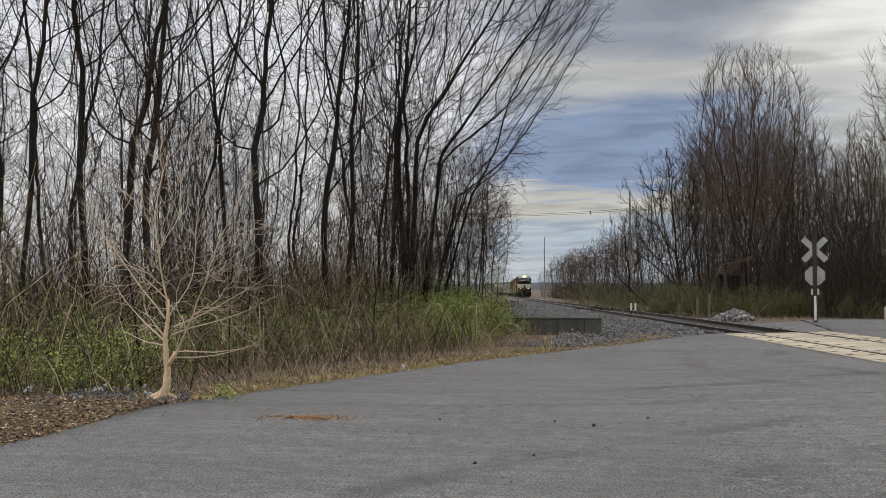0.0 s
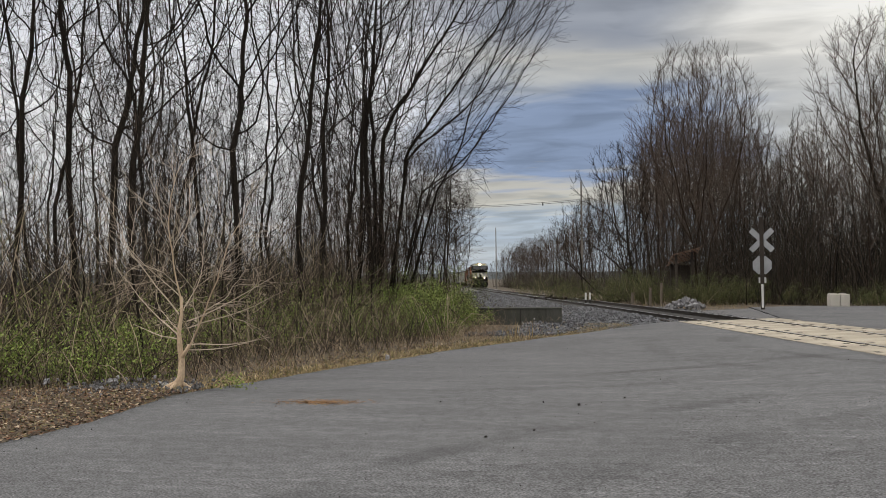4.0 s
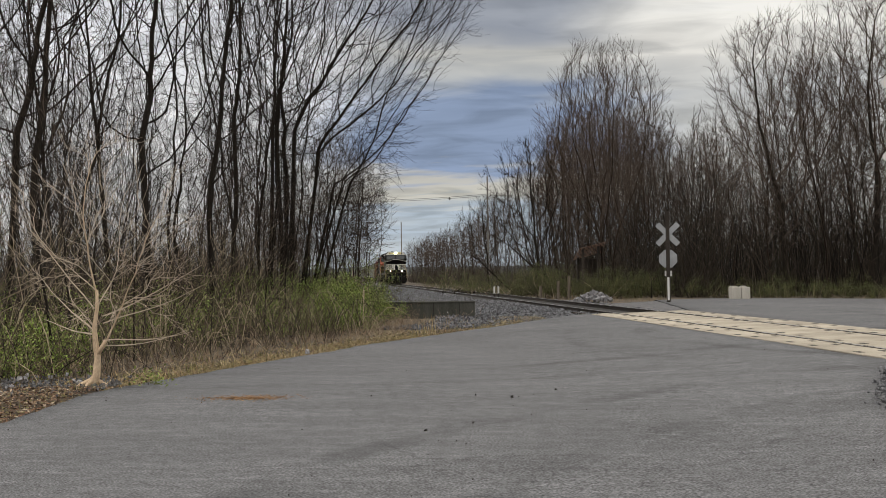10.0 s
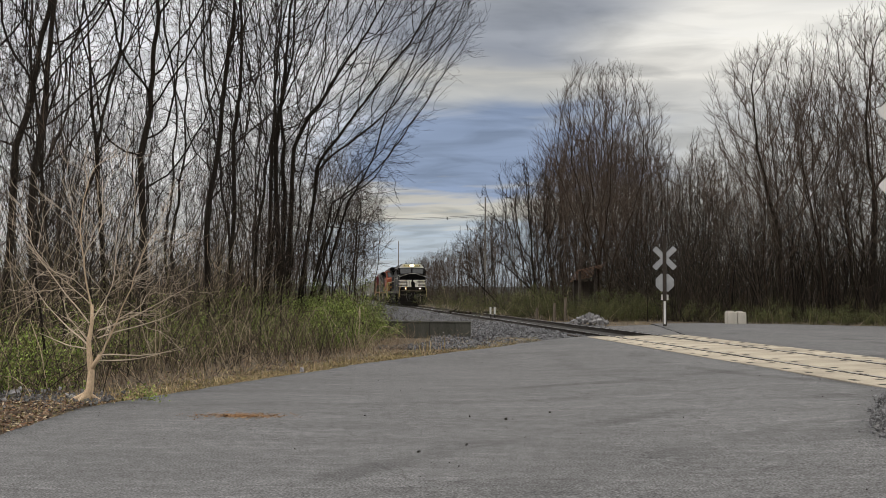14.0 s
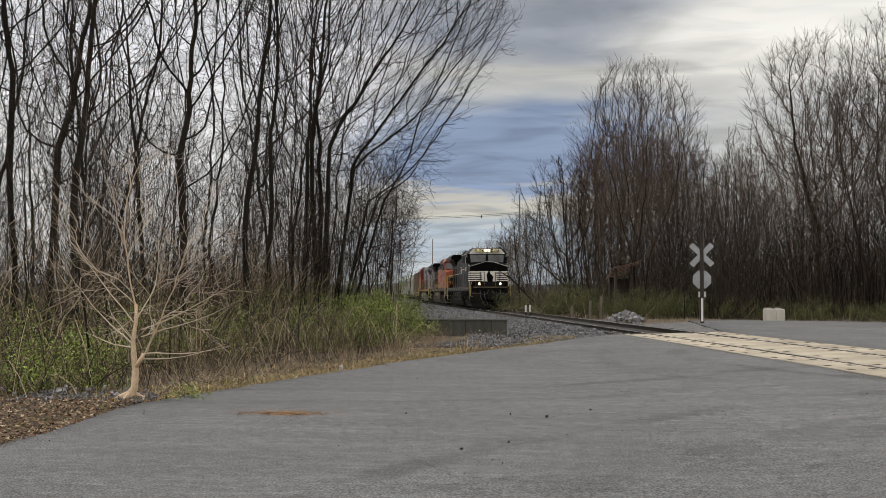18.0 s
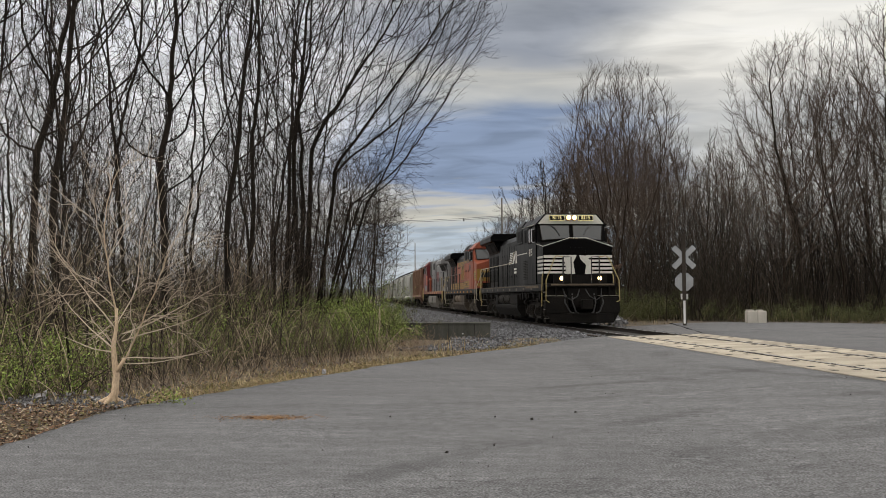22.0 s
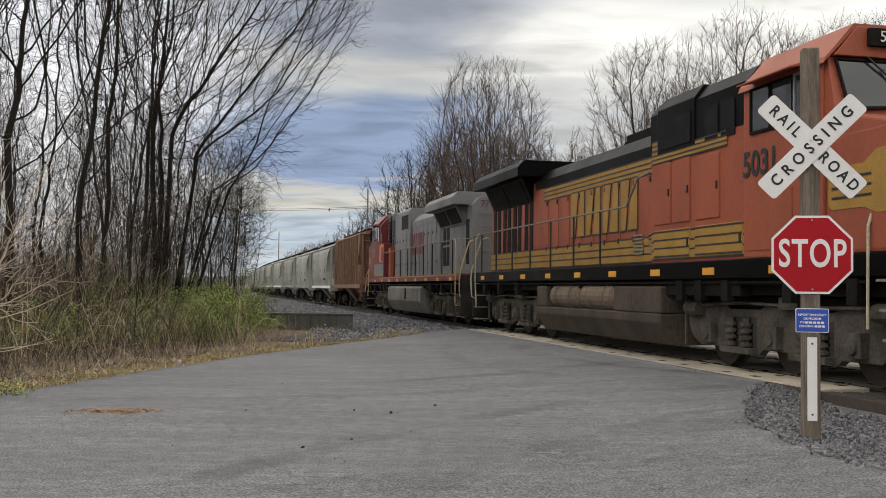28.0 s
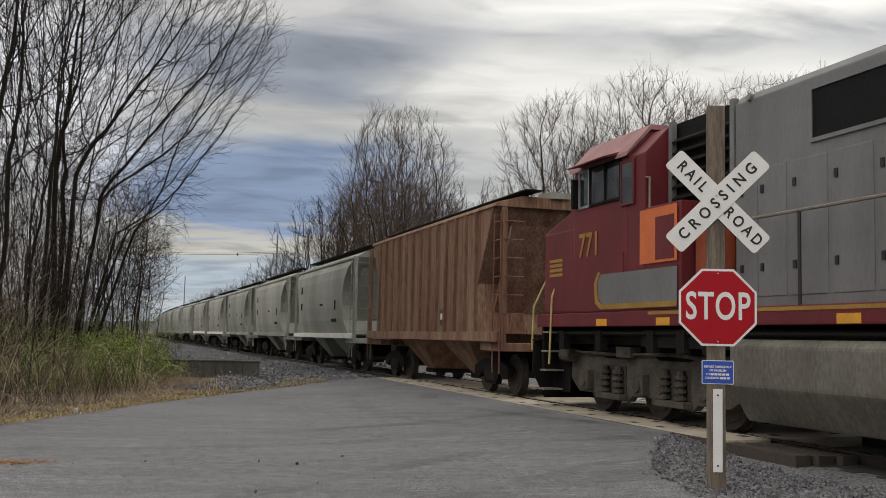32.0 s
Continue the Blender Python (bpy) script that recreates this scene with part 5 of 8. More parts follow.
def shrub(x, y, size, lush, label, leafage="leaf"):
    """A leafing shrub: bent stems and a cloud of small leaves in uneven clumps."""
    rnd = random.Random(int(x * 100 + y * 7))
    t = thing("shrub", label, "shrub", pose(x, y, land_z(x, y)), "green shrubs")
    stems, leaf = Shape(), Shape()
    ends = []
    for k in range(int(26 * size)):
        d = Vector((rnd.gauss(0, 0.5), rnd.gauss(0, 0.5), 1)).normalized()
        p = Vector((rnd.gauss(0, 0.35 * size), rnd.gauss(0, 0.35 * size), -0.05))
        pts = [p]
        h = size * rnd.uniform(0.6, 1.5)
        for j in range(4):
            d = (d + Vector((rnd.gauss(0, 0.22), rnd.gauss(0, 0.22), -0.05))).normalized()
            pts.append(pts[-1] + d * h / 4)
        stems.tube(pts, [0.012, 0.01, 0.008, 0.005, 0.003], 3, caps=False)
        ends += [a.lerp(b, rnd.random()) for a, b in zip(pts[1:], pts[2:])] + [pts[-1]]
    for q in ends:
        for _ in range(int(lush * 2.3 * rnd.uniform(0.1, 1.9))):
            c = q + Vector((rnd.gauss(0, 0.12), rnd.gauss(0, 0.12), rnd.gauss(0, 0.10)))
            if c.z < 0.02:
                continue
            w = rnd.uniform(0.015, 0.034)
            e = Euler((rnd.uniform(-1.2, 1.2), rnd.uniform(-1.2, 1.2), rnd.uniform(0, 6.28))).to_matrix()
            leaf.add([tuple(c + e @ Vector(v)) for v in ((-w, 0, 0), (0, -w * 0.5, 0), (w, 0, 0), (0, w * 0.5, 0))], [(0, 1, 2), (0, 2, 3)])
    a, b = stems.raw("woody_stem"), leaf.raw("foliage")
    a.materials.append(M["thicket"]); b.materials.append(M[leafage])
    tagged(part("woody_stem", a, "", t), kind="stuff")
    tagged(part("foliage", b, "", t, "fresh green spring leaves"), kind="stuff")


def shrubs():
    rnd = random.Random(12)
    lab = "low shrub with fresh green spring leaves at the wood's edge"
    # bearing, distance, size, leaves: the bright clump beside the track and the patches in the wood
    for b, d, s, n in ((-11.6, 32, 1.1, 46), (-10.8, 33, 1.0, 46), (-12.4, 30, 0.9, 46), (-13.3, 31, 1.0, 36), (-10.2, 35, 0.8, 34), (-14.4, 30, 0.9, 14), (-11.4, 29, 0.7, 18), (-12.9, 28.5, 0.7, 14), (-15.2, 27, 0.7, 10),
                       (-16.0, 29, 0.9, 10), (-18.0, 27, 0.8, 8), (-20.5, 24, 0.9, 9), (-27.3, 17.5, 0.8, 7), (-28.6, 16.5, 0.7, 8), (-29.8, 18, 0.8, 9), (-31.2, 17, 0.8, 9),
                       (-32.8, 18, 0.8, 9), (-34.5, 17, 0.8, 8), (-26.0, 20, 0.8, 10), (-24.0, 22, 0.8, 8), (-36.5, 18, 0.8, 12), (-22.3, 14.4, 0.2, 5), (-13.8, 34, 1.5, 12), (-12.2, 34.5, 1.6, 14), (-15.5, 31, 1.4, 10), (-17.2, 30, 1.3, 9), (-19.3, 28, 1.3, 9), (-21.5, 26, 1.2, 8), (-23.5, 24, 1.2, 8), (-25.2, 23, 1.1, 8), (-28, 21, 1.2, 8), (-30.5, 20, 1.2, 9), (-33, 21, 1.2, 9)):
        x, y = ahead(b, d)
        shrub(x, y, s, n, lab)
    for b, d, s, n in ((-2.3, 63, 1.3, 22), (-1.5, 62, 1.5, 24), (-0.7, 61, 1.6, 24), (0.1, 60, 1.4, 22), (0.9, 59, 1.3, 20), (2.5, 56, 1.2, 22), (3.3, 56, 1.4, 22), (4.1, 57, 1.2, 22), (5.0, 57, 1.3, 20), (5.9, 57, 1.1, 18),
                       (7.4, 57, 1.0, 14), (9.2, 56, 1.0, 12), (11.6, 54, 0.9, 14), (12.8, 53, 0.9, 16), (14.2, 52, 0.8, 16), (15.6, 51, 0.9, 15), (17.0, 51, 0.8, 14), (18.5, 50, 0.9, 14), (20.5, 50, 0.8, 13), (23, 49, 0.8, 12), (-4.2, 74, 1.3, 14), (-3.3, 68, 1.2, 14), (-5.2, 84, 1.5, 12), (-6.0, 96, 1.6, 10), (-6.6, 106, 1.8, 10), (-4.8, 79, 1.4, 14),
                       (-12.6, 36.5, 1.9, 12), (-11.8, 38, 2.0, 12), (-11.3, 40, 1.8, 12), (-13.2, 36, 1.7, 10)):
        x, y = ahead(b, d)
        shrub(x, y, s, n, "olive-green leafing shrub before the far wood", "oliveleaf")


def verge():
    rnd = random.Random(15)
    spots = []
    for _ in range(19000):                                 # fallen leaves and straw beside the asphalt
        y = rnd.uniform(7, 33)
        x = road_left(min(y, 30)) - abs(rnd.gauss(0, 1.15)) + 0.05
        spots.append((x, y, land_z(x, y) + rnd.uniform(0.015, 0.06)))
    for _ in range(5500):
        y = rnd.uniform(8.5, 14.0)
        x = road_left(y) - 3.6 * rnd.random() ** 1.2
        spots.append((x, y, land_z(x, y) + rnd.uniform(0.012, 0.05)))
    leaves("fallen_leaves", spots, "brown fallen leaves and straw along the asphalt edge", "deadleaf", 0.030, "leaf litter", True)
    spots = []
    for _ in range(3000):
        y = rnd.uniform(12, 40)
        x = wood_edge(y) - abs(rnd.gauss(0, 3.0))
        spots.append((x, y, land_z(x, y) + rnd.uniform(0.01, 0.08)))
    leaves("wood_litter", spots, "brown leaf litter on the wood's floor", "deadleaf", 0.035, "leaf litter", True)
    spots = []
    for _ in range(3400):
        y = rnd.uniform(13, 31)
        x = road_left(min(y, 29.5)) - abs(rnd.gauss(0.15, 0.55))
        spots.append((x, y, land_z(x, y) - 0.01, rnd.uniform(0.03, 0.15) * (1 + 0.5 * smooth(24, 30, y))))
    for _ in range(900):
        y = rnd.uniform(8.5, 14.0)
        x = road_left(y) - 3.4 * rnd.random()
        spots.append((x, y, land_z(x, y), rnd.uniform(0.03, 0.14)))
    for _ in range(36):                                    # the pale tuft near the track
        x, y = -2.75 + rnd.gauss(0, 0.22), 26.6 + rnd.gauss(0, 0.3)
        spots.append((x, y, land_z(x, y), rnd.uniform(0.2, 0.75)))
    blades("dry_grass", spots, "pale dry grass along the asphalt edge", "grass")
    mat = Shape()                                          # last year's straw, pressed down into a loose mat
    clumps = [(13.2 + 20 * rnd.random(), 0.1 + abs(rnd.gauss(0, 0.9)), rnd.uniform(0.15, 0.5), rnd.uniform(0, 6.28)) for _ in range(120)]
    for _ in range(9000):
        ty, off, spread, way = clumps[rnd.randrange(120)]
        y = ty + rnd.gauss(0, spread)
        x = min(road_left(min(y, 29.5)) - off + rnd.gauss(0, spread), road_left(min(y, 29.5)) - 0.03)
        a, ln, w = way + rnd.gauss(0, 0.8), rnd.uniform(0.08, 0.34), rnd.uniform(0.0025, 0.006)
        z, dx, dy = land_z(x, y) + rnd.uniform(0.01, 0.07), math.cos(a), math.sin(a)
        lift = rnd.uniform(-0.01, 0.07)
        mat.add([(x - dy * w, y + dx * w, z), (x + dy * w, y - dx * w, z), (x + dx * ln * 0.6 + dy * w, y + dy * ln * 0.6 - dx * w, z + lift), (x + dx * ln * 0.6 - dy * w, y + dy * ln * 0.6 + dx * w, z + lift), (x + dx * ln, y + dy * ln, z + lift * 0.6)],
                [(0, 1, 2, 3), (3, 2, 4)])
    me = mat.raw("matted_straw")
    me.materials.append(M["grass"])
    tagged(new("matted_straw", me), "matted tan straw lying along the asphalt edge", "grass", kind="stuff")
    spots = []
    tufts = [(13.5 + 17.5 * rnd.random(), abs(rnd.gauss(0, 0.75)), rnd.uniform(0.08, 0.3)) for _ in range(150)]
    for _ in range(4800):                                   # short grass in uneven tufts on the asphalt's edge
        ty, off, spread = tufts[rnd.randrange(150)]
        y = ty + rnd.gauss(0, spread)
        x = min(road_left(min(y, 29.5)) - off + rnd.gauss(0, spread), road_left(min(y, 29.5)) + 0.04)
        spots.append((x, y, land_z(x, y), rnd.uniform(0.04, 0.17)))
    blades("edge_grass", spots, "short yellow-green grass along the asphalt edge", "edgegrass")
    spots = []
    for _ in range(2600):                                   # dry strip beyond the track
        y = rnd.uniform(48, 110)
        x = track_x(y) + rnd.uniform(2.6, 7.5)
        spots.append((x, y, land_z(x, y), rnd.uniform(0.08, 0.3)))
    blades("trackside_grass", spots, "tan dry grass strip beyond the track", "grass")
    spots = []
    for _ in range(1500):                                   # the brown patch of litter lying on the asphalt
        a, r = rnd.uniform(0, 6.28), abs(rnd.gauss(0, 0.5))
        x, y = -3.18 + 0.62 * r * math.cos(a), 11.56 + 0.30 * r * math.sin(a)
        spots.append((x, y, road_z(x, y) + rnd.uniform(0.008, 0.014)))
    leaves("asphalt_litter", spots, "patch of orange-brown crumbled leaves on the asphalt", "crumb", 0.016, "leaf litter", True)
    stones("verge_stones", [(rnd.uniform(-7.4, -5.4), 12.9 + rnd.gauss(0, 0.5), 0.03, rnd.uniform(0.008, 0.03)) for _ in range(420)], "dark stones around the pale tree", "gravel")


def leafing_sapling():
    rnd = random.Random(44)
    x, y = ahead(-36.3, 20)
    t = thing("leafing_sapling", "thin sapling with a tuft of pale yellow-green leaves", "tree", pose(x, y, land_z(x, y)))
    stem = Shape().tube([(0, 0, -0.1), (0.1, 0.05, 1.2), (0.0, 0.1, 2.4), (0.15, 0.05, 3.7)], [0.03, 0.025, 0.018, 0.008], 5)
    tuft = Shape()
    for k in range(9):
        z = rnd.uniform(2.5, 3.3)
        end = Vector((rnd.gauss(0.1, 0.35), rnd.gauss(0, 0.35), z + rnd.uniform(0.2, 0.6)))
        stem.tube([(0.05, 0.08, z), tuple(end)], [0.009, 0.004], 3)
        for _ in range(26):
            c, w = end + Vector((rnd.gauss(0, 0.14), rnd.gauss(0, 0.14), rnd.gauss(-0.05, 0.10))), rnd.uniform(0.02, 0.035)
            e = Euler((rnd.uniform(-1.2, 1.2), rnd.uniform(-1.2, 1.2), rnd.uniform(0, 6.28))).to_matrix()
            tuft.add([tuple(c + e @ Vector(v)) for v in ((-w, 0, 0), (0, -w * 0.5, 0), (w, 0, 0), (0, w * 0.5, 0))], [(0, 1, 2), (0, 2, 3)])
    part("stem", stem, "twig", t)
    me = tuft.raw("foliage")
    me.materials.append(M["yellowleaf"])
    tagged(part("foliage", me, "", t, "pale yellow-green young leaves"), kind="stuff")


def pale_tree():
    """The small tree with its bark stripped off, close to the asphalt."""
    rnd = random.Random(21)
    t = thing("small_peeled_tree", "small leafless tree with pale peeled bark beside the asphalt", "tree", pose(-5.78, 12.93, 0.0))
    trunk = Shape()
    trunk.tube([(-0.03, 0.0, -0.06), (0.0, 0.0, 0.04), (0.06, 0, 0.16), (0.075, 0.0, 0.4), (0.05, 0, 0.55), (0.03, 0.0, 0.8), (0.06, 0.02, 1.05), (0.07, 0, 1.3)],
               [0.12, 0.078, 0.052, 0.046, 0.040, 0.031, 0.025, 0.018], 9)
    trunk.tube([(0.06, 0, 0.42), (0.14, -0.02, 0.52), (0.2, -0.02, 0.62)], [0.04, 0.03, 0.024], 7)
    for a in (0.3, 2.2, 3.5, 4.6):
        trunk.tube([(0.02, 0, 0.1), (0.16 * math.cos(a), 0.16 * math.sin(a), 0.02), (0.3 * math.cos(a), 0.3 * math.sin(a), -0.05)], [0.04, 0.03, 0.012], 5)
    part("trunk", trunk, "birch", t, "pale peeled trunk with a torn flare", smooth=True)
    rng = np.random.default_rng(21)
    count = 270
    a, u, q = rng.random(count) * 6.283, rng.random(count), np.sqrt(rng.random(count))
    wide = np.interp(u, (0, 0.2, 0.5, 0.8, 1), (0.8, 1.2, 1.35, 1.2, 0.6))
    free = np.column_stack((0.05 + wide * q * np.cos(a) + 0.3 * (1 - u), 0.8 * wide * q * np.sin(a), 0.75 + 2.55 * u))
    stems = [[(0.05, 0, 0.55), (0.03, 0, 0.8), (0.06, 0.02, 1.05), (0.05, 0, 1.3)], [(0.2, -0.02, 0.6), (0.33, -0.04, 0.85), (0.44, -0.02, 1.1)]]
    limbs, twigs = grown_tree("small_peeled_tree", 21, stems, free, step=0.16, reach=1.8, kill=0.22, pull=(0, 0, 0.30), tip=0.0034, power=0.45, twigs=1.2, twig_length=0.42, bark="birch", twig="birch_twig", flare=0.0, inertia=0.6, outward=0.1, cap=2600)
    part("limb", limbs, "", t)
    part("crown", twigs, "", t, "pale bare branches and twigs")
    whips = Shape()                                        # long low shoots on one side
    for z0, dx, dz, ln in ((0.62, 1.0, 0.10, 1.55), (0.95, 1.0, 0.28, 1.6), (0.55, 1.0, -0.03, 1.2), (0.75, -0.8, 0.45, 1.3), (1.05, -0.7, 0.75, 1.5), (0.85, 1.0, 0.50, 1.5), (0.7, -0.95, 0.2, 0.9)):
        p, d, pts = Vector((0.15 if dx > 0 else 0.03, 0, z0)), Vector((dx, rnd.uniform(-0.4, 0.4), dz)).normalized(), []
        for k in range(7):
            pts.append(p)
            d = (d + Vector((rnd.gauss(0, 0.08), rnd.gauss(0, 0.08), rnd.gauss(0.03, 0.07)))).normalized()
            p = p + d * ln / 6
        whips.tube(pts, [0.011, 0.010, 0.0085, 0.007, 0.006, 0.0045, 0.003], 4, caps=False)
    part("whip", whips, "birch_twig", t, "long pale side shoots")


def distance():
    """Low wooded hills on the skyline, the haze of distance painted into their colour."""
    s, n = Shape(), 160
    for i in range(n + 1):
        a = radians(-75 + 150 * i / n)
        h = 17 + 7 * noise.noise((i * 0.09, 2, 0)) + 5 * noise.noise((i * 0.4, 5, 0))
        for r, z in ((1500, -5), (1620, h * 0.6), (1800, h), (2100, h * 0.5)):
            s.v.append((r * math.sin(a), r * math.cos(a), z))
    s.f = [(i * 4 + k, (i + 1) * 4 + k, (i + 1) * 4 + k + 1, i * 4 + k + 1) for i in range(n) for k in range(3)]
    me = s.raw("distant_hills")
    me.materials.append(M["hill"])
    me.polygons.foreach_set("use_smooth", [True] * len(me.polygons))
    tagged(new("distant_hills", me), "low wooded hills on the skyline, haze painted in as blue-grey", "hill", kind="structure")


near_wood()
far_wood()
undergrowth()
shrubs()
verge()
pale_tree()
leafing_sapling()
distance()

# ---------------------------------------------------------------- the train
WHEEL_R = 0.53
ROLLING = []          # wheelset, metres of travel a turn, sense


def wheel_mesh(name, r):
    s = Shape()
    for side in (-1, 1):
        x = side * 0.72
        s.tube([(x - side * 0.02, 0, 0), (x + side * 0.10, 0, 0)], [r, r * 0.985], 24)
        s.tube([(x - side * 0.05, 0, 0), (x - side * 0.02, 0, 0)], [r + 0.028, r + 0.028], 24)
        s.tube([(x + side * 0.09, 0, 0), (x + side * 0.115, 0, 0)], [r * 0.82, r * 0.80], 20)
        s.tube([(x + side * 0.10, 0, 0), (x + side * 0.18, 0, 0)], [0.13, 0.11], 10)
        for k in range(3):
            a = 2.1 * k
            s.box(x + side * 0.105 - 0.02, x + side * 0.105 + 0.02, math.cos(a) * r * 0.55 - 0.06, math.cos(a) * r * 0.55 + 0.06, math.sin(a) * r * 0.55 - 0.06, math.sin(a) * r * 0.55 + 0.06)
    s.tube([(-0.7, 0, 0), (0.7, 0, 0)], 0.085, 8)
    me = s.mesh(name)
    me.materials.append(M["smoke"])
    return me


LOCO_WHEELS, CAR_WHEELS = wheel_mesh("wheelset", WHEEL_R), wheel_mesh("car_wheelset", 0.46)


def wheelset(parent, y, r, me, sense):
    ob = new("wheelset", me)
    ob.parent = parent
    ob.matrix_basis = pose(0, y, r)
    ROLLING.append((ob, y, r, sense))
    return ob


def loco_truck(parent, y, sense, paint):
    """Three-axle truck: two cast side frames with pedestals, springs and brake gear."""
    for side in (-1, 1):
        x = side * 1.03
        s = Shape()
        s.prism([(y - 2.95, 0.70), (y - 2.75, 0.45), (y - 2.45, 0.32), (y - 1.62, 0.32), (y - 1.5, 0.24), (y - 0.55, 0.24), (y - 0.42, 0.34), (y + 0.42, 0.34), (y + 0.55, 0.24), (y + 1.5, 0.24),
                 (y + 1.62, 0.32), (y + 2.45, 0.32), (y + 2.75, 0.5), (y + 3.0, 0.72), (y + 3.0, 0.95), (y + 2.3, 1.06), (y + 1.7, 1.06), (y + 1.4, 0.96), (y + 0.5, 0.96), (y + 0.3, 1.04), (y - 0.3, 1.04),
                 (y - 0.5, 0.96), (y - 1.4, 0.96), (y - 1.7, 1.06), (y - 2.3, 1.06), (y - 2.95, 0.92)], "x", x - 0.07, x + 0.07)
        frame_ = part("truck_frame", s, paint, parent, "dusty cast truck side frame", bevel=0.02)
        for a in (-1.02, 1.02):
            # thin dark plate on the solid frame paints an opening's shade
            part("spring_pocket", Shape().box(x + side * 0.071, x + side * 0.078, y + a - 0.42, y + a + 0.42, 0.34, 0.84), "hole", frame_, "dark plate painted as a shaded opening in the side frame")
            part("spring_seat", Shape().box(x, x + side * 0.24, y + a - 0.46, y + a + 0.46, 0.26, 0.36), paint, frame_, bevel=0.015)
        for a in (-2.03, 0.0, 2.03):
            gear = Shape()
            gear.box(x - 0.02, x + side * 0.20, y + a - 0.17, y + a + 0.17, 0.38, 0.72)
            gear.tube([(x + side * 0.12, y + a, WHEEL_R), (x + side * 0.24, y + a, WHEEL_R)], [0.13, 0.11], 10)
            part("journal_box", gear, paint, frame_, bevel=0.015)
        for a in (-1.26, -0.78, 0.78, 1.26):
            spr = Shape().tube([(x + side * 0.14, y + a, 0.36), (x + side * 0.14, y + a, 0.82)], 0.065, 8)
            for k in range(4):
                spr.tube([(x + side * 0.14, y + a, 0.38 + k * 0.105), (x + side * 0.14, y + a, 0.44 + k * 0.105)], 0.105, 12)
            part("spring", spr, paint, frame_)
        brk = Shape()
        brk.tube([(x + side * 0.16, y + 2.5, 0.98), (x + side * 0.16, y + 2.95, 0.98)], 0.13, 10)
        brk.tube([(x + side * 0.14, y - 2.3, 0.95), (x + side * 0.14, y - 2.75, 0.95)], 0.13, 10)
        brk.tube([(x + side * 0.13, y - 2.3, 1.0), (x + side * 0.13, y - 0.9, 1.06), (x + side * 0.13, y + 0.9, 1.02), (x + side * 0.13, y + 2.5, 1.04)], 0.03, 5)
        brk.tube([(x + side * 0.13, y - 2.9, 0.30), (x + side * 0.13, y - 2.9, 1.2)], 0.025, 5)
        brk.box(x, x + side * 0.2, y + 0.25, y + 0.75, 0.98, 1.16)
        part("brake_gear", brk, paint, frame_)
    part("truck_bolster", Shape().box(-1.0, 1.0, y - 2.6, y + 2.6, 0.55, 1.15), "frame", parent)
    for a in (-2.03, 0.0, 2.03):
        wheelset(parent, y + a, WHEEL_R, LOCO_WHEELS, sense)


def side_text(text, size, x, y, z, material, parent, name="road_number", bold=0.0, label=""):
    for side in (1, -1):
        me = letters(text, size, name, bold)
        me.materials.append(M[material])
        ob = part(name, me, "", parent, label)
        ob.matrix_basis = pose(side * x, y, z, 0, 0, 90 * side)


def side_panel(shape_fn, name, material, parent, label=""):
    """The same flat detail on both sides."""
    for side in (1, -1):
        s = Shape()
        shape_fn(s, side)
        part(name, s, material, parent, label)


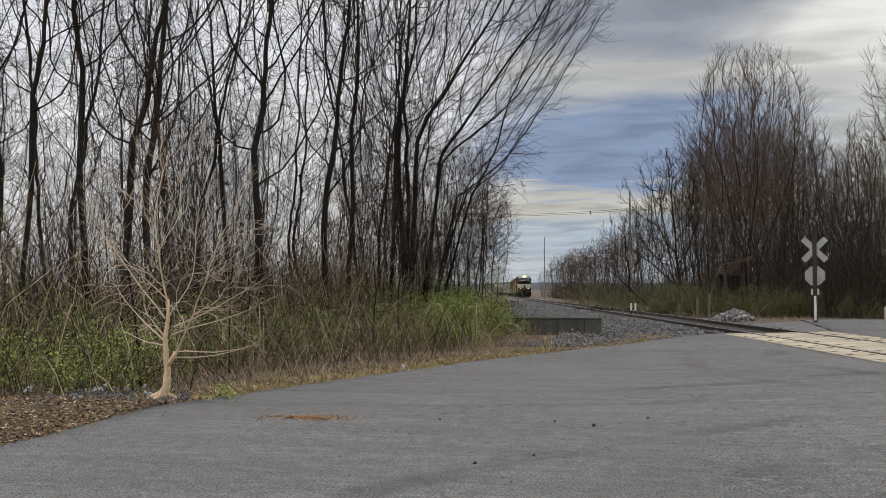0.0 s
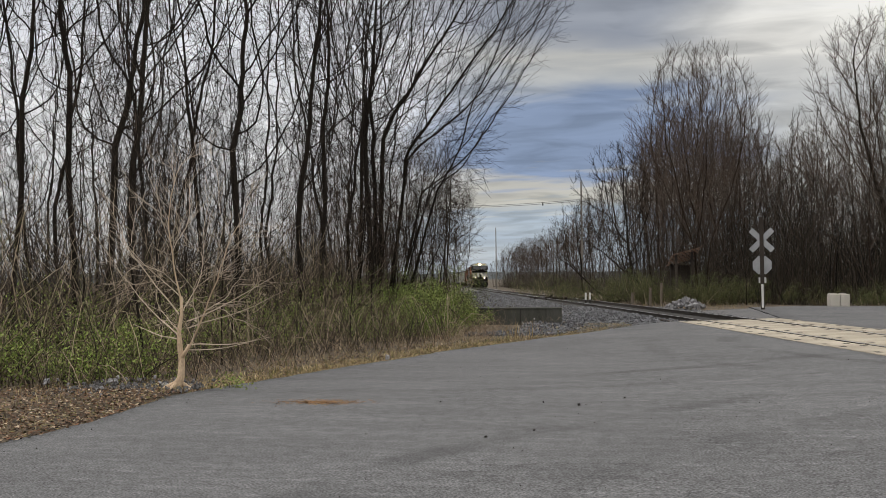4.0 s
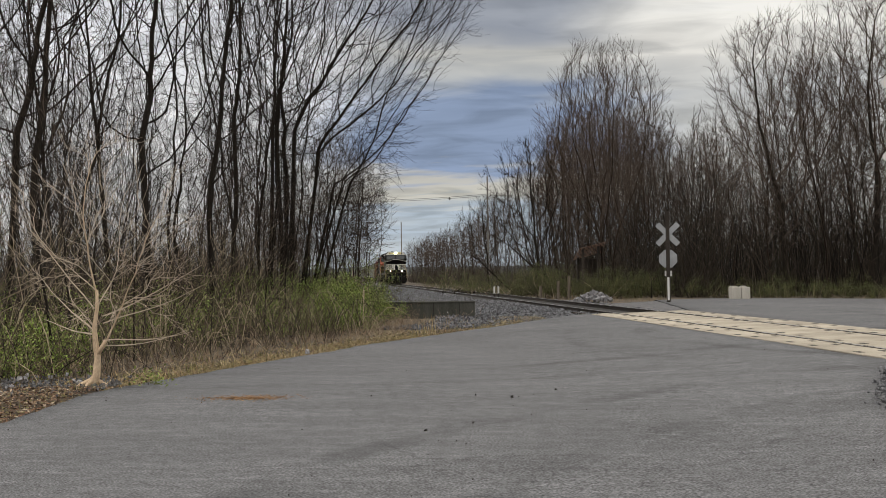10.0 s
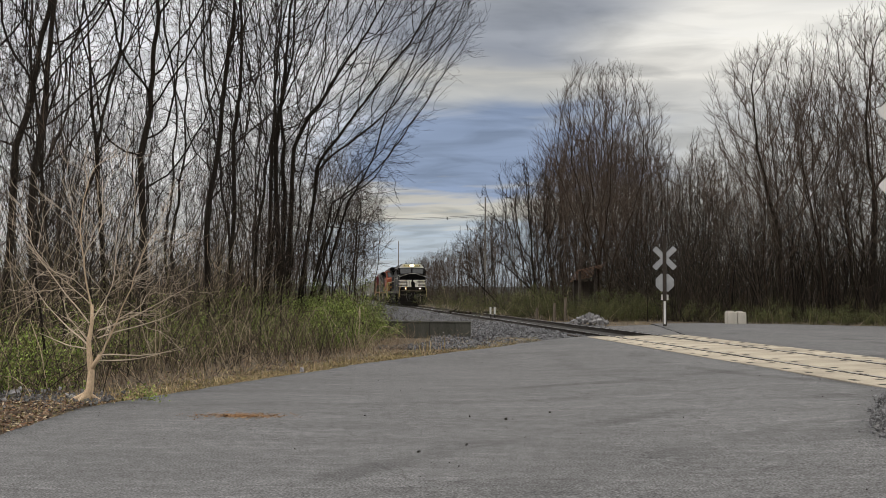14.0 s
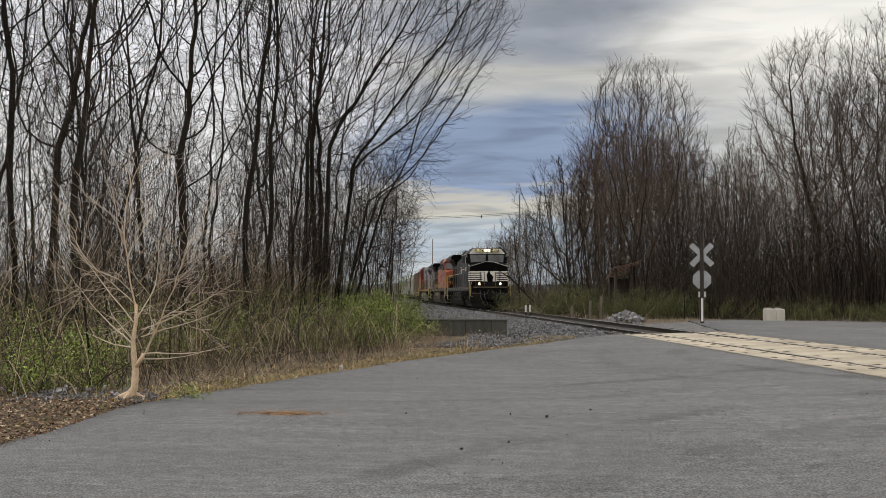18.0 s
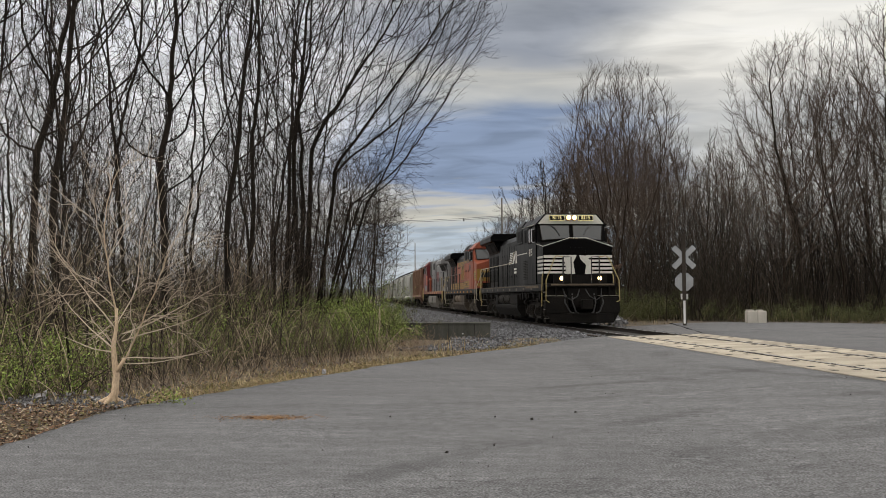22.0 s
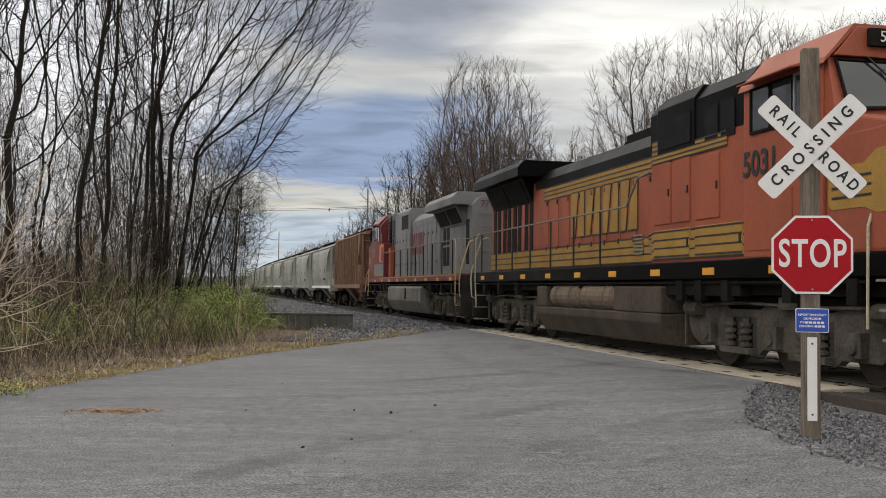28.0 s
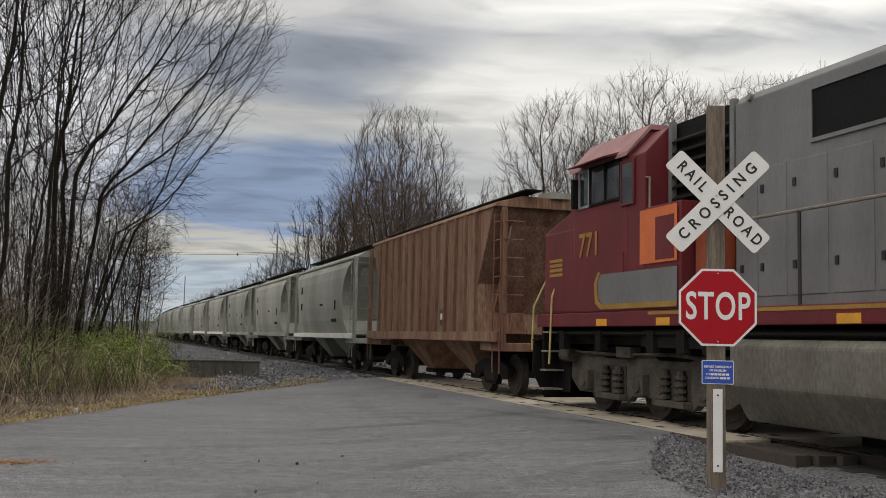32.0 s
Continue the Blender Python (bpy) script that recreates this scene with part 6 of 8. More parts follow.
def locomotive(label, scheme, sense):
    """A six-axle road locomotive, cab at +y; z = 0 is the top of the rail."""
    t = thing("locomotive", label, "locomotive")
    body, cabc, roofc, sillc, tankc = scheme["hood"], scheme["cab"], scheme["roof"], scheme["sill"], scheme["tank"]
    # underframe
    part("side_sill", Shape().box(-1.50, 1.50, -10.35, 10.2, scheme.get("sill_z", 1.36), 1.64), sillc, t, scheme["sill_label"], bevel=0.02)
    part("underframe", Shape().box(-1.2, 1.2, -10.1, 10.1, 1.12, 1.36).box(-0.5, 0.5, -10.9, 10.9, 0.75, 1.2).box(-1.4, 1.4, 3.5, 6.2, 1.1, 1.36).box(-1.35, 1.35, -6.3, -3.6, 1.15, 1.36), "frame", t)
    pipes = Shape()
    for side in (-1, 1):
        pipes.tube([(side * 1.42, -9.6, 1.30), (side * 1.42, 9.4, 1.30)], 0.03, 5)
        pipes.tube([(side * 1.36, -4.0, 1.22), (side * 1.36, 3.9, 1.24), (side * 1.2, 4.6, 1.0)], 0.04, 5)
        for y in (-9, -7.4, -5.6, 4.2, 4.9, 5.8, 7.6, 9.1):
            pipes.box(side * 1.34, side * 1.47, y - 0.1, y + 0.12, 1.02, 1.34)
    part("pipework", pipes, "frame", t)
    # fuel tank
    tank = Shape()
    if scheme["reservoirs"]:
        tank.prism([(-1.5, 0.62), (-1.28, 0.24), (1.28, 0.24), (1.5, 0.62), (1.5, 0.78), (-1.5, 0.78)], "y", -3.7, 3.55)
        fuel = part("fuel_tank", tank, tankc, t, scheme["tank_label"], bevel=0.035)
        for y0, y1 in ((1.3, 3.55), (-3.7, -2.95)):
            part("tank_end", Shape().box(-1.5, 1.5, y0, y1, 0.783, 1.24), tankc, t, bevel=0.03)
        part("tank_cradle", Shape().box(-0.95, 0.95, -2.94, 1.29, 0.783, 1.3), "frame", t)
        for side in (-1, 1):
            for y0, y1 in ((-2.75, -0.95), (-0.75, 1.1)):
                r = Shape().tube([(side * 1.22, y0, 1.03), (side * 1.22, y0 + 0.08, 1.03), (side * 1.22, y1 - 0.08, 1.03), (side * 1.22, y1, 1.03)], [0.19, 0.28, 0.28, 0.19], 18)
                r.tube([(side * 1.22, y0 + 0.4, 1.03), (side * 1.22, y0 + 0.45, 1.03)], 0.292, 18).tube([(side * 1.22, y1 - 0.45, 1.03), (side * 1.22, y1 - 0.4, 1.03)], 0.292, 18)
                part("air_reservoir", r, scheme["reservoir"], t, "dusty cylindrical air reservoir")
    else:
        tank.prism([(-1.5, 0.66), (-1.22, 0.22), (1.22, 0.22), (1.5, 0.66), (1.5, 1.16), (1.42, 1.24), (-1.42, 1.24), (-1.5, 1.16)], "y", -3.9, 3.6)
        fuel = part("fuel_tank", tank, tankc, t, scheme["tank_label"], bevel=0.035)
        side_panel(lambda s, k: s.box(k * 1.495, k * 1.51, -0.9, -0.6, 0.72, 1.16), "gauge_recess", "frame", fuel)
    for y in (6.7, -6.7):
        loco_truck(t, y, sense, scheme["truck"])
    # cab and nose
    cab = part("cab", Shape().prism([(-1.5, 1.64), (1.5, 1.64), (1.5, 4.06), (1.1, 4.46), (-1.1, 4.46), (-1.5, 4.06)], "y", 5.85, 7.92), cabc, t, scheme["cab_label"], bevel=0.03)
    part("nose", Shape().prism([(-1.46, 1.64), (1.46, 1.64), (1.46, 3.12), (0.35, 3.46), (-0.35, 3.46), (-1.46, 3.12)], "y", 7.92, 9.34), cabc, t, scheme["nose_label"], bevel=0.05)
    part("nose_shoulder", Shape().prism([(7.9, 3.0), (9.30, 3.0), (9.30, 3.125), (7.9, 3.45)], "x", -1.455, 1.455), cabc, t, bevel=0.03)
    part("cab_front", Shape().prism([(7.9, 3.30), (8.16, 3.36), (7.975, 4.12), (7.9, 4.12)], "x", -1.46, 1.46), cabc, t, bevel=0.01)
    part("cab_roof", Shape().prism([(-1.56, 4.02), (-1.12, 4.46), (1.12, 4.46), (1.56, 4.02), (1.53, 4.10), (1.12, 4.54), (-1.12, 4.54), (-1.53, 4.10)], "y", 5.8, 8.05), scheme["cabroof"], t)
    part("cab_visor", Shape().prism([(-1.42, 4.12), (1.42, 4.12), (1.08, 4.50), (-1.08, 4.50)], "y", 7.9, 8.08), scheme["band"], t, scheme["band_label"], bevel=0.01)
    for side in (-1, 1):
        nb = part("number_board", Shape().box(side * 0.62 - 0.33, side * 0.62 + 0.33, 8.07, 8.16, 4.25, 4.47), "frame", t, "dark number board")
        me = letters(scheme["number"], 0.20, "number")
        me.materials.append(M[scheme["board_ink"]])
        ob = part("number", me, "", nb)
        ob.matrix_basis = pose(side * 0.62, 8.172, 4.36, 0, 0, 180)
        if scheme["lit"]:
            for x0, x1, z0, z1 in ((-0.32, 0.32, 4.25, 4.265), (-0.32, 0.32, 4.455, 4.47), (-0.32, -0.305, 4.265, 4.455), (0.305, 0.32, 4.265, 4.455)):
                part("board_edge", Shape().box(side * 0.62 + x0, side * 0.62 + x1, 8.158, 8.168, z0, z1), "numberboard", nb, "lit pale yellow edging")
        hl = part("headlight", Shape().tube([(side * 0.125, 8.08, 4.37), (side * 0.125, 8.19, 4.37)], [0.12, 0.115], 14), "frame", t)
        part("headlight_lens", Shape().tube([(side * 0.125, 8.185, 4.37), (side * 0.125, 8.2, 4.37)], 0.112, 14), "lampring" if scheme["lit"] else "glass", hl, "lit headlight" if scheme["lit"] else "")
        if scheme["lit"]:
            part("headlight_bulb", Shape().tube([(side * 0.125, 8.2, 4.37), (side * 0.125, 8.206, 4.37)], 0.058, 12), "headlight", hl, "glaring lamp bulb")
        # raked windscreens with frame and wiper, on a wedge of the cab's front
        rake = pose(0, 8.165, 3.42, 13.7, 0, 0) @ pose(0, -7.93, -3.42)

        def raked(shape):
            shape.v = [tuple(rake @ Vector(v)) for v in shape.v]
            return shape
        w = part("windscreen", raked(Shape().prism([(side * 0.09, 3.54), (side * 1.26, 3.46), (side * 1.34, 4.07), (side * 0.09, 4.07)], "y", 7.915, 7.945)), "glass", t, "dark cab windscreen reflecting the sky")
        fr = Shape()
        for a, b in (((0.07, 3.52), (1.28, 3.43)), ((1.28, 3.43), (1.37, 4.10)), ((1.37, 4.10), (0.07, 4.10)), ((0.07, 4.10), (0.07, 3.52))):
            fr.tube([(side * a[0], 7.95, a[1]), (side * b[0], 7.95, b[1])], 0.022, 4)
        part("windscreen_frame", raked(fr), "frame", w)
        part("wiper", raked(Shape().tube([(side * 0.95, 8, 4.14), (side * 0.62, 7.98, 3.85)], 0.014, 4).tube([(side * 0.72, 7.98, 3.98), (side * 0.5, 7.98, 3.62)], 0.012, 4)), "ink", w)
        # cab side windows, sunshade and doors
        for y0, y1 in ((6.12, 6.62), (6.68, 7.22), (7.3, 7.66)):
            sw = part("side_window", Shape().box(side * 1.498, side * 1.512, y0, y1, 3.42, 4.0), "glass", t, "dark cab side window")
            fr = Shape()
            fr.box(side * 1.50, side * 1.53, y0 - 0.03, y1 + 0.03, 3.38, 3.42).box(side * 1.50, side * 1.53, y0 - 0.03, y1 + 0.03, 4.0, 4.03)
            fr.box(side * 1.50, side * 1.53, y0 - 0.035, y0, 3.38, 4.03).box(side * 1.50, side * 1.53, y1, y1 + 0.035, 3.38, 4.03)
            part("window_frame", fr, "signback" if y0 > 7 else "frame", sw)
        part("sunshade", Shape().prism([(side * 1.50, 4.10), (side * 1.80, 4.03), (side * 1.80, 4.05), (side * 1.50, 4.14)], "y", 6.2, 7.6), scheme["band"], t, "tilted metal sunshade")
        mir = Shape().box(side * 1.52, side * 1.62, 7.72, 7.8, 3.4, 3.9)
        part("mirror", mir, "frame", t)
        part("cab_door_panel", Shape().box(side * 1.498, side * 1.512, 6, 7.2, 1.75, 2.55), cabc, t)
        dl = part("ditch_light", Shape().tube([(side * 0.79, 9.85, 1.86), (side * 0.79, 10.02, 1.86)], [0.12, 0.115], 12), "frame", t)
        part("ditch_lens", Shape().tube([(side * 0.79, 10.015, 1.86), (side * 0.79, 10.035, 1.86)], 0.092, 12), "lampring" if scheme["lit"] else "glass", dl, "lit ditch light" if scheme["lit"] else "")
        if scheme["lit"]:
            part("ditch_bulb", Shape().tube([(side * 0.79, 10.035, 1.86), (side * 0.79, 10.041, 1.86)], 0.055, 12), "ditch", dl, "glaring lamp bulb")
    # nose door, front platform, pilot and plough
    part("nose_door", Shape().box(-0.32, 0.32, 9.32, 9.355, 1.75, 3.1), cabc, t, bevel=0.01)
    part("front_platform", Shape().box(-1.42, 1.42, 9.0, 10.4, 1.52, 1.66).box(-1.1, 1.1, 9.75, 10.0, 1.66, 2.0), "frame", t, bevel=0.02)
    part("pilot", Shape().box(-1.42, 1.42, 10.05, 10.16, 0.62, 1.60).box(-0.6, 0.6, 10.16, 10.3, 1.1, 1.5), scheme["pilot"], t, bevel=0.03)
    part("rear_pilot", Shape().box(-1.46, 1.46, -10.42, -10.3, 0.32, 1.6).box(-0.7, 0.7, -10.5, -10.42, 1.05, 1.5), scheme["pilot"] if scheme["lit"] else "truck", t, "dusty rear end plate", bevel=0.03)
    for side in (-1, 1):
        part("step_side", Shape().prism([(-10.3, 0.22), (-9.9, 0.22), (-9.3, 1.0), (-9.3, 1.4), (-10.3, 1.4)], "x", min(side * 1.02, side * 1.07), max(side * 1.02, side * 1.07)), "truck", t, "dusty steel side of the step well")
    plough = Shape()
    plough.prism([(-1.52, 1.16), (-0.66, 1.16), (-0.5, 0.52), (0.5, 0.52), (0.66, 1.16), (1.52, 1.16), (1.54, 0.6), (1.28, 0.12), (-1.28, 0.12), (-1.54, 0.6)], "y", 10.3, 10.36)
    plough.prism([(-1.28, 10.36), (-0.5, 10.6), (0.5, 10.6), (1.28, 10.36)], "z", 0.12, 0.5)
    plough.prism([(-1.52, 10.36), (-0.66, 10.56), (-0.66, 10.36)], "z", 0.5, 1.12).prism([(1.52, 10.36), (0.66, 10.56), (0.66, 10.36)], "z", 0.5, 1.12)
    for side in (-1, 1):
        part("plough_ledge", Shape().box(side * 0.66, side * 1.52, 10.1, 10.4, 1.16, 1.19), "greypost" if scheme["lit"] else "frame", t, "worn ledge over the plough")
        part("pilot_hose", Shape().tube([(side * 0.12, 10.3, 1.42), (side * 0.25, 10.5, 1.15), (side * 0.5, 10.55, 1.0), (side * 0.72, 10.5, 1.12), (side * 0.8, 10.25, 1.45)], 0.028, 6), "ink", t, "black drooping brake hose")
        part("gate_post", Shape().tube([(side * 0.75, 10.15, 1.6), (side * 0.75, 10.15, 2.7)], 0.03, 6), "ink", t)
        part("gate_post", Shape().tube([(side * 0.42, 10.15, 1.6), (side * 0.42, 10.15, 2.7), (side * 0.75, 10.15, 2.7)], 0.022, 6), "ink", t)
    part("snow_plough", plough, scheme["pilot"], t, "dark steel snow plough", bevel=0.03)
    for yy, f in ((10.4, 1), (-10.4, -1)):
        cp = Shape().box(-0.16, 0.16, min(yy, yy + f * 0.55), max(yy, yy + f * 0.55), 0.72, 1.0).box(-0.24, 0.2, min(yy + f * 0.5, yy + f * 0.74), max(yy + f * 0.5, yy + f * 0.74), 0.66, 1.04)
        part("coupler", cp, "frame", t, "grimy knuckle coupler", bevel=0.03)
        for x in (-0.75, -0.45, 0.45, 0.75):
            hose = Shape().tube([(x, yy, 1.25), (x * 1.05, yy + f * 0.2, 0.9), (x * 0.8, yy + f * 0.3, 0.55), (x * 0.6, yy + f * 0.35, 0.5)], 0.03, 6)
            part("air_hose", hose, "ink", t)
        for side in (-1, 1):
            for k, z in enumerate((0.28, 0.62, 0.96, 1.3)):
                y0 = yy - f * (0.30 + 0.06 * k)
                st = Shape().box(side * 1.12, side * 1.5, min(y0, y0 - f * 0.28), max(y0, y0 - f * 0.28), z, z + 0.03)
                part("step", st, "greypost", t, "worn steel step")
            st = Shape().box(side * 1.08, side * 1.11, min(yy, yy - f * 0.9), max(yy, yy - f * 0.9), 0.25, 1.6)
            part("step_well", st, "frame", t)
            g = Shape()
            if f > 0:
                g.tube([(side * 0.75, yy - 0.25, 2.7), (side * 1.02, yy - 0.2, 2.74), (side * 1.12, yy - 0.17, 2.66), (side * 1.5, yy - 0.02, 1.78), (side * 1.52, yy, 1.0), (side * 1.38, yy + 0.02, 0.92)], 0.02, 6)
                g.tube([(side * 1.22, yy - 0.95, 2.66), (side * 1.5, yy - 0.9, 1.95), (side * 1.53, yy - 0.88, 0.75)], 0.02, 6)
            else:
                g.tube([(side * 1.49, -9.45, 2.74), (side * 1.5, -9.68, 2.7), (side * 1.52, -9.8, 2.5), (side * 1.52, -9.82, 1.3), (side * 1.5, -9.74, 0.62)], 0.022, 6)
                g.tube([(side * 0.95, -10.32, 2.72), (side * 1.2, -10.34, 2.62), (side * 1.48, -10.38, 1.75), (side * 1.52, -10.38, 1.45), (side * 1.5, -10.34, 0.95), (side * 1.36, -10.3, 0.85)], 0.022, 6)
            part("grab_rail", g, scheme["grab"], t, scheme["grab_label"])
    # hood: the section behind the cab, the engine hood and the radiator wings
    part("rear_cab_section", Shape().prism([(-1.40, 1.64), (1.40, 1.64), (1.40, 4.22), (1.22, 4.44), (-1.22, 4.44), (-1.40, 4.22)], "y", 2.9, 6.49), scheme["aux"], t, bevel=0.02)
    hood = part("engine_hood", Shape().prism([(-0.98, 1.64), (0.98, 1.64), (0.98, 3.82), (0.74, 4.08), (-0.74, 4.08), (-0.98, 3.82)], "y", -9.95, 2.9), body, t, scheme["hood_label"], bevel=0.02)
    part("hood_roof", Shape().prism([(-1.0, 3.66), (-1.0, 3.82), (-0.75, 4.08), (0.75, 4.08), (1.0, 3.82), (1.0, 3.66), (1.006, 3.66), (1.006, 3.85), (0.76, 4.13), (-0.76, 4.13), (-1.006, 3.85), (-1.006, 3.66)], "y", -5.4, 2.95), roofc, t)
    part("radiator_wing", Shape().prism([(-1.54, 4.12), (1.54, 4.12), (1.54, 4.36), (1.36, 4.54), (-1.36, 4.54), (-1.54, 4.36)], "y", -10.0, -5.3), scheme["wing"], t, scheme["wing_label"], bevel=0.02)
    part("radiator_cabinet", Shape().prism([(-1.30, 4.12), (-0.985, 3.5), (0.985, 3.5), (1.30, 4.12)], "y", -9.6, -5.7), scheme["wing"], t, bevel=0.01)
    for side in (-1, 1):
        for y0, y1 in ((-9.3, -7.75), (-7.55, -6.0)):
            part("wing_grille", Shape().prism([(side * 1.27, 4.07), (side * 1.03, 3.6), (side * 1.05, 3.59), (side * 1.29, 4.06)], "y", y0, y1), "louvre", t, "dark slanted radiator grille")
    part("upper_cabinet", Shape().prism([(-1.408, 3.60), (1.408, 3.60), (1.408, 4.23), (1.23, 4.45), (-1.23, 4.45), (-1.408, 4.23)], "y", 2.88, 6.46), scheme["boxc"], t)
    part("dynamic_brake_box", Shape().prism([(-1.425, 3.5), (1.425, 3.5), (1.425, 4.28), (1.25, 4.5), (-1.25, 4.5), (-1.425, 4.28)], "y", 3.2, 4.7), scheme["boxc"], t, bevel=0.02)
    for side in (-1, 1):
        part("brake_grille", Shape().box(side * 1.42, side * 1.44, 3.35, 4.55, 3.58, 4.08), "louvre", t)
        for y0, y1 in ((5.05, 5.5), (5.6, 6.05)):
            part("blower_grille", Shape().box(side * 1.405, side * 1.42, y0, y1, 3.5, 4.05), "louvre", t)
    part("exhaust_pipe", Shape().box(-0.45, 0.45, -0.6, 0.9, 4.08, 4.42).box(-0.45, 0.45, -0.75, -0.6, 4.08, 4.3), "frame", t, "sooty exhaust outlet", bevel=0.03)
    part("horn", Shape().tube([(0.3, 0.6 + 4.6, 4.5), (0.3, 5.6, 4.62)], [0.05, 0.09], 8).tube([(0.4, 5.3, 4.5), (0.4, 5.7, 4.66)], [0.04, 0.08], 8).tube([(-0.2, 7.3, 4.56), (-0.2, 7.3, 4.85)], 0.012, 4), "frame", t)
    # hood doors: each a raised panel, three rows of latches
    for side in (-1, 1):
        door = Shape().box(-0.011, 0.011, -0.36, 0.36, -1.0, 1.0).mesh("hood_door", 0.006)
        door.materials.append(M[body])
        for k, y in enumerate(np.arange(-4.75, 2.7, 0.80)):
            ob = new("hood_door", door)
            ob.parent = t
            ob.matrix_basis = pose(side * 0.985, y, 2.72)
            for z in (-0.62, 0.48):
                part("latch", Shape().box(side * 0.005, side * 0.03, 0.24, 0.31, z, z + 0.1), "ink", ob)
        for y in {"grid": (-9.45, -8.9, -8.1, -7.55, -6.75, -6.2), "tall": (-9.5, -9.05, -8.45, -8.0, -7.4, -6.95, -6.3, -5.85), "few": (-6.35, -5.8, -9.3)}[scheme["slots"]]:
            for z0, z1 in ((1.95, 3.4),) if scheme["slots"] == "tall" or y == -9.3 else ((1.95, 2.6), (2.68, 3.35)):
                part("rear_vent", Shape().box(side * 0.978, side * 0.996, y - (0.15 if scheme["slots"] == "tall" else 0.2), y + (0.15 if scheme["slots"] == "tall" else 0.2), z0, z1), "louvre", t, "dark slatted vent")
        for y in (2.2, 1.4):
            lv = Shape()
            for k in range(6):
                lv.box(side * 1.0, side * 1.03, y - 0.24, y + 0.24, 1.85 + 0.07 * k, 1.885 + 0.07 * k)
            part("louvre", lv, scheme["louvre"], t, "slatted louvre")
        for y in (5.2, 6.05) if scheme["louvre2"] else ():
            lv = Shape()
            for k in range(12):
                lv.box(side * 1.40, side * 1.425, y - 0.3, y + 0.3, 1.9 + 0.07 * k, 1.93 + 0.07 * k)
            part("louvre", lv, scheme["louvre2"], t, "slatted louvre")
        rail = Shape()
        rail.tube([(side * 1.48, -10.2, 1.9), (side * 1.48, -10.15, 2.66), (side * 1.48, -9.9, 2.72), (side * 1.48, 1.9, 2.72), (side * 1.46, 2.4, 3.2), (side * 1.44, 2.9, 3.25)] if scheme["slots"] != "few" else [(side * 1.48, -10.2, 1.9), (side * 1.48, -10.15, 2.66), (side * 1.48, -9.9, 2.72), (side * 1.48, 5.75, 2.72), (side * 1.48, 5.8, 2.76), (side * 1.48, 5.8, 3.6), (side * 1.46, 6.4, 3.68)], 0.021, 6)
        part("handrail", rail, scheme["rail"], t, scheme["rail_label"])
        post = Shape().tube([(0, 0, 1.62), (0, 0, 2.72)], 0.024, 5).mesh("stanchion")
        post.materials.append(M[scheme["stanchion"]])
        for y in np.arange(-9.2, 5.2 if scheme["slots"] == "few" else 2.0, 1.62):
            ob = new("stanchion", post)
            ob.parent = t
            ob.matrix_basis = pose(side * 1.48, y, 0)
        for y in np.arange(-9.0, 9.4, 2.05):
            part("sill_reflector", Shape().box(side * 1.50, side * 1.506, y - 0.2, y + 0.2, 1.42, 1.53), "amber" if scheme["reflect"] else "greypost", t)
    for z in (1.95, 2.35, 2.75, 3.15, 3.55):
        part("rung", Shape().tube([(-0.75, -9.95, z), (-0.75, -10.01, z), (-0.28, -10.01, z), (-0.28, -9.95, z)], 0.012, 5), scheme["rail"], t)
    part("end_door_panel", Shape().box(-0.1, 0.5, -9.97, -9.94, 1.8, 3.4), body, t, bevel=0.01)
    for side in (-1, 1):
        part("end_rail", Shape().tube([(side * 1.45, -10.25, 1.6), (side * 1.45, -10.25, 2.72), (side * 0.5, -10.25, 2.72), (side * 0.5, -10.25, 1.6)], 0.02, 5), scheme["rail"], t)
    for ob in t.children:                       # cab, nose and their fittings stand this far forward
        if ob.name.split(".")[0] in CAB_PARTS:
            ob.matrix_basis = Matrix.Translation((0, CAB_FORWARD, 0)) @ ob.matrix_basis
    return t


CAB_FORWARD = 0.62
CAB_PARTS = {"cab", "cab_front", "nose_shoulder", "nose", "cab_roof", "cab_visor", "number_board", "headlight", "windscreen", "side_window", "sunshade", "mirror", "cab_door_panel", "nose_door"}


def band(s, side, x, y0, y1, z0, z1):
    s.box(side * x, side * (x + 0.006), y0, y1, z0, z1)


BLACK_SCHEME = dict(hood="black", cab="black", roof="black", sill="black", tank="frame", aux="black", wing="black", boxc="black", cabroof="black", band="white", pilot="frame", grab="steprail",
                    louvre="frame", louvre2="truck", rail="bright", stanchion="black", reflect=False, lit=True, reservoir="truck", truck="truck", slots="grid", reservoirs=True, number="8115", board_ink="numberboard",
                    sill_label="black side sill", tank_label="grimy fuel tank", cab_label="black cab", nose_label="black nose", band_label="white band over the windscreens",
                    hood_label="black engine hood", wing_label="black radiator wing", grab_label="yellow grab rail", rail_label="pale worn handrail")
ORANGE_SCHEME = dict(BLACK_SCHEME, hood="orange", cab="orange", roof="black", sill="black", tank="tan", aux="orange", wing="black", boxc="black", cabroof="orange", band="orange", pilot="frame", grab="bright", 
                     louvre="greypost", louvre2="", reservoir="reservoir", truck="trucklight", slots="tall", reflect=True, lit=False, rail="greypost", stanchion="ink", number="5031", board_ink="white", sill_label="black side sill",
                     tank_label="dust-brown fuel tank", cab_label="orange cab", nose_label="orange nose", band_label="orange band over the windscreens", hood_label="orange engine hood with dark roof",
                     wing_label="black radiator wing", grab_label="pale grab rail", rail_label="worn handrail")
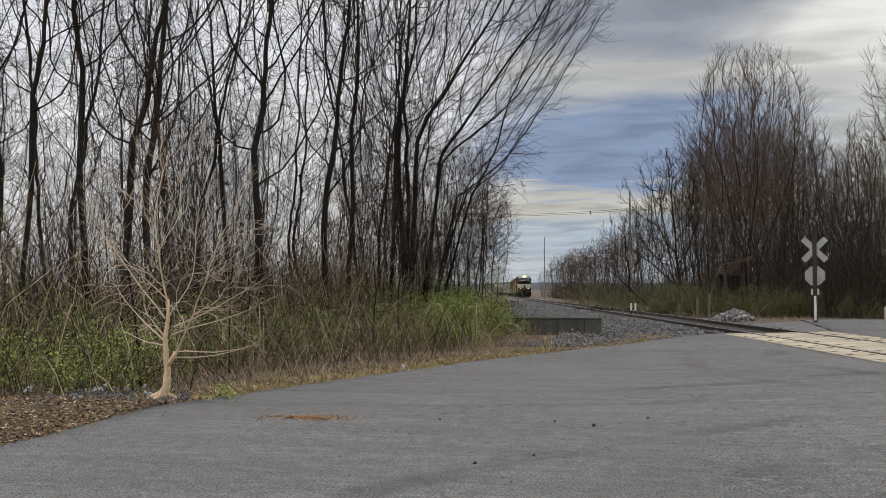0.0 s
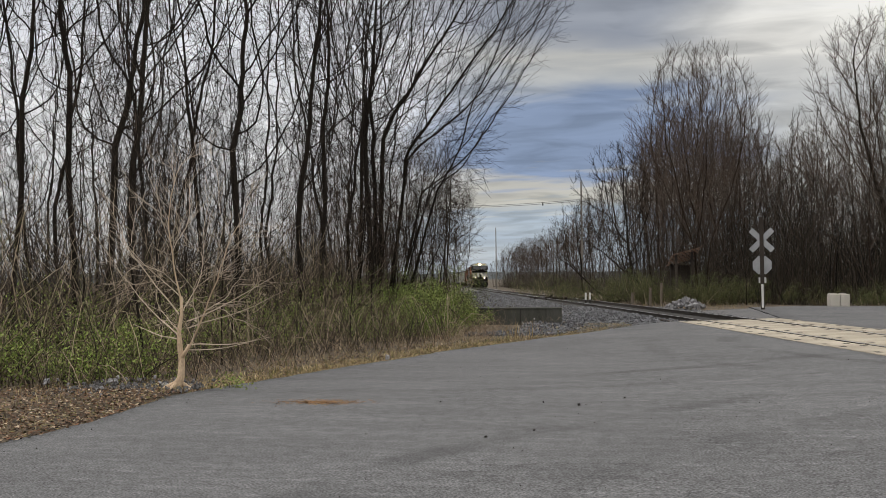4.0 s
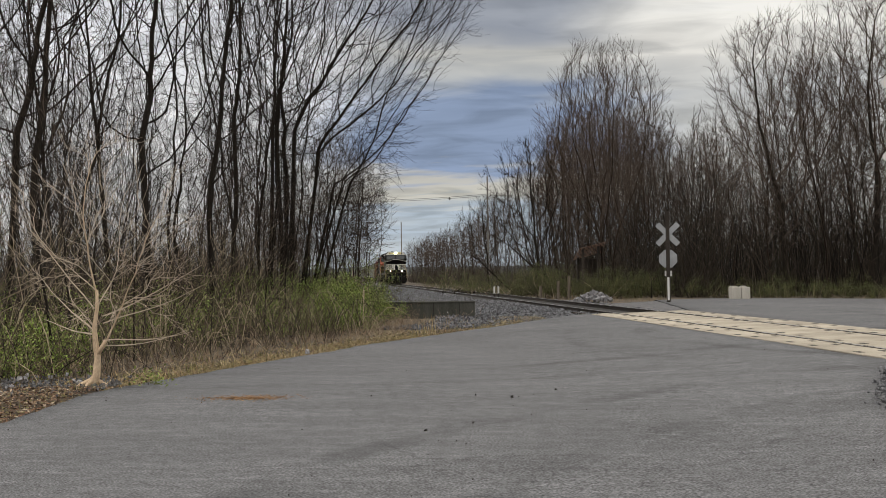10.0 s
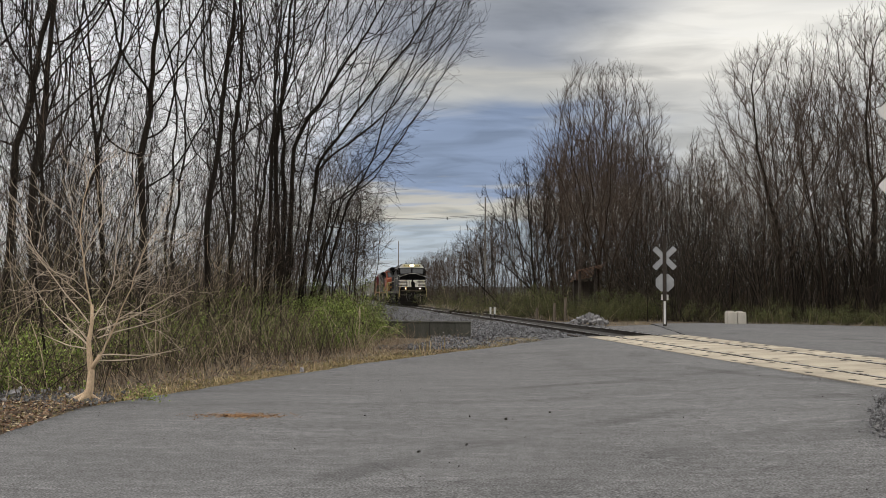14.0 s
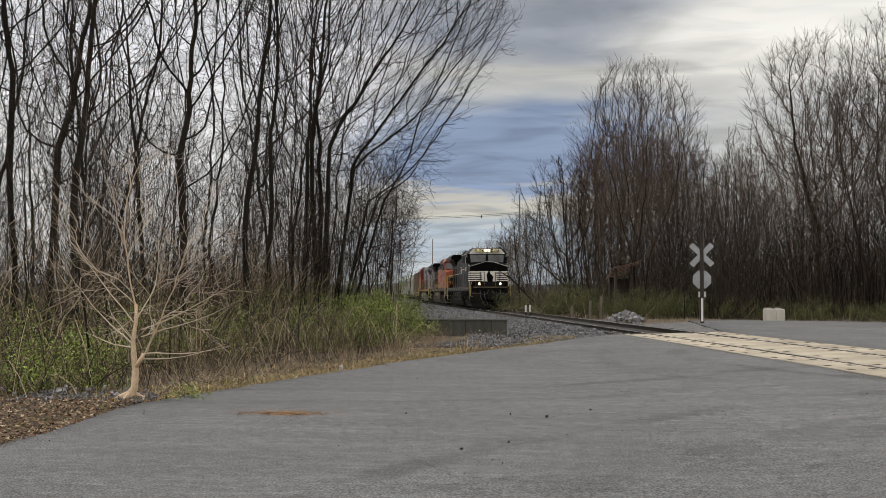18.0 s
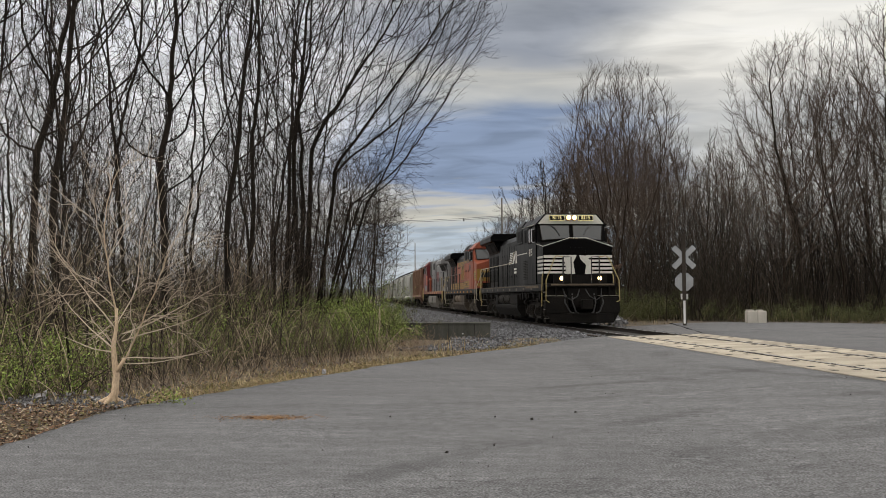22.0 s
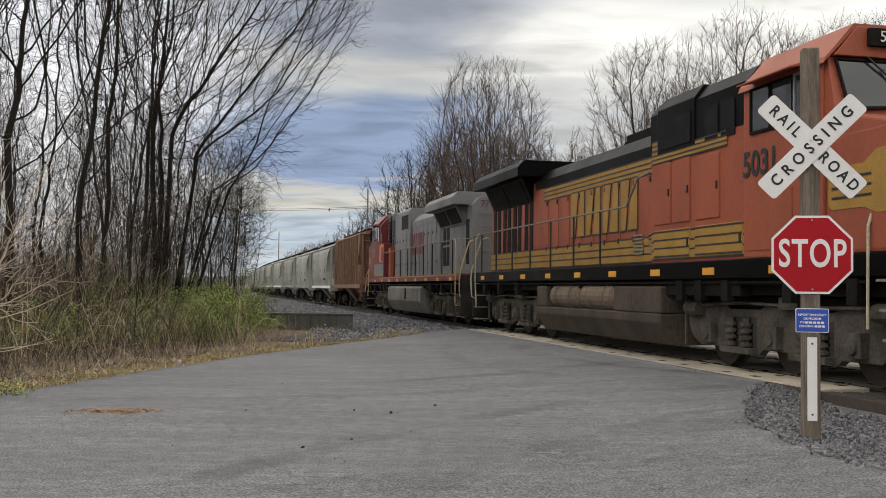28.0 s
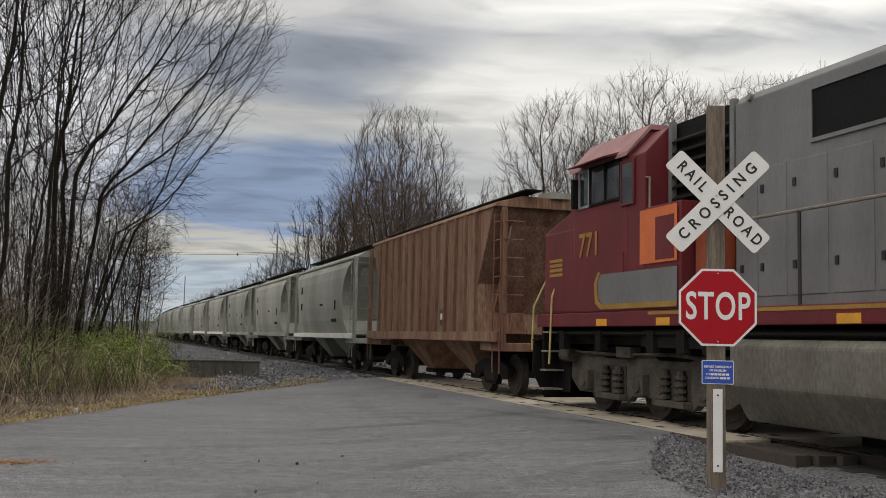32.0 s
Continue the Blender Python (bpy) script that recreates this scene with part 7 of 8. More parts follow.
SILVER_SCHEME = dict(ORANGE_SCHEME, sill_z=1.41, hood="silver", cab="red", roof="silver", sill="red", tank="silvertank", aux="silver", wing="silver", boxc="silver", cabroof="palered", band="red", grab="steprail",
                     louvre="silver", louvre2="", slots="few", reflect=True, reservoirs=False, number="771", sill_label="red side sill", tank_label="dusty silver fuel tank", cab_label="faded red cab",
                     nose_label="faded red nose", band_label="red band over the windscreens", hood_label="dull silver engine hood", wing_label="silver radiator wing", grab_label="yellow grab rail",
                     rail_label="grey handrail", stanchion="ink")


def emblem(parent, material, x, y0, z0, w, h, name="emblem", label="", edge=0.0):
    """Four plain blocks of colour, each split by a slanted slot, where the company's mark stands."""
    for side in (1, -1):
        e0, e1 = min(side * x, side * (x + 0.006)), max(side * x, side * (x + 0.006))
        for k in range(4):
            a, b = y0 + k * w - edge, y0 + (k + 0.84) * w + edge
            m, cut, lo, hi = (a + b) / 2, 0.10 * w * side, z0 - edge, z0 + h + edge
            gap = 0.075 * w - edge
            part(name, Shape().prism([(a, lo), (m - cut - gap, lo), (m + cut - gap, hi), (a, hi)], "x", e0, e1), material, parent, label)
            part(name, Shape().prism([(m - cut + gap, lo), (b, lo), (b, hi), (m + cut + gap, hi)], "x", e0, e1), material, parent, label)


def build_train():
    lead = locomotive("black diesel locomotive with white nose stripes and lit headlights", BLACK_SCHEME, -1)
    # white nose bars either side of the plain horse-shaped patch
    for side in (-1, 1):
        for k in range(5):
            z = 2.06 + 0.155 * k
            part("nose_stripe", Shape().box(side * 0.45, side * 1.44, 9.338, 9.348, z, z + 0.085) if k < 4 else Shape().box(side * 0.34, side * 1.44, 9.338, 9.348, z, z + 0.11), "white", lead, "white nose stripe")
            part("side_stripe", Shape().box(side * 1.458, side * 1.466, 8.1, 9.28, z, z + 0.085), "white", lead, "white stripe")
    part("nose_patch", Shape().prism([(-0.62, 2.04), (-0.28, 2.04), (-0.34, 2.4), (-0.1, 2.62), (-0.05, 2.79), (-0.38, 2.76), (-0.55, 2.5)], "y", 9.34, 9.365), "white", lead, "pale patch on the nose")
    part("nose_patch", Shape().prism([(0.12, 2.04), (0.55, 2.04), (0.5, 2.25), (0.62, 2.79), (0.05, 2.79), (0.2, 2.5)], "y", 9.34, 9.365), "white", lead, "pale patch on the nose")
    trim = Shape()
    for side in (-1, 1):
        trim.tube([(0, 9.35, 3.48), (side * 0.35, 9.35, 3.48), (side * 1.47, 9.35, 3.14), (side * 1.47, 7.95, 3.3)], 0.016, 4)
    part("nose_trim", trim, "white", lead, "thin white nose edging")
    part("pilot_board", Shape().box(-1.3, 1.3, 10.405, 10.42, 1.575, 1.64), "reservoir", lead, "worn pale edge of the front platform")
    for side in (-1, 1):
        part("sill_stripe", Shape().box(side * 1.501, side * 1.507, -10.2, 5.8, 1.585, 1.62), "reservoir", lead, "dull pale sill stripe")
        part("sill_stripe", Shape().box(side * 1.501, side * 1.507, 5.9, 9.1, 1.50, 1.60), "reservoir", lead, "worn grey sill stripe")
        part("hood_line", Shape().box(side * 1.402, side * 1.408, 2.95, 5.8, 3.02, 3.06), "white", lead, "thin white line")
        for k in range(7):
            part("speed_bar", Shape().box(side * 1.0, side * 1.006, -1.1 + 0.05 * k, 0.15, 2.55 + 0.085 * k, 2.60 + 0.085 * k), "white", lead, "thin white speed bar")
        part("emblem", Shape().prism([(0.25, 2.55), (0.42, 2.55), (0.7, 2.85), (0.72, 2.55), (0.9, 2.55), (0.95, 3.12), (0.78, 3.12), (0.5, 2.85), (0.48, 3.12), (0.3, 3.12)], "x", min(side * 1.0, side * 1.006), max(side * 1.0, side * 1.006)), "white", lead, "white angular emblem")
        part("emblem", Shape().prism([(1.0, 2.55), (1.45, 2.55), (1.5, 2.8), (1.2, 2.92), (1.5, 2.98), (1.5, 3.12), (1.05, 3.12), (1.02, 2.86), (1.3, 2.76), (1.0, 2.68)], "x", min(side * 1.0, side * 1.006), max(side * 1.0, side * 1.006)), "white", lead, "white angular emblem")
        for z in (2.22, 2.06):
            part("small_bar", Shape().box(side * 1.0, side * 1.006, 0.5, 1.25, z, z + 0.1), "white", lead, "small white bar of lettering")
    for ob in lead.children:
        if ob.name.split(".")[0] in ("speed_bar", "emblem", "small_bar"):
            ob.matrix_basis = Matrix.Translation((0, -0.9, 0.22))
    for ob in lead.children:                    # the leading pilot stands well ahead of the nose
        kind = ob.name.split(".")[0]
        front = ob.type == "MESH" and max(v.co.y for v in ob.data.vertices) > 9.3
        if kind in ("front_platform", "pilot", "snow_plough", "ditch_light", "pilot_board", "plough_ledge", "pilot_hose", "gate_post") or (front and kind in ("coupler", "air_hose", "step", "step_well", "grab_rail")):
            ob.matrix_basis = Matrix.Translation((0, 0.42, 0)) @ ob.matrix_basis
    side_text("8115", 0.42, 1.512, 6.7, 2.98, "white", lead, "road_number", 0.01, "white road number")
    second = locomotive("orange and yellow diesel locomotive with a dark roof", ORANGE_SCHEME, -1)
    for side in (-1, 1):
        for z0, z1, y0, y1, x in ((1.70, 2.16, -9.9, 2.85, 0.996), (3.34, 3.64, -4.7, 2.85, 0.996), (1.70, 2.16, 2.95, 9, 1.404), (3.52, 3.76, 2.95, 3.35, 1.404)):
            xx = 1.505 if y1 > 9 else x
            if y1 > 9:
                part("yellow_band", Shape().box(side * 1.404, side * 1.41, 2.95, 5.8, z0, z1 - 0.16), "yellow", second, "worn yellow band")
                continue
            part("yellow_band", Shape().box(side * x, side * (x + 0.006), y0, y1, z0, z1), "yellow", second, "worn yellow band")
            for k, z in enumerate((z0, z0 + (z1 - z0) * 0.33, z0 + (z1 - z0) * 0.66, z1)):
                part("pin_stripe", Shape().box(side * (x + 0.006), side * (x + 0.011), y0, y1, z - 0.014, z + 0.014), "ink", second, "thin black pin stripe")
        wing = [(8.0, 2.24), (8.08, 2.18), (8.75, 2.18), (9.0, 2.10), (9.2, 2.10), (9.2, 2.84), (9.0, 2.84), (8.75, 2.70), (8.08, 2.70), (8.0, 2.64)]
        part("nose_stripe", Shape().prism(wing, "x", min(side * 1.46, side * 1.468), max(side * 1.46, side * 1.468)), "yellow", second, "yellow winged nose panel")
        for z in (2.32, 2.44, 2.56):
            part("nose_stripe", Shape().box(side * 1.468, side * 1.474, 8.08, 8.9, z - 0.016, z + 0.016), "ink", second, "black line across the nose panel")
        part("nose_stripe", Shape().prism([(side * 0.40, 2.10), (side * 1.44, 2.10), (side * 1.44, 2.84), (side * 0.40, 2.84)], "y", 9.338, 9.348), "yellow", second, "yellow nose panel")
        part("nose_stripe", Shape().prism([(side * 0.62, 2.32), (side * 1.2, 2.32), (side * 1.2, 2.62), (side * 0.62, 2.62)], "y", 9.349, 9.355), "ink", second, "black field of the nose panel")
        part("nose_stripe", Shape().box(side * 0.36, side * 1.46, 9.338, 9.348, 1.78, 1.98), "yellow", second, "yellow nose stripe")
    for side in (-1, 1):                        # access doors in the wide section behind the cab
        for y0, y1, z0, z1 in ((3.05, 3.75, 2.3, 3.35), (3.85, 4.5, 2.3, 3.35), (4.75, 5.55, 2.3, 3.3), (3.05, 4.5, 1.72, 2.2), (4.7, 6.3, 1.72, 2.2)):
            door = part("access_door", Shape().box(side * 1.39, side * 1.422, y0, y1, z0, z1), "yellow" if z1 < 2.25 else "orange", second, bevel=0.012)
            for z in (z0 + 0.03, z0 + 0.17, z0 + 0.31, z1 - 0.03) if z1 < 2.25 else ():
                part("pin_stripe", Shape().box(side * 1.422, side * 1.428, y0 + 0.012, y1 - 0.012, z - 0.013, z + 0.013), "ink", door, "thin black pin stripe")
            part("latch", Shape().box(side * 1.42, side * 1.44, y1 - 0.09, y1 - 0.05, (z0 + z1) / 2 - 0.06, (z0 + z1) / 2 + 0.06), "ink", door)
    for side in (-1, 1):
        part("yellow_band", Shape().box(side * 1.41, side * 1.418, 2.95, 5.8, 3.37, 3.585), "yellow", second, "worn yellow band")
        for z in (3.37, 3.44, 3.515, 3.585):
            part("pin_stripe", Shape().box(side * 1.418, side * 1.424, 2.95, 5.8, z - 0.012, z + 0.012), "ink", second, "thin black pin stripe")
    emblem(second, "yellow", 1.006, -2.6, 2.35, 1.02, 0.98, label="yellow block of the company mark")
    emblem(second, "ink", 0.999, -2.6, 2.35, 1.02, 0.98, label="dark edge of the company mark", edge=0.035)
    side_text("5031", 0.50, 1.512, 6.35, 2.95, "ink", second, "road_number", 0.012, "black road number")
    third = locomotive("silver and faded red diesel locomotive running cab last", SILVER_SCHEME, 1)
    for side in (-1, 1):
        part("yellow_line", Shape().box(side * 1.502, side * 1.508, -10.2, 5.8, 1.575, 1.62), "yellow", third, "yellow sill line")
        part("primer_patch", Shape().box(side * 1.511, side * 1.517, 4.92, 6.05, 2.32, 3.12), "lightorange", third, "bright orange repaint patch")
        part("walkway_locker", Shape().box(side * 1.0, side * 1.3, 4.2, 4.78, 1.66, 2.95), "orange", third, "orange locker behind the cab", bevel=0.02)
        part("cab_door", Shape().box(side * 1.515, side * 1.524, 5.0, 5.55, 2.36, 2.98), "red", third, "dark red door in the orange patch")
        dw = part("door_window", Shape().box(side * 1.508, side * 1.518, 6.28, 6.68, 3.30, 3.92), "glass", third, "dark rounded cab door window", bevel=0.004)
        fr = Shape()
        fr.box(side * 1.505, side * 1.528, 6.24, 6.72, 3.26, 3.30).box(side * 1.505, side * 1.528, 6.24, 6.72, 3.92, 3.96).box(side * 1.505, side * 1.528, 6.24, 6.28, 3.30, 3.92).box(side * 1.505, side * 1.528, 6.68, 6.72, 3.30, 3.92)
        part("window_frame", fr, "red", dw)
        # open louvre cage over the locker, then the tall brake section with its grille
        for y in (4.12, 4.72, 5.82):
            part("cage_post", Shape().box(side * 1.03, side * 1.12, y - 0.05, y + 0.05, 2.95, 4.46), "silver", third)
        for k in range(7):
            part("cage_slat", Shape().prism([(side * 1.04, 3.16 + 0.17 * k), (side * 1.12, 3.10 + 0.17 * k), (side * 1.12, 3.12 + 0.17 * k), (side * 1.04, 3.18 + 0.17 * k)], "y", 4.17, 5.77), "frame", third, "dark slat of the louvre cage")
        part("brake_screen", Shape().box(side * 1.10, side * 1.115, 0.75, 2.35, 3.62, 4.2), "louvre", third, "black brake intake grille")
        fr = Shape()
        fr.box(side * 1.10, side * 1.13, 0.70, 2.40, 3.57, 3.62).box(side * 1.10, side * 1.13, 0.70, 2.40, 4.2, 4.25).box(side * 1.10, side * 1.13, 0.70, 0.75, 3.62, 4.2).box(side * 1.10, side * 1.13, 2.35, 2.40, 3.62, 4.2)
        part("screen_frame", fr, "silver", third)
        for y, w in ((3.75, 0.22), (3.2, 0.3), (2.45, 0.36), (1.65, 0.36), (0.9, 0.32)):
            door = part("section_door", Shape().box(side * 1.08, side * 1.112, y - w, y + w, 1.78, 3.42), "silver", third, bevel=0.01)
            for z in (2.1, 3.1):
                part("latch", Shape().box(side * 1.11, side * 1.13, y + w - 0.12, y + w - 0.06, z, z + 0.1), "ink", door)
        part("lifting_eye", Shape().tube([(side * 1.0, 3.7, 4.36), (side * 1.13, 3.7, 4.40)], 0.06, 8), "greypost", third)
        part("yellow_stripe", Shape().prism([(4.3, 1.68), (6.8, 1.68), (7, 1.78), (7.05, 2.1), (6.9, 2.28), (6.8, 2.28), (6.95, 2.1), (6.9, 1.84), (6.75, 1.76), (4.3, 1.76)], "x", min(side * 1.511, side * 1.518), max(side * 1.511, side * 1.518)), "yellow", third, "yellow curved edging")
        part("silver_patch", Shape().prism([(4.3, 1.76), (6.72, 1.76), (6.88, 1.86), (6.92, 2.1), (6.8, 2.24), (4.3, 2.24)], "x", min(side * 1.511, side * 1.516), max(side * 1.511, side * 1.516)), "silver", third, "silver panel on the cab side")
        for k in range(4):
            part("nose_bar", Shape().box(side * 1.46, side * 1.468, 8.5, 9.08, 2.30 + 0.085 * k, 2.355 + 0.085 * k), "yellow", third, "yellow nose bar")
    emblem(third, "red", 1.0, -2.0, 2.50, 0.95, 0.86, label="red block of the company mark")
    side_text("771", 0.56, 1.512, 7.28, 2.74, "yellow", third, "road_number", 0.008, "yellow road number")
    for side, xx in ((0, 0),):
        me = letters("771", 0.3, "road_number"); me.materials.append(M["red"])
        ob = part("road_number", me, "", third, "dark red road number on the hood end")
        ob.matrix_basis = pose(-0.5, -9.975, 3.85, 0, 0, 0)
    for loco in (lead, second, third):
        for ob in loco.children:
            if ob.name.split(".")[0] in ("nose_stripe", "side_stripe", "nose_patch", "nose_trim", "road_number", "yellow_stripe", "silver_patch", "nose_bar") and ob.get("label") != "dark red road number on the hood end":
                ob.matrix_basis = Matrix.Translation((0, CAB_FORWARD, 0)) @ ob.matrix_basis
    # the third body: cab carried further back, a dark cage behind it and a tall narrow section amidships
    part("cab_rear", Shape().prism([(-1.495, 1.64), (1.495, 1.64), (1.495, 4.0), (1.1, 4.4), (-1.1, 4.4), (-1.495, 4.0)], "y", 5.92, 6.5), "red", third, bevel=0.02)
    part("cab_step_body", Shape().box(-1.495, 1.495, 4.85, 5.915, 1.645, 3.16), "red", third, bevel=0.02)
    # solid block, its black standing in for shade behind the slats
    part("cage_core", Shape().box(-1.0, 1.0, 4.06, 5.9, 1.645, 4.44), "louvre", third, "solid black core painted as the shade behind the louvre cage")
    part("brake_section", Shape().prism([(-1.10, 1.645), (1.10, 1.645), (1.10, 4.36), (1.02, 4.46), (-1.02, 4.46), (-1.10, 4.36)], "y", 0.45, 4.055), "silver", third, "tall silver section with a brake grille", bevel=0.02)
    for ob in list(third.children):
        kind = ob.name.split(".")[0]
        if kind in ("rear_cab_section", "upper_cabinet", "dynamic_brake_box", "brake_grille", "blower_grille"):
            bpy.data.objects.remove(ob)
        elif kind in ("hood_door", "louvre") and ob.matrix_basis.translation.y > 0.3:
            for c in list(ob.children):
                bpy.data.objects.remove(c)
            bpy.data.objects.remove(ob)
        elif kind in ("radiator_wing", "radiator_cabinet", "wing_grille"):
            ob.matrix_basis = Matrix.Translation((0, 0.6, -0.26)) @ ob.matrix_basis
        elif kind == "exhaust_pipe":
            ob.matrix_basis = Matrix.Translation((0, -2.2, 0)) @ ob.matrix_basis
    for ob in second.children:
        if ob.name.split(".")[0] in ("radiator_wing", "radiator_cabinet", "wing_grille"):
            ob.matrix_basis = Matrix.Translation((0, 0, -0.12)) @ ob.matrix_basis
    for loco in (lead, second, third):          # everything above the trucks
        for ob in loco.children:
            if ob.name.split(".")[0] not in ("wheelset", "truck_frame", "truck_bolster"):
                ob.matrix_basis = Matrix.Diagonal((1.02, 1, 1.06, 1)) @ ob.matrix_basis
    return [lead, second, third]


def car_truck(parent, y, roll):
    for side in (-1, 1):
        x = side * 1.0
        s = Shape().prism([(y - 1.1, 0.40), (y - 0.75, 0.34), (y - 0.55, 0.52), (y - 0.35, 0.22), (y + 0.35, 0.22), (y + 0.55, 0.52), (y + 0.75, 0.34), (y + 1.1, 0.40), (y + 1.08, 0.62), (y + 0.5, 0.78), (y - 0.5, 0.78), (y - 1.08, 0.62)], "x", x - 0.07, x + 0.07)
        f = part("truck_frame", s, "frame", parent, bevel=0.015)
        sp = Shape()
        for a in (-0.2, 0.0, 0.2):
            sp.tube([(x + side * 0.05, y + a, 0.30), (x + side * 0.05, y + a, 0.58)], 0.075, 8)
        part("spring", sp, "truck", f)
    part("bolster", Shape().box(-0.95, 0.95, y - 0.25, y + 0.25, 0.5, 0.95), "frame", parent)
    for a in (-0.89, 0.89):
        ob = new("wheelset", CAR_WHEELS)
        ob.parent = parent
        ob.matrix_basis = pose(0, y + a, 0.46)
        if roll:
            ROLLING.append((ob, y + a, 0.46, -1))


def car_ends(t, hl, material, top):
    """Ladders, end posts, platform, brake rod and couplers of a hopper wagon."""
    for f in (-1, 1):
        e = f * (hl + 0.55)
        part("end_platform", Shape().box(-1.45, 1.45, min(e - f * 1.5, e), max(e - f * 1.5, e), 0.98, 1.16), material, t, bevel=0.02)
        part("coupler", Shape().box(-0.14, 0.14, min(e, e + f * 0.5), max(e, e + f * 0.5), 0.72, 0.98), "smoke", t, bevel=0.02)
        part("end_sheet", Shape().prism([(f * (hl - 1.35), 1.15), (f * (hl - 1.25), 1.15), (f * (hl + 0.18), top - 0.35), (f * (hl + 0.08), top - 0.35)], "x", -1.15, 1.15), material, t)
        for side in (-1, 1):
            part("end_post", Shape().box(side * 1.40, side * 1.50, e - 0.09 if f > 0 else e, e if f > 0 else e + 0.09, 1.0, top), material, t)
            lad = Shape()
            for k in range(8):
                lad.tube([(side * 1.53, e - f * 0.06, 1.0 + 0.4 * k), (side * 1.53, e - f * 0.48, 1.0 + 0.4 * k)], 0.014, 4)
                lad.tube([(side * 1.48, e + f * 0.02, 1.0 + 0.4 * k), (side * 1.02, e + f * 0.02, 1.0 + 0.4 * k)], 0.014, 4)
            for yy in (e - f * 0.06, e - f * 0.48):
                lad.tube([(side * 1.53, yy, 0.5), (side * 1.53, yy, top - 0.1)], 0.016, 4)
            part("ladder", lad, material, t, "steel ladder")


def roof_walk(t, hl, top):
    s = Shape()
    for side in (-1, 1):
        s.box(side * 0.55, side * 0.95, -hl - 0.45, hl + 0.45, top + 0.09, top + 0.12)
        for y in np.arange(-hl, hl + 0.1, 1.2):
            s.box(side * 0.58, side * 0.62, y - 0.02, y + 0.02, top - 0.05, top + 0.1)
    part("running_board", s, "frame", t, "dark roof running board")
    h = Shape().tube([(0, 0, top - 0.02), (0, 0, top + 0.12)], 0.38, 12).mesh("hatch")
    h.materials.append(M["hopper"])
    for y in np.arange(-hl + 0.8, hl, 1.7):
        part("hatch", h, "", t, "round roof hatch").matrix_basis = pose(0, y, 0)


def funnels(t, centres, material, w):
    for y in centres:
        s = Shape()
        for a, b, za, zb in ((1.25, 0.35, 1.36, 0.34),):
            v = [(-w, y - a, za), (w, y - a, za), (w, y + a, za), (-w, y + a, za), (-0.55, y - b, zb), (0.55, y - b, zb), (0.55, y + b, zb), (-0.55, y + b, zb)]
            s.add(v, [(0, 1, 2, 3), (7, 6, 5, 4), (0, 4, 5, 1), (1, 5, 6, 2), (2, 6, 7, 3), (3, 7, 4, 0)])
        part("discharge_hopper", s, material, t, bevel=0.02)
        part("outlet_gate", Shape().box(-0.6, 0.6, y - 0.4, y + 0.4, 0.24, 0.36), "frame", t)


def brown_hopper():
    t = thing("hopper_wagon", "rust-streaked brown ribbed hopper wagon", "railway wagon")
    hl, top = 5.55, 4.42
    part("side_body", Shape().prism([(-4.75, 1.36), (4.75, 1.36), (4.55, 2.5), (5.55, 4.2), (-5.55, 4.2), (-4.55, 2.5)], "x", -1.52, 1.52), "rust", t, "rust-streaked brown sides", bevel=0.02)
    part("roof", Shape().prism([(-1.56, 4.16), (1.56, 4.16), (1.5, 4.26), (0.9, top), (-0.9, top), (-1.5, 4.26)], "y", -5.7, 5.7), "rust", t, bevel=0.02)
    for side in (-1, 1):
        for k, y in enumerate(np.arange(-4.5, 4.6, 0.75)):
            part("side_rib", Shape().prism([(y - 0.05, 1.4), (y + 0.05, 1.4), (y + 0.05, 4.15), (y - 0.05, 4.15)], "x", min(side * 1.52, side * 1.60), max(side * 1.52, side * 1.60)), "rustrib", t)
        part("side_sill", Shape().box(side * 1.44, side * 1.58, -6.0, 6.0, 1.18, 1.40), "rust", t, bevel=0.015)
        part("data_plate", Shape().box(side * 1.56, side * 1.568, 1.9, 2.15, 1.55, 1.95), "ink", t, "small dark data plate")
        part("data_mark", Shape().box(side * 1.568, side * 1.572, 1.95, 2.1, 1.7, 1.85), "white", t)
    car_ends(t, hl, "rust", 4.1)
    roof_walk(t, hl, top)
    funnels(t, (-2.0, 2.0), "rust", 1.35)
    for y in (-4.3, 4.3):
        car_truck(t, y, True)
    return t


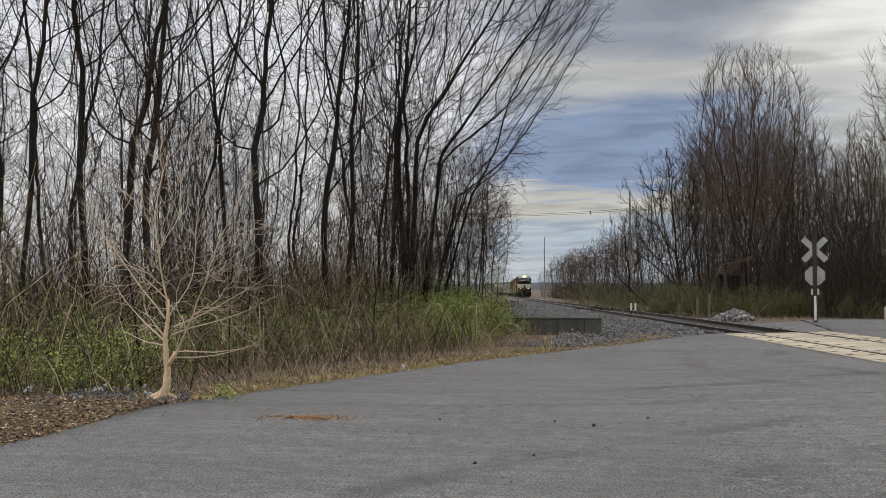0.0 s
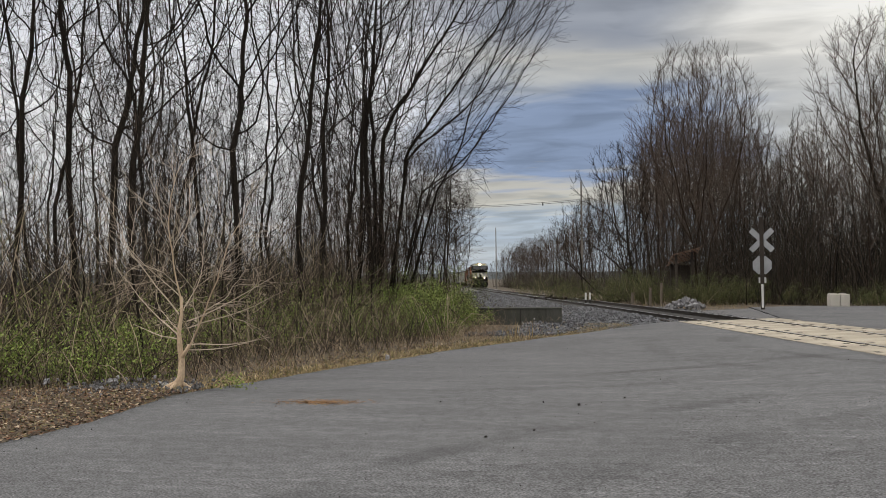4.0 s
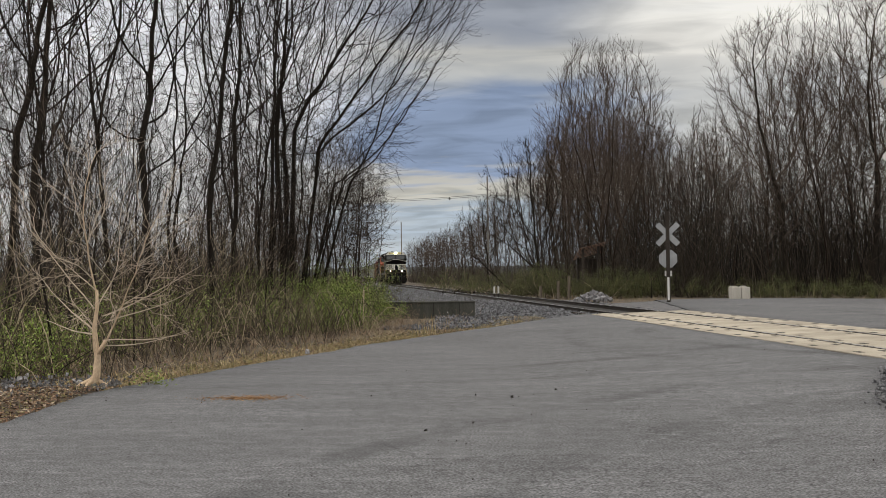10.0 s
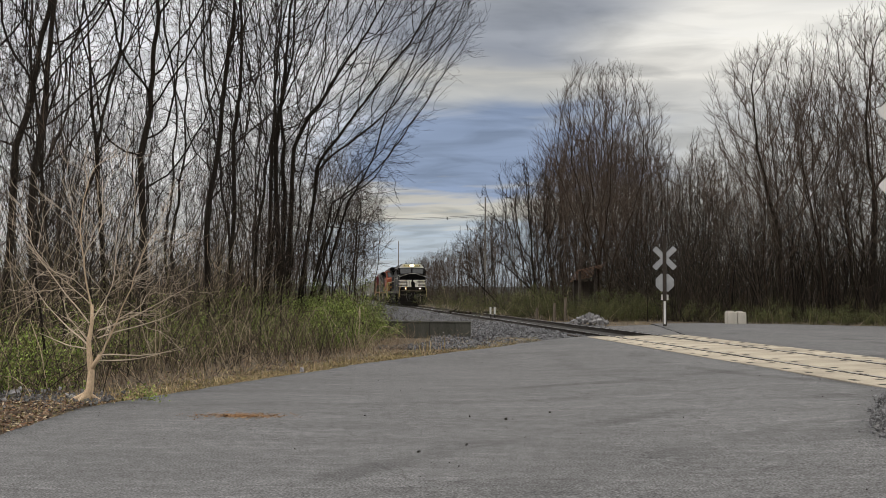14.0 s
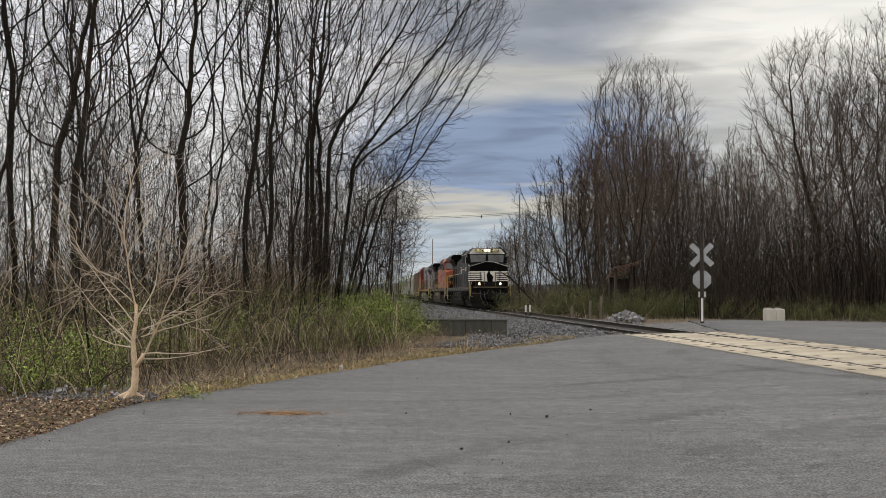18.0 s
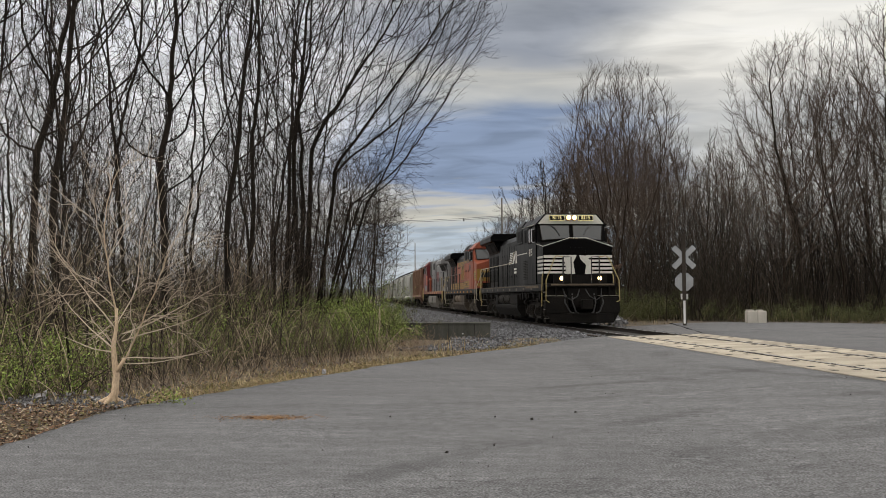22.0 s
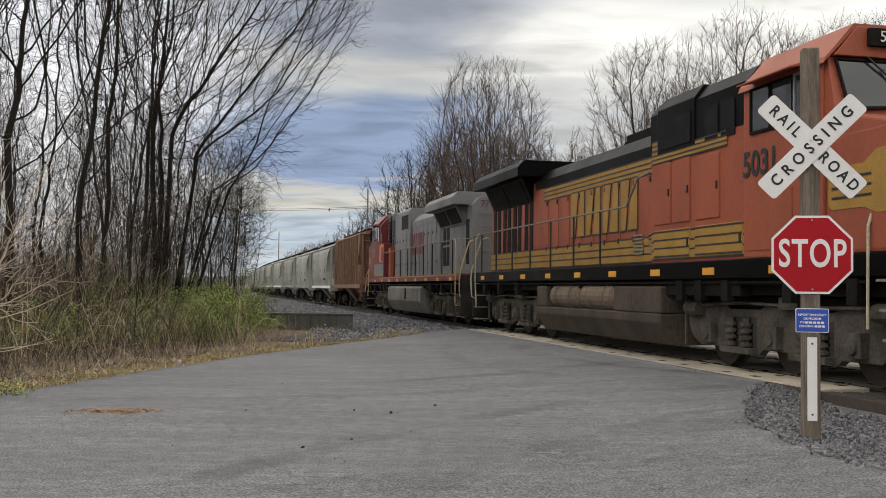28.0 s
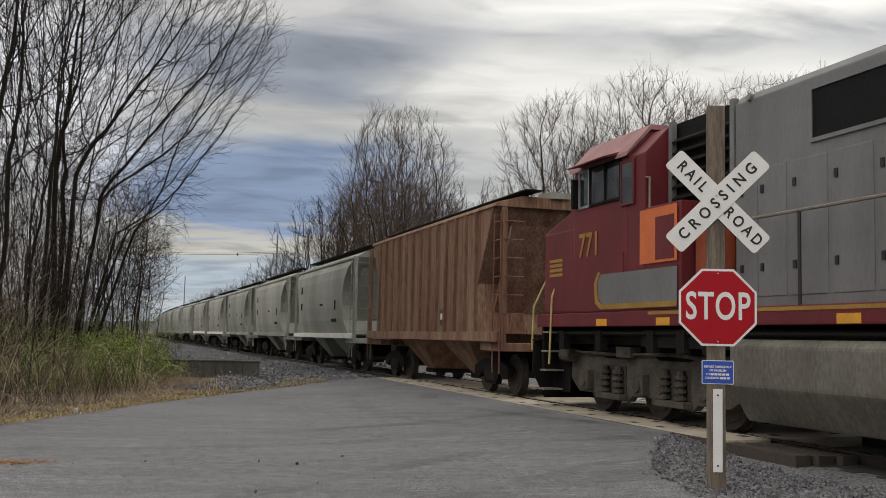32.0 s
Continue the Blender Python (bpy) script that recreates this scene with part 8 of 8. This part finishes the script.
def grey_hopper(roll, label, hue):
    t = thing("covered_hopper_wagon", label, "railway wagon", group="grey hopper wagons")
    bow = ((1.30, 1.44, 4.85), (1.75, 1.56, 4.62), (2.3, 1.62, 4.50), (2.8, 1.63, 4.58), (3.3, 1.62, 4.85), (3.75, 1.56, 5.28), (4.05, 1.36, 5.6), (4.28, 0.95, 5.62), (4.38, 0.0, 5.62))
    heights = sorted({round(float(z), 3) for z in np.linspace(1.30, 4.38, 19)} | {4.05, 4.28})
    rows = [(z, float(np.interp(z, [b[0] for b in bow], [b[1] for b in bow])), float(np.interp(z, [b[0] for b in bow], [b[2] for b in bow]))) for z in heights]
    s = Shape()
    for z, hw, hl in rows:
        s.v += [(-hw, -hl, z), (hw, -hl, z), (hw, hl, z), (-hw, hl, z)]
    s.f = [(k * 4 + i, k * 4 + (i + 1) % 4, k * 4 + 4 + (i + 1) % 4, k * 4 + 4 + i) for k in range(len(rows) - 1) for i in range(4)] + [(3, 2, 1, 0)]
    me = s.mesh("body")
    me.materials.append(M["hopper"])
    part("body", me, "", t, "weathered grey curved sides")
    for side in (-1, 1):
        part("side_sill", Shape().box(side * 1.42, side * 1.56, -6.0, 6.0, 1.14, 1.32), "white" if hue else "hopper", t, "pale side sill", bevel=0.015)
        part("roof_sill", Shape().tube([(side * 1.42, -5.62, 4.0), (side * 1.42, 5.62, 4.0)], 0.07, 6), "hopper", t)
        for y, z, w, h in ((-3.9, 3.0, 0.35, 0.3), (-3.9, 2.3, 0.35, 0.3), (2.6, 1.75, 0.8, 0.12), (3.2, 2.2, 0.25, 0.35), (0.4, 2.4, 0.6, 0.08)):
            part("marking", Shape().box(side * 1.625, side * 1.631, y, y + w, z, z + h) if z > 1.9 else Shape().box(side * 1.58, side * 1.6, y, y + w, z, z + h), "frame", t, "small dark marking")
    car_ends(t, 5.5, "hopper", 4.0)
    roof_walk(t, 5.5, 4.36)
    funnels(t, (-1.95, 1.95), "hopper", 1.35)
    for y in (-4.3, 4.3):
        car_truck(t, y, roll)
    return t


LOCOS = build_train()
BROWN = brown_hopper()
GREYS = [grey_hopper(k < 4, "weathered grey covered hopper wagon with rounded sides" if k % 3 else "pale grey covered hopper wagon with a white side sill", k in (0, 3, 4)) for k in range(13)]

# ---------------------------------------------------------------- signs and small things
def blade_mesh():
    o, r, w, h = [], 0.035, 0.61, 0.115
    for cx, cz, a0 in ((w - r, h - r, 0), (-w + r, h - r, 90), (-w + r, -h + r, 180), (w - r, -h + r, 270)):
        for k in range(4):
            a = radians(a0 + 30 * k)
            o.append((cx + r * math.cos(a), cz + r * math.sin(a)))
    return o


def octagon(r):
    return [(r * math.cos(radians(22.5 + 45 * k)), r * math.sin(radians(22.5 + 45 * k))) for k in range(8)]


def placed_letters(text, size, x, y, z, ry, material, parent, squeeze=1.0, bold=0.0, name="lettering", spacing=1.0):
    me = letters(text, size, name, bold, spacing)
    me.transform(Matrix.Diagonal((squeeze, 1, 1, 1)))
    me.materials.append(M[material])
    ob = part(name, me, "", parent)
    ob.matrix_basis = pose(x, y, z, 0, ry, 0)
    return ob


def crossing_sign(label, m, front):
    """Crossbuck, stop sign and strips on a timber post; front: whether its lettered side is seen."""
    t = thing("railroad_crossing_sign", label, "railway sign", m, "crossing signs")
    post = Shape()
    pts = [(-0.078, -0.078), (0.078, -0.078), (0.078, 0.078), (-0.078, 0.078)]
    post.prism(pts, "z", -0.5, 3.82)
    part("post", post, "post" if front else "tie", t, "weathered square timber post", bevel=0.014)
    for k, (ry, y) in enumerate(((45, -0.088), (-45, -0.096))):
        b = Shape().prism(blade_mesh(), "y", -0.003, 0.003)
        blade = part("crossbuck_blade", b, "signwhite" if front else "signback", t, "white crossbuck blade" if front else "bare metal back of a crossbuck blade")
        blade.matrix_basis = pose(0, y, 2.86, 0, ry, 0)
        if not front:
            continue
        if k == 0:
            for word, x in (("RAIL", -0.345), ("ROAD", 0.345)):
                placed_letters(word, 0.150, x, -0.0055, 0.0, 0, "ink", blade, 0.85, 0.003, spacing=1.5)
        else:
            placed_letters("CROSSING", 0.150, 0, -0.0055, 0, 0, "ink", blade, 0.92, 0.003, spacing=1.72)
        for x in (-0.03, 0.03):
            part("bolt", Shape().tube([(x, -0.003, 0.05 * (1 if x > 0 else -1)), (x, -0.012, 0.05 * (1 if x > 0 else -1))], 0.009, 8), "signback", blade)
    s = part("stop_sign", Shape().prism(octagon(0.404), "y", -0.003, 0.003), "signwhite" if front else "signback", t, "red octagonal stop sign" if front else "bare metal back of a stop sign")
    s.matrix_basis = pose(0, -0.086, 1.825)
    if front:
        part("red_field", Shape().prism(octagon(0.380), "y", -0.0045, -0.0032), "signred", s, "red sign face")
        placed_letters("STOP", 0.375, 0, -0.0062, 0.0, 0, "signwhite", s, 0.66, 0.006, spacing=1.08)
        for z in (0.33, -0.33):
            part("bolt", Shape().tube([(0, -0.003, z), (0, -0.012, z)], 0.008, 8), "signback", s)
        n = part("notice_plate", Shape().prism([(x * 0.1525, z * 0.114) for x, z in ((-0.94, -1), (0.94, -1), (1, -0.92), (1, 0.92), (0.94, 1), (-0.94, 1), (-1, 0.92), (-1, -0.92))], "y", -0.002, 0.002), "signwhite", t, "small blue notice plate")
        n.matrix_basis = pose(0, -0.083, 1.20)
        part("blue_field", Shape().prism([(x * 0.146, z * 0.107) for x, z in ((-0.95, -1), (0.95, -1), (1, -0.93), (1, 0.93), (0.95, 1), (-0.95, 1), (-1, 0.93), (-1, -0.93))], "y", -0.0032, -0.0022), "signblue", n, "blue sign face")
        placed_letters("REPORT EMERGENCY", 0.030, 0, -0.0045, 0.052, 0, "signwhite", n, 0.9, 0.0006)
        placed_letters("OR PROBLEM", 0.030, 0, -0.0045, 0.016, 0, "signwhite", n, 0.9, 0.0006)
        placed_letters("TO", 0.030, -0.095, -0.0045, -0.020, 0, "signwhite", n, 0.9, 0.0006)
        placed_letters("CROSSING", 0.030, -0.055, -0.0045, -0.056, 0, "signwhite", n, 0.9, 0.0006)
        for z, x0, x1, count in ((-0.020, -0.07, 0.115, 5), (-0.056, 0.02, 0.12, 3)):
            bars = Shape()
            for k in range(count):
                bars.box(x0 + k * (x1 - x0) / count, x0 + (k + 0.8) * (x1 - x0) / count, -0.006, -0.004, z - 0.010, z + 0.010)
            part("text_bar", bars, "signwhite", n)
        part("reflective_strip", Shape().box(-0.045, 0.045, -0.084, -0.079, 0.25, 1.04), "signwhite", t, "white reflective strip", bevel=0.001)
        for z in (0.31, 0.98):
            part("bolt", Shape().tube([(0, -0.083, z), (0, -0.09, z)], 0.01, 8), "hole", t)
    else:
        part("reflective_strip", Shape().box(-0.045, 0.045, 0.079, 0.084, 0.08, 1.04), "signwhite", t, "white reflective strip")
        part("reflective_strip", Shape().box(-0.045, 0.045, -0.084, -0.079, 0.08, 1.04), "signwhite", t, "white reflective strip")
        part("notice_back", Shape().box(-0.152, 0.152, -0.086, -0.08, 1.09, 1.32), "signwhite", t, "back of a small notice plate")
    return t


crossing_sign("railway crossbuck over a red stop sign on a timber post", pose(4.025, 9.6, -0.02, 0, 0, -9), True)
crossing_sign("railway crossing sign seen from its bare metal back", pose(5.26, 43.24, 0.19, 0, 0, 172), False)


def concrete_blocks():
    """Two cast blocks side by side, with a lifting knob."""
    for x, w, label in ((8.98, 0.46, "pale cast concrete road block"), (9.42, 0.40, "weathered cast concrete road block")):
        t = thing("concrete_block", label, "concrete block", pose(x, 49.05, 0.10), "concrete blocks")
        part("block", Shape().box(-w / 2, w / 2, -0.4, 0.4, 0, 0.60), "concrete", t, bevel=0.03)
        part("knob", Shape().box(-w / 2 + 0.02, w / 2 - 0.14, -0.25, 0.25, 0.59, 0.66), "concrete", t, bevel=0.02)


def rock_pile():
    rnd = random.Random(30)
    t = thing("rock_pile", "heap of broken grey rocks beside the track", "rocks", pose(2.35, 49.6, 0.05))
    for k in range(130):
        a, r = rnd.uniform(0, 6.28), 0.95 * rnd.random() ** 0.6
        h = max(0, 0.52 * (1 - r / 1.0)) * rnd.uniform(0.4, 1.0)
        s, size = Shape(), rnd.uniform(0.06, 0.16)
        q = Euler((rnd.uniform(0, 6), rnd.uniform(0, 6), rnd.uniform(0, 6))).to_matrix()
        s.add([tuple(q @ Vector((v[0] * size * rnd.uniform(0.7, 1.2), v[1] * size * rnd.uniform(0.6, 1.1), v[2] * size * 0.8))) for v in STONE_V], STONE_F)
        ob = part("rock", s, "rock", t)
        ob.matrix_basis = pose(r * math.cos(a) * 1.0, r * math.sin(a) * 0.6, h + 0.06)


def head_wall():
    t = thing("culvert_headwall", "dark stained concrete headwall of a culvert beside the track", "wall", pose(-2.3, 35.2, 0, 0, 0, 2))
    part("wall", Shape().box(-3.6, 0, 0, 0.35, -0.4, 0.50), "wall", t, bevel=0.02)
    part("coping", Shape().box(-3.62, 0.02, -0.03, 0.38, 0.48, 0.53), "wall", t, bevel=0.012)
    for x in (-0.55, -1.45, -2.5):
        part("formwork_joint", Shape().box(x - 0.012, x + 0.012, -0.006, 0.001, -0.2, 0.47), "hole", t)
    part("drain_mark", Shape().box(-0.98, -0.94, -0.008, 0.002, 0.12, 0.16), "signwhite", t, "small white mark")


def utility_line():
    for x, y, h, label in ((-6.49, 109.0, 12.0, "tall timber utility pole"), (-29.2, 197.3, 12.0, "distant thin utility pole")):
        t = thing("utility_pole", label, "utility pole", pose(x, y, land_z(x, y)), "utility poles")
        part("pole", Shape().tube([(0, 0, -0.3), (0, 0, h * 0.5), (0, 0, h)], [0.12, 0.10, 0.08], 10), "greypost", t)
        part("cap", Shape().tube([(0, 0, h - 0.02), (0, 0, h + 0.06)], [0.11, 0.06], 10), "greypost", t)
    wires = thing("overhead_wires", "thin overhead wires strung across the track", "wire", pose(0, 0, 0))
    for dz in (0.0, 0.16):
        pts = []
        for k in range(25):
            f = k / 24
            x = -38 + 31.5 * f
            pts.append((x, 107 + 2 * f, 9.55 + dz + 3.2 * (f - 0.62) ** 2))
        part("wire", Shape().tube(pts, 0.022, 4), "wire", wires)
    m = Shape()
    for f in (0.60, 0.87):
        x = -38 + 31.5 * f
        m.tube([(x, 107 + 2 * f, 9.38 + 3.2 * (f - 0.62) ** 2), (x, 107 + 2 * f, 9.72 + 3.2 * (f - 0.62) ** 2)], 0.07, 6)
    part("spacer", m, "wire", wires)


def old_shed():
    """A collapsed lean-to at the edge of the far wood."""
    t = thing("derelict_shed", "derelict timber lean-to with a sagging roof in the wood", "shed", pose(2.7, 58.4, 0.1, 0, 0, 6))
    for x, y, h in ((-0.55, 0, 2.75), (0.35, 0.1, 3.0), (-0.55, 2.2, 2.3), (0.6, 2.2, 2.6)):
        part("post", Shape().box(x - 0.07, x + 0.07, y - 0.07, y + 0.07, -0.2, h), "tie", t)
    for k in range(8):
        y = -0.4 + k * 0.38
        s = Shape().prism([(-0.8, 2.72 - 0.08 * k), (0.8, 3.12 - 0.08 * k), (0.8, 3.16 - 0.08 * k), (-0.8, 2.76 - 0.08 * k)], "y", y, y + 0.34)
        part("roof_board", s, "rustrib", t)
    for k in range(4):
        part("wall_board", Shape().box(-0.6 + k * 0.3, -0.33 + k * 0.3, 2.15, 2.19, 0.0, 2.2), "tie", t)


def trackside_bits():
    rnd = random.Random(33)
    for x, y, h, label in ((0.69, 55.75, 1.05, "weathered timber fence post"), (1.27, 55.75, 1.3, "weathered timber fence post"), (-0.3, 56.4, 0.8, "leaning timber fence post"), (9.4, 64.0, 1.2, "timber fence post at the wood's edge")):
        t = thing("fence_post", label, "post", pose(x, y, land_z(x, y), 0, rnd.uniform(-5, 5), 20), "fence posts")
        part("post", Shape().prism([(-0.06, -0.06), (0.06, -0.06), (0.06, 0.06), (-0.06, 0.06)], "z", -0.2, h), "post", t, bevel=0.012)
    for x in (-3.15, -2.9):
        t = thing("marker_post", "short white-topped trackside marker", "post", pose(x, 61.65, 0.0), "marker posts")
        part("stake", Shape().tube([(0, 0, -0.1), (0, 0, 0.3)], 0.05, 8), "hole", t)
        part("cap", Shape().tube([(0, 0, 0.3), (0, 0, 0.72)], 0.055, 8), "signwhite", t, "white painted top")
    for x, y, ln, r, rz, label in ((-5.2, 74.5, 3.4, 0.13, 8, "fallen dark log beside the track"), (-7.5, 80, 2.6, 0.10, -12, "fallen pale branch beside the track"), (-1.6, 66, 2.5, 0.09, 25, "fallen dark log before the far wood")):
        t = thing("fallen_log", label, "log", pose(x, y, land_z(x, y) + r, 0, 0, rz), "fallen logs")
        part("stem", Shape().tube([(-ln / 2, 0, 0), (0, 0.08, 0.03), (ln / 2, 0, 0.12)], [r, r * 0.9, r * 0.6], 8), "bark", t)
        part("broken_limb", Shape().tube([(ln * 0.1, 0, 0.05), (ln * 0.3, 0.2, 0.45), (ln * 0.36, 0.3, 0.75)], [r * 0.5, r * 0.35, r * 0.15], 5), "bark", t)
    # long leaning dead limbs before the far wood
    for x, y, pts in ((-2.2, 70, ((0, 0, 0.2), (-1.4, 0, 1.4), (-3.6, 0, 3.2))), (1.0, 72, ((0, 0, 0.6), (-2.2, 0.2, 2.1), (-5.0, 0.4, 4.3)))):
        t = thing("leaning_dead_limb", "long dead limb leaning out of the far wood", "branch", pose(x, y, land_z(x, y)), "dead limbs")
        bent = [Vector(p) for p in pts]
        mid = [bent[0], bent[0].lerp(bent[1], 0.5) + Vector((0.1, 0, -0.15)), bent[1], bent[1].lerp(bent[2], 0.5) + Vector((0, 0.1, 0.2)), bent[2]]
        part("limb", Shape().tube(mid, [0.09, 0.08, 0.065, 0.045, 0.02], 6), "bark", t)
        for k in (1, 2, 3):
            part("side_limb", Shape().tube([mid[k], mid[k] + Vector((-0.3, 0.1, 0.6)), mid[k] + Vector((-0.9 + 0.3 * k, 0.2, 1.2 - 0.2 * k))], [0.035, 0.025, 0.01], 4), "bark", t)
    stones("verge_rocks", [(rnd.uniform(-8.2, -5.9), 13.2 + rnd.gauss(0, 0.5), 0.05, rnd.uniform(0.02, 0.05)) for _ in range(14)] + [(-4.15, 18.4, 0.04, 0.05), (-7.1, 13.5, 0.05, 0.075)], "pale loose rocks on the verge", "rock")


concrete_blocks()
rock_pile()
head_wall()
utility_line()
old_shed()
trackside_bits()


# ---------------------------------------------------------------- movement
def front_y(t):
    """Where the leading coupler is along the track."""
    s = t - 23
    early = max(15 - t, 0)
    return 32.82 - 8.8594 * s + 0.0209 * s * s + 0.000811 * s ** 3 - early * early / (early + 3)


RUN = 1.022            # metres of track a metre of y
WAGON = 14.3           # from wagon to wagon


def motions():
    def row(t, behind, back):
        y = front_y(t) + behind / RUN
        p = along(y, 0, RAIL_Z)
        return t, pose(p.x, p.y, p.z, 0, 0, track_heading(y) + (0 if back else 180))
    times = [float(k) for k in range(33)]
    behind = 11.15
    for k, loco in enumerate(LOCOS):
        walk(loco, [row(t, behind, k == 2) for t in times])
        behind += 22.3
    behind += -11.15 + WAGON / 2
    for wagon in [BROWN] + GREYS:
        walk(wagon, [row(t, behind, False) for t in times])
        behind += WAGON
    steps = [k / 15 for k in range(481)]
    for ob, y, r, sense in ROLLING:
        walk(ob, [(t, pose(0, y, r, sense * math.degrees((front_y(0) - front_y(t)) * RUN / r))) for t in steps])


motions()
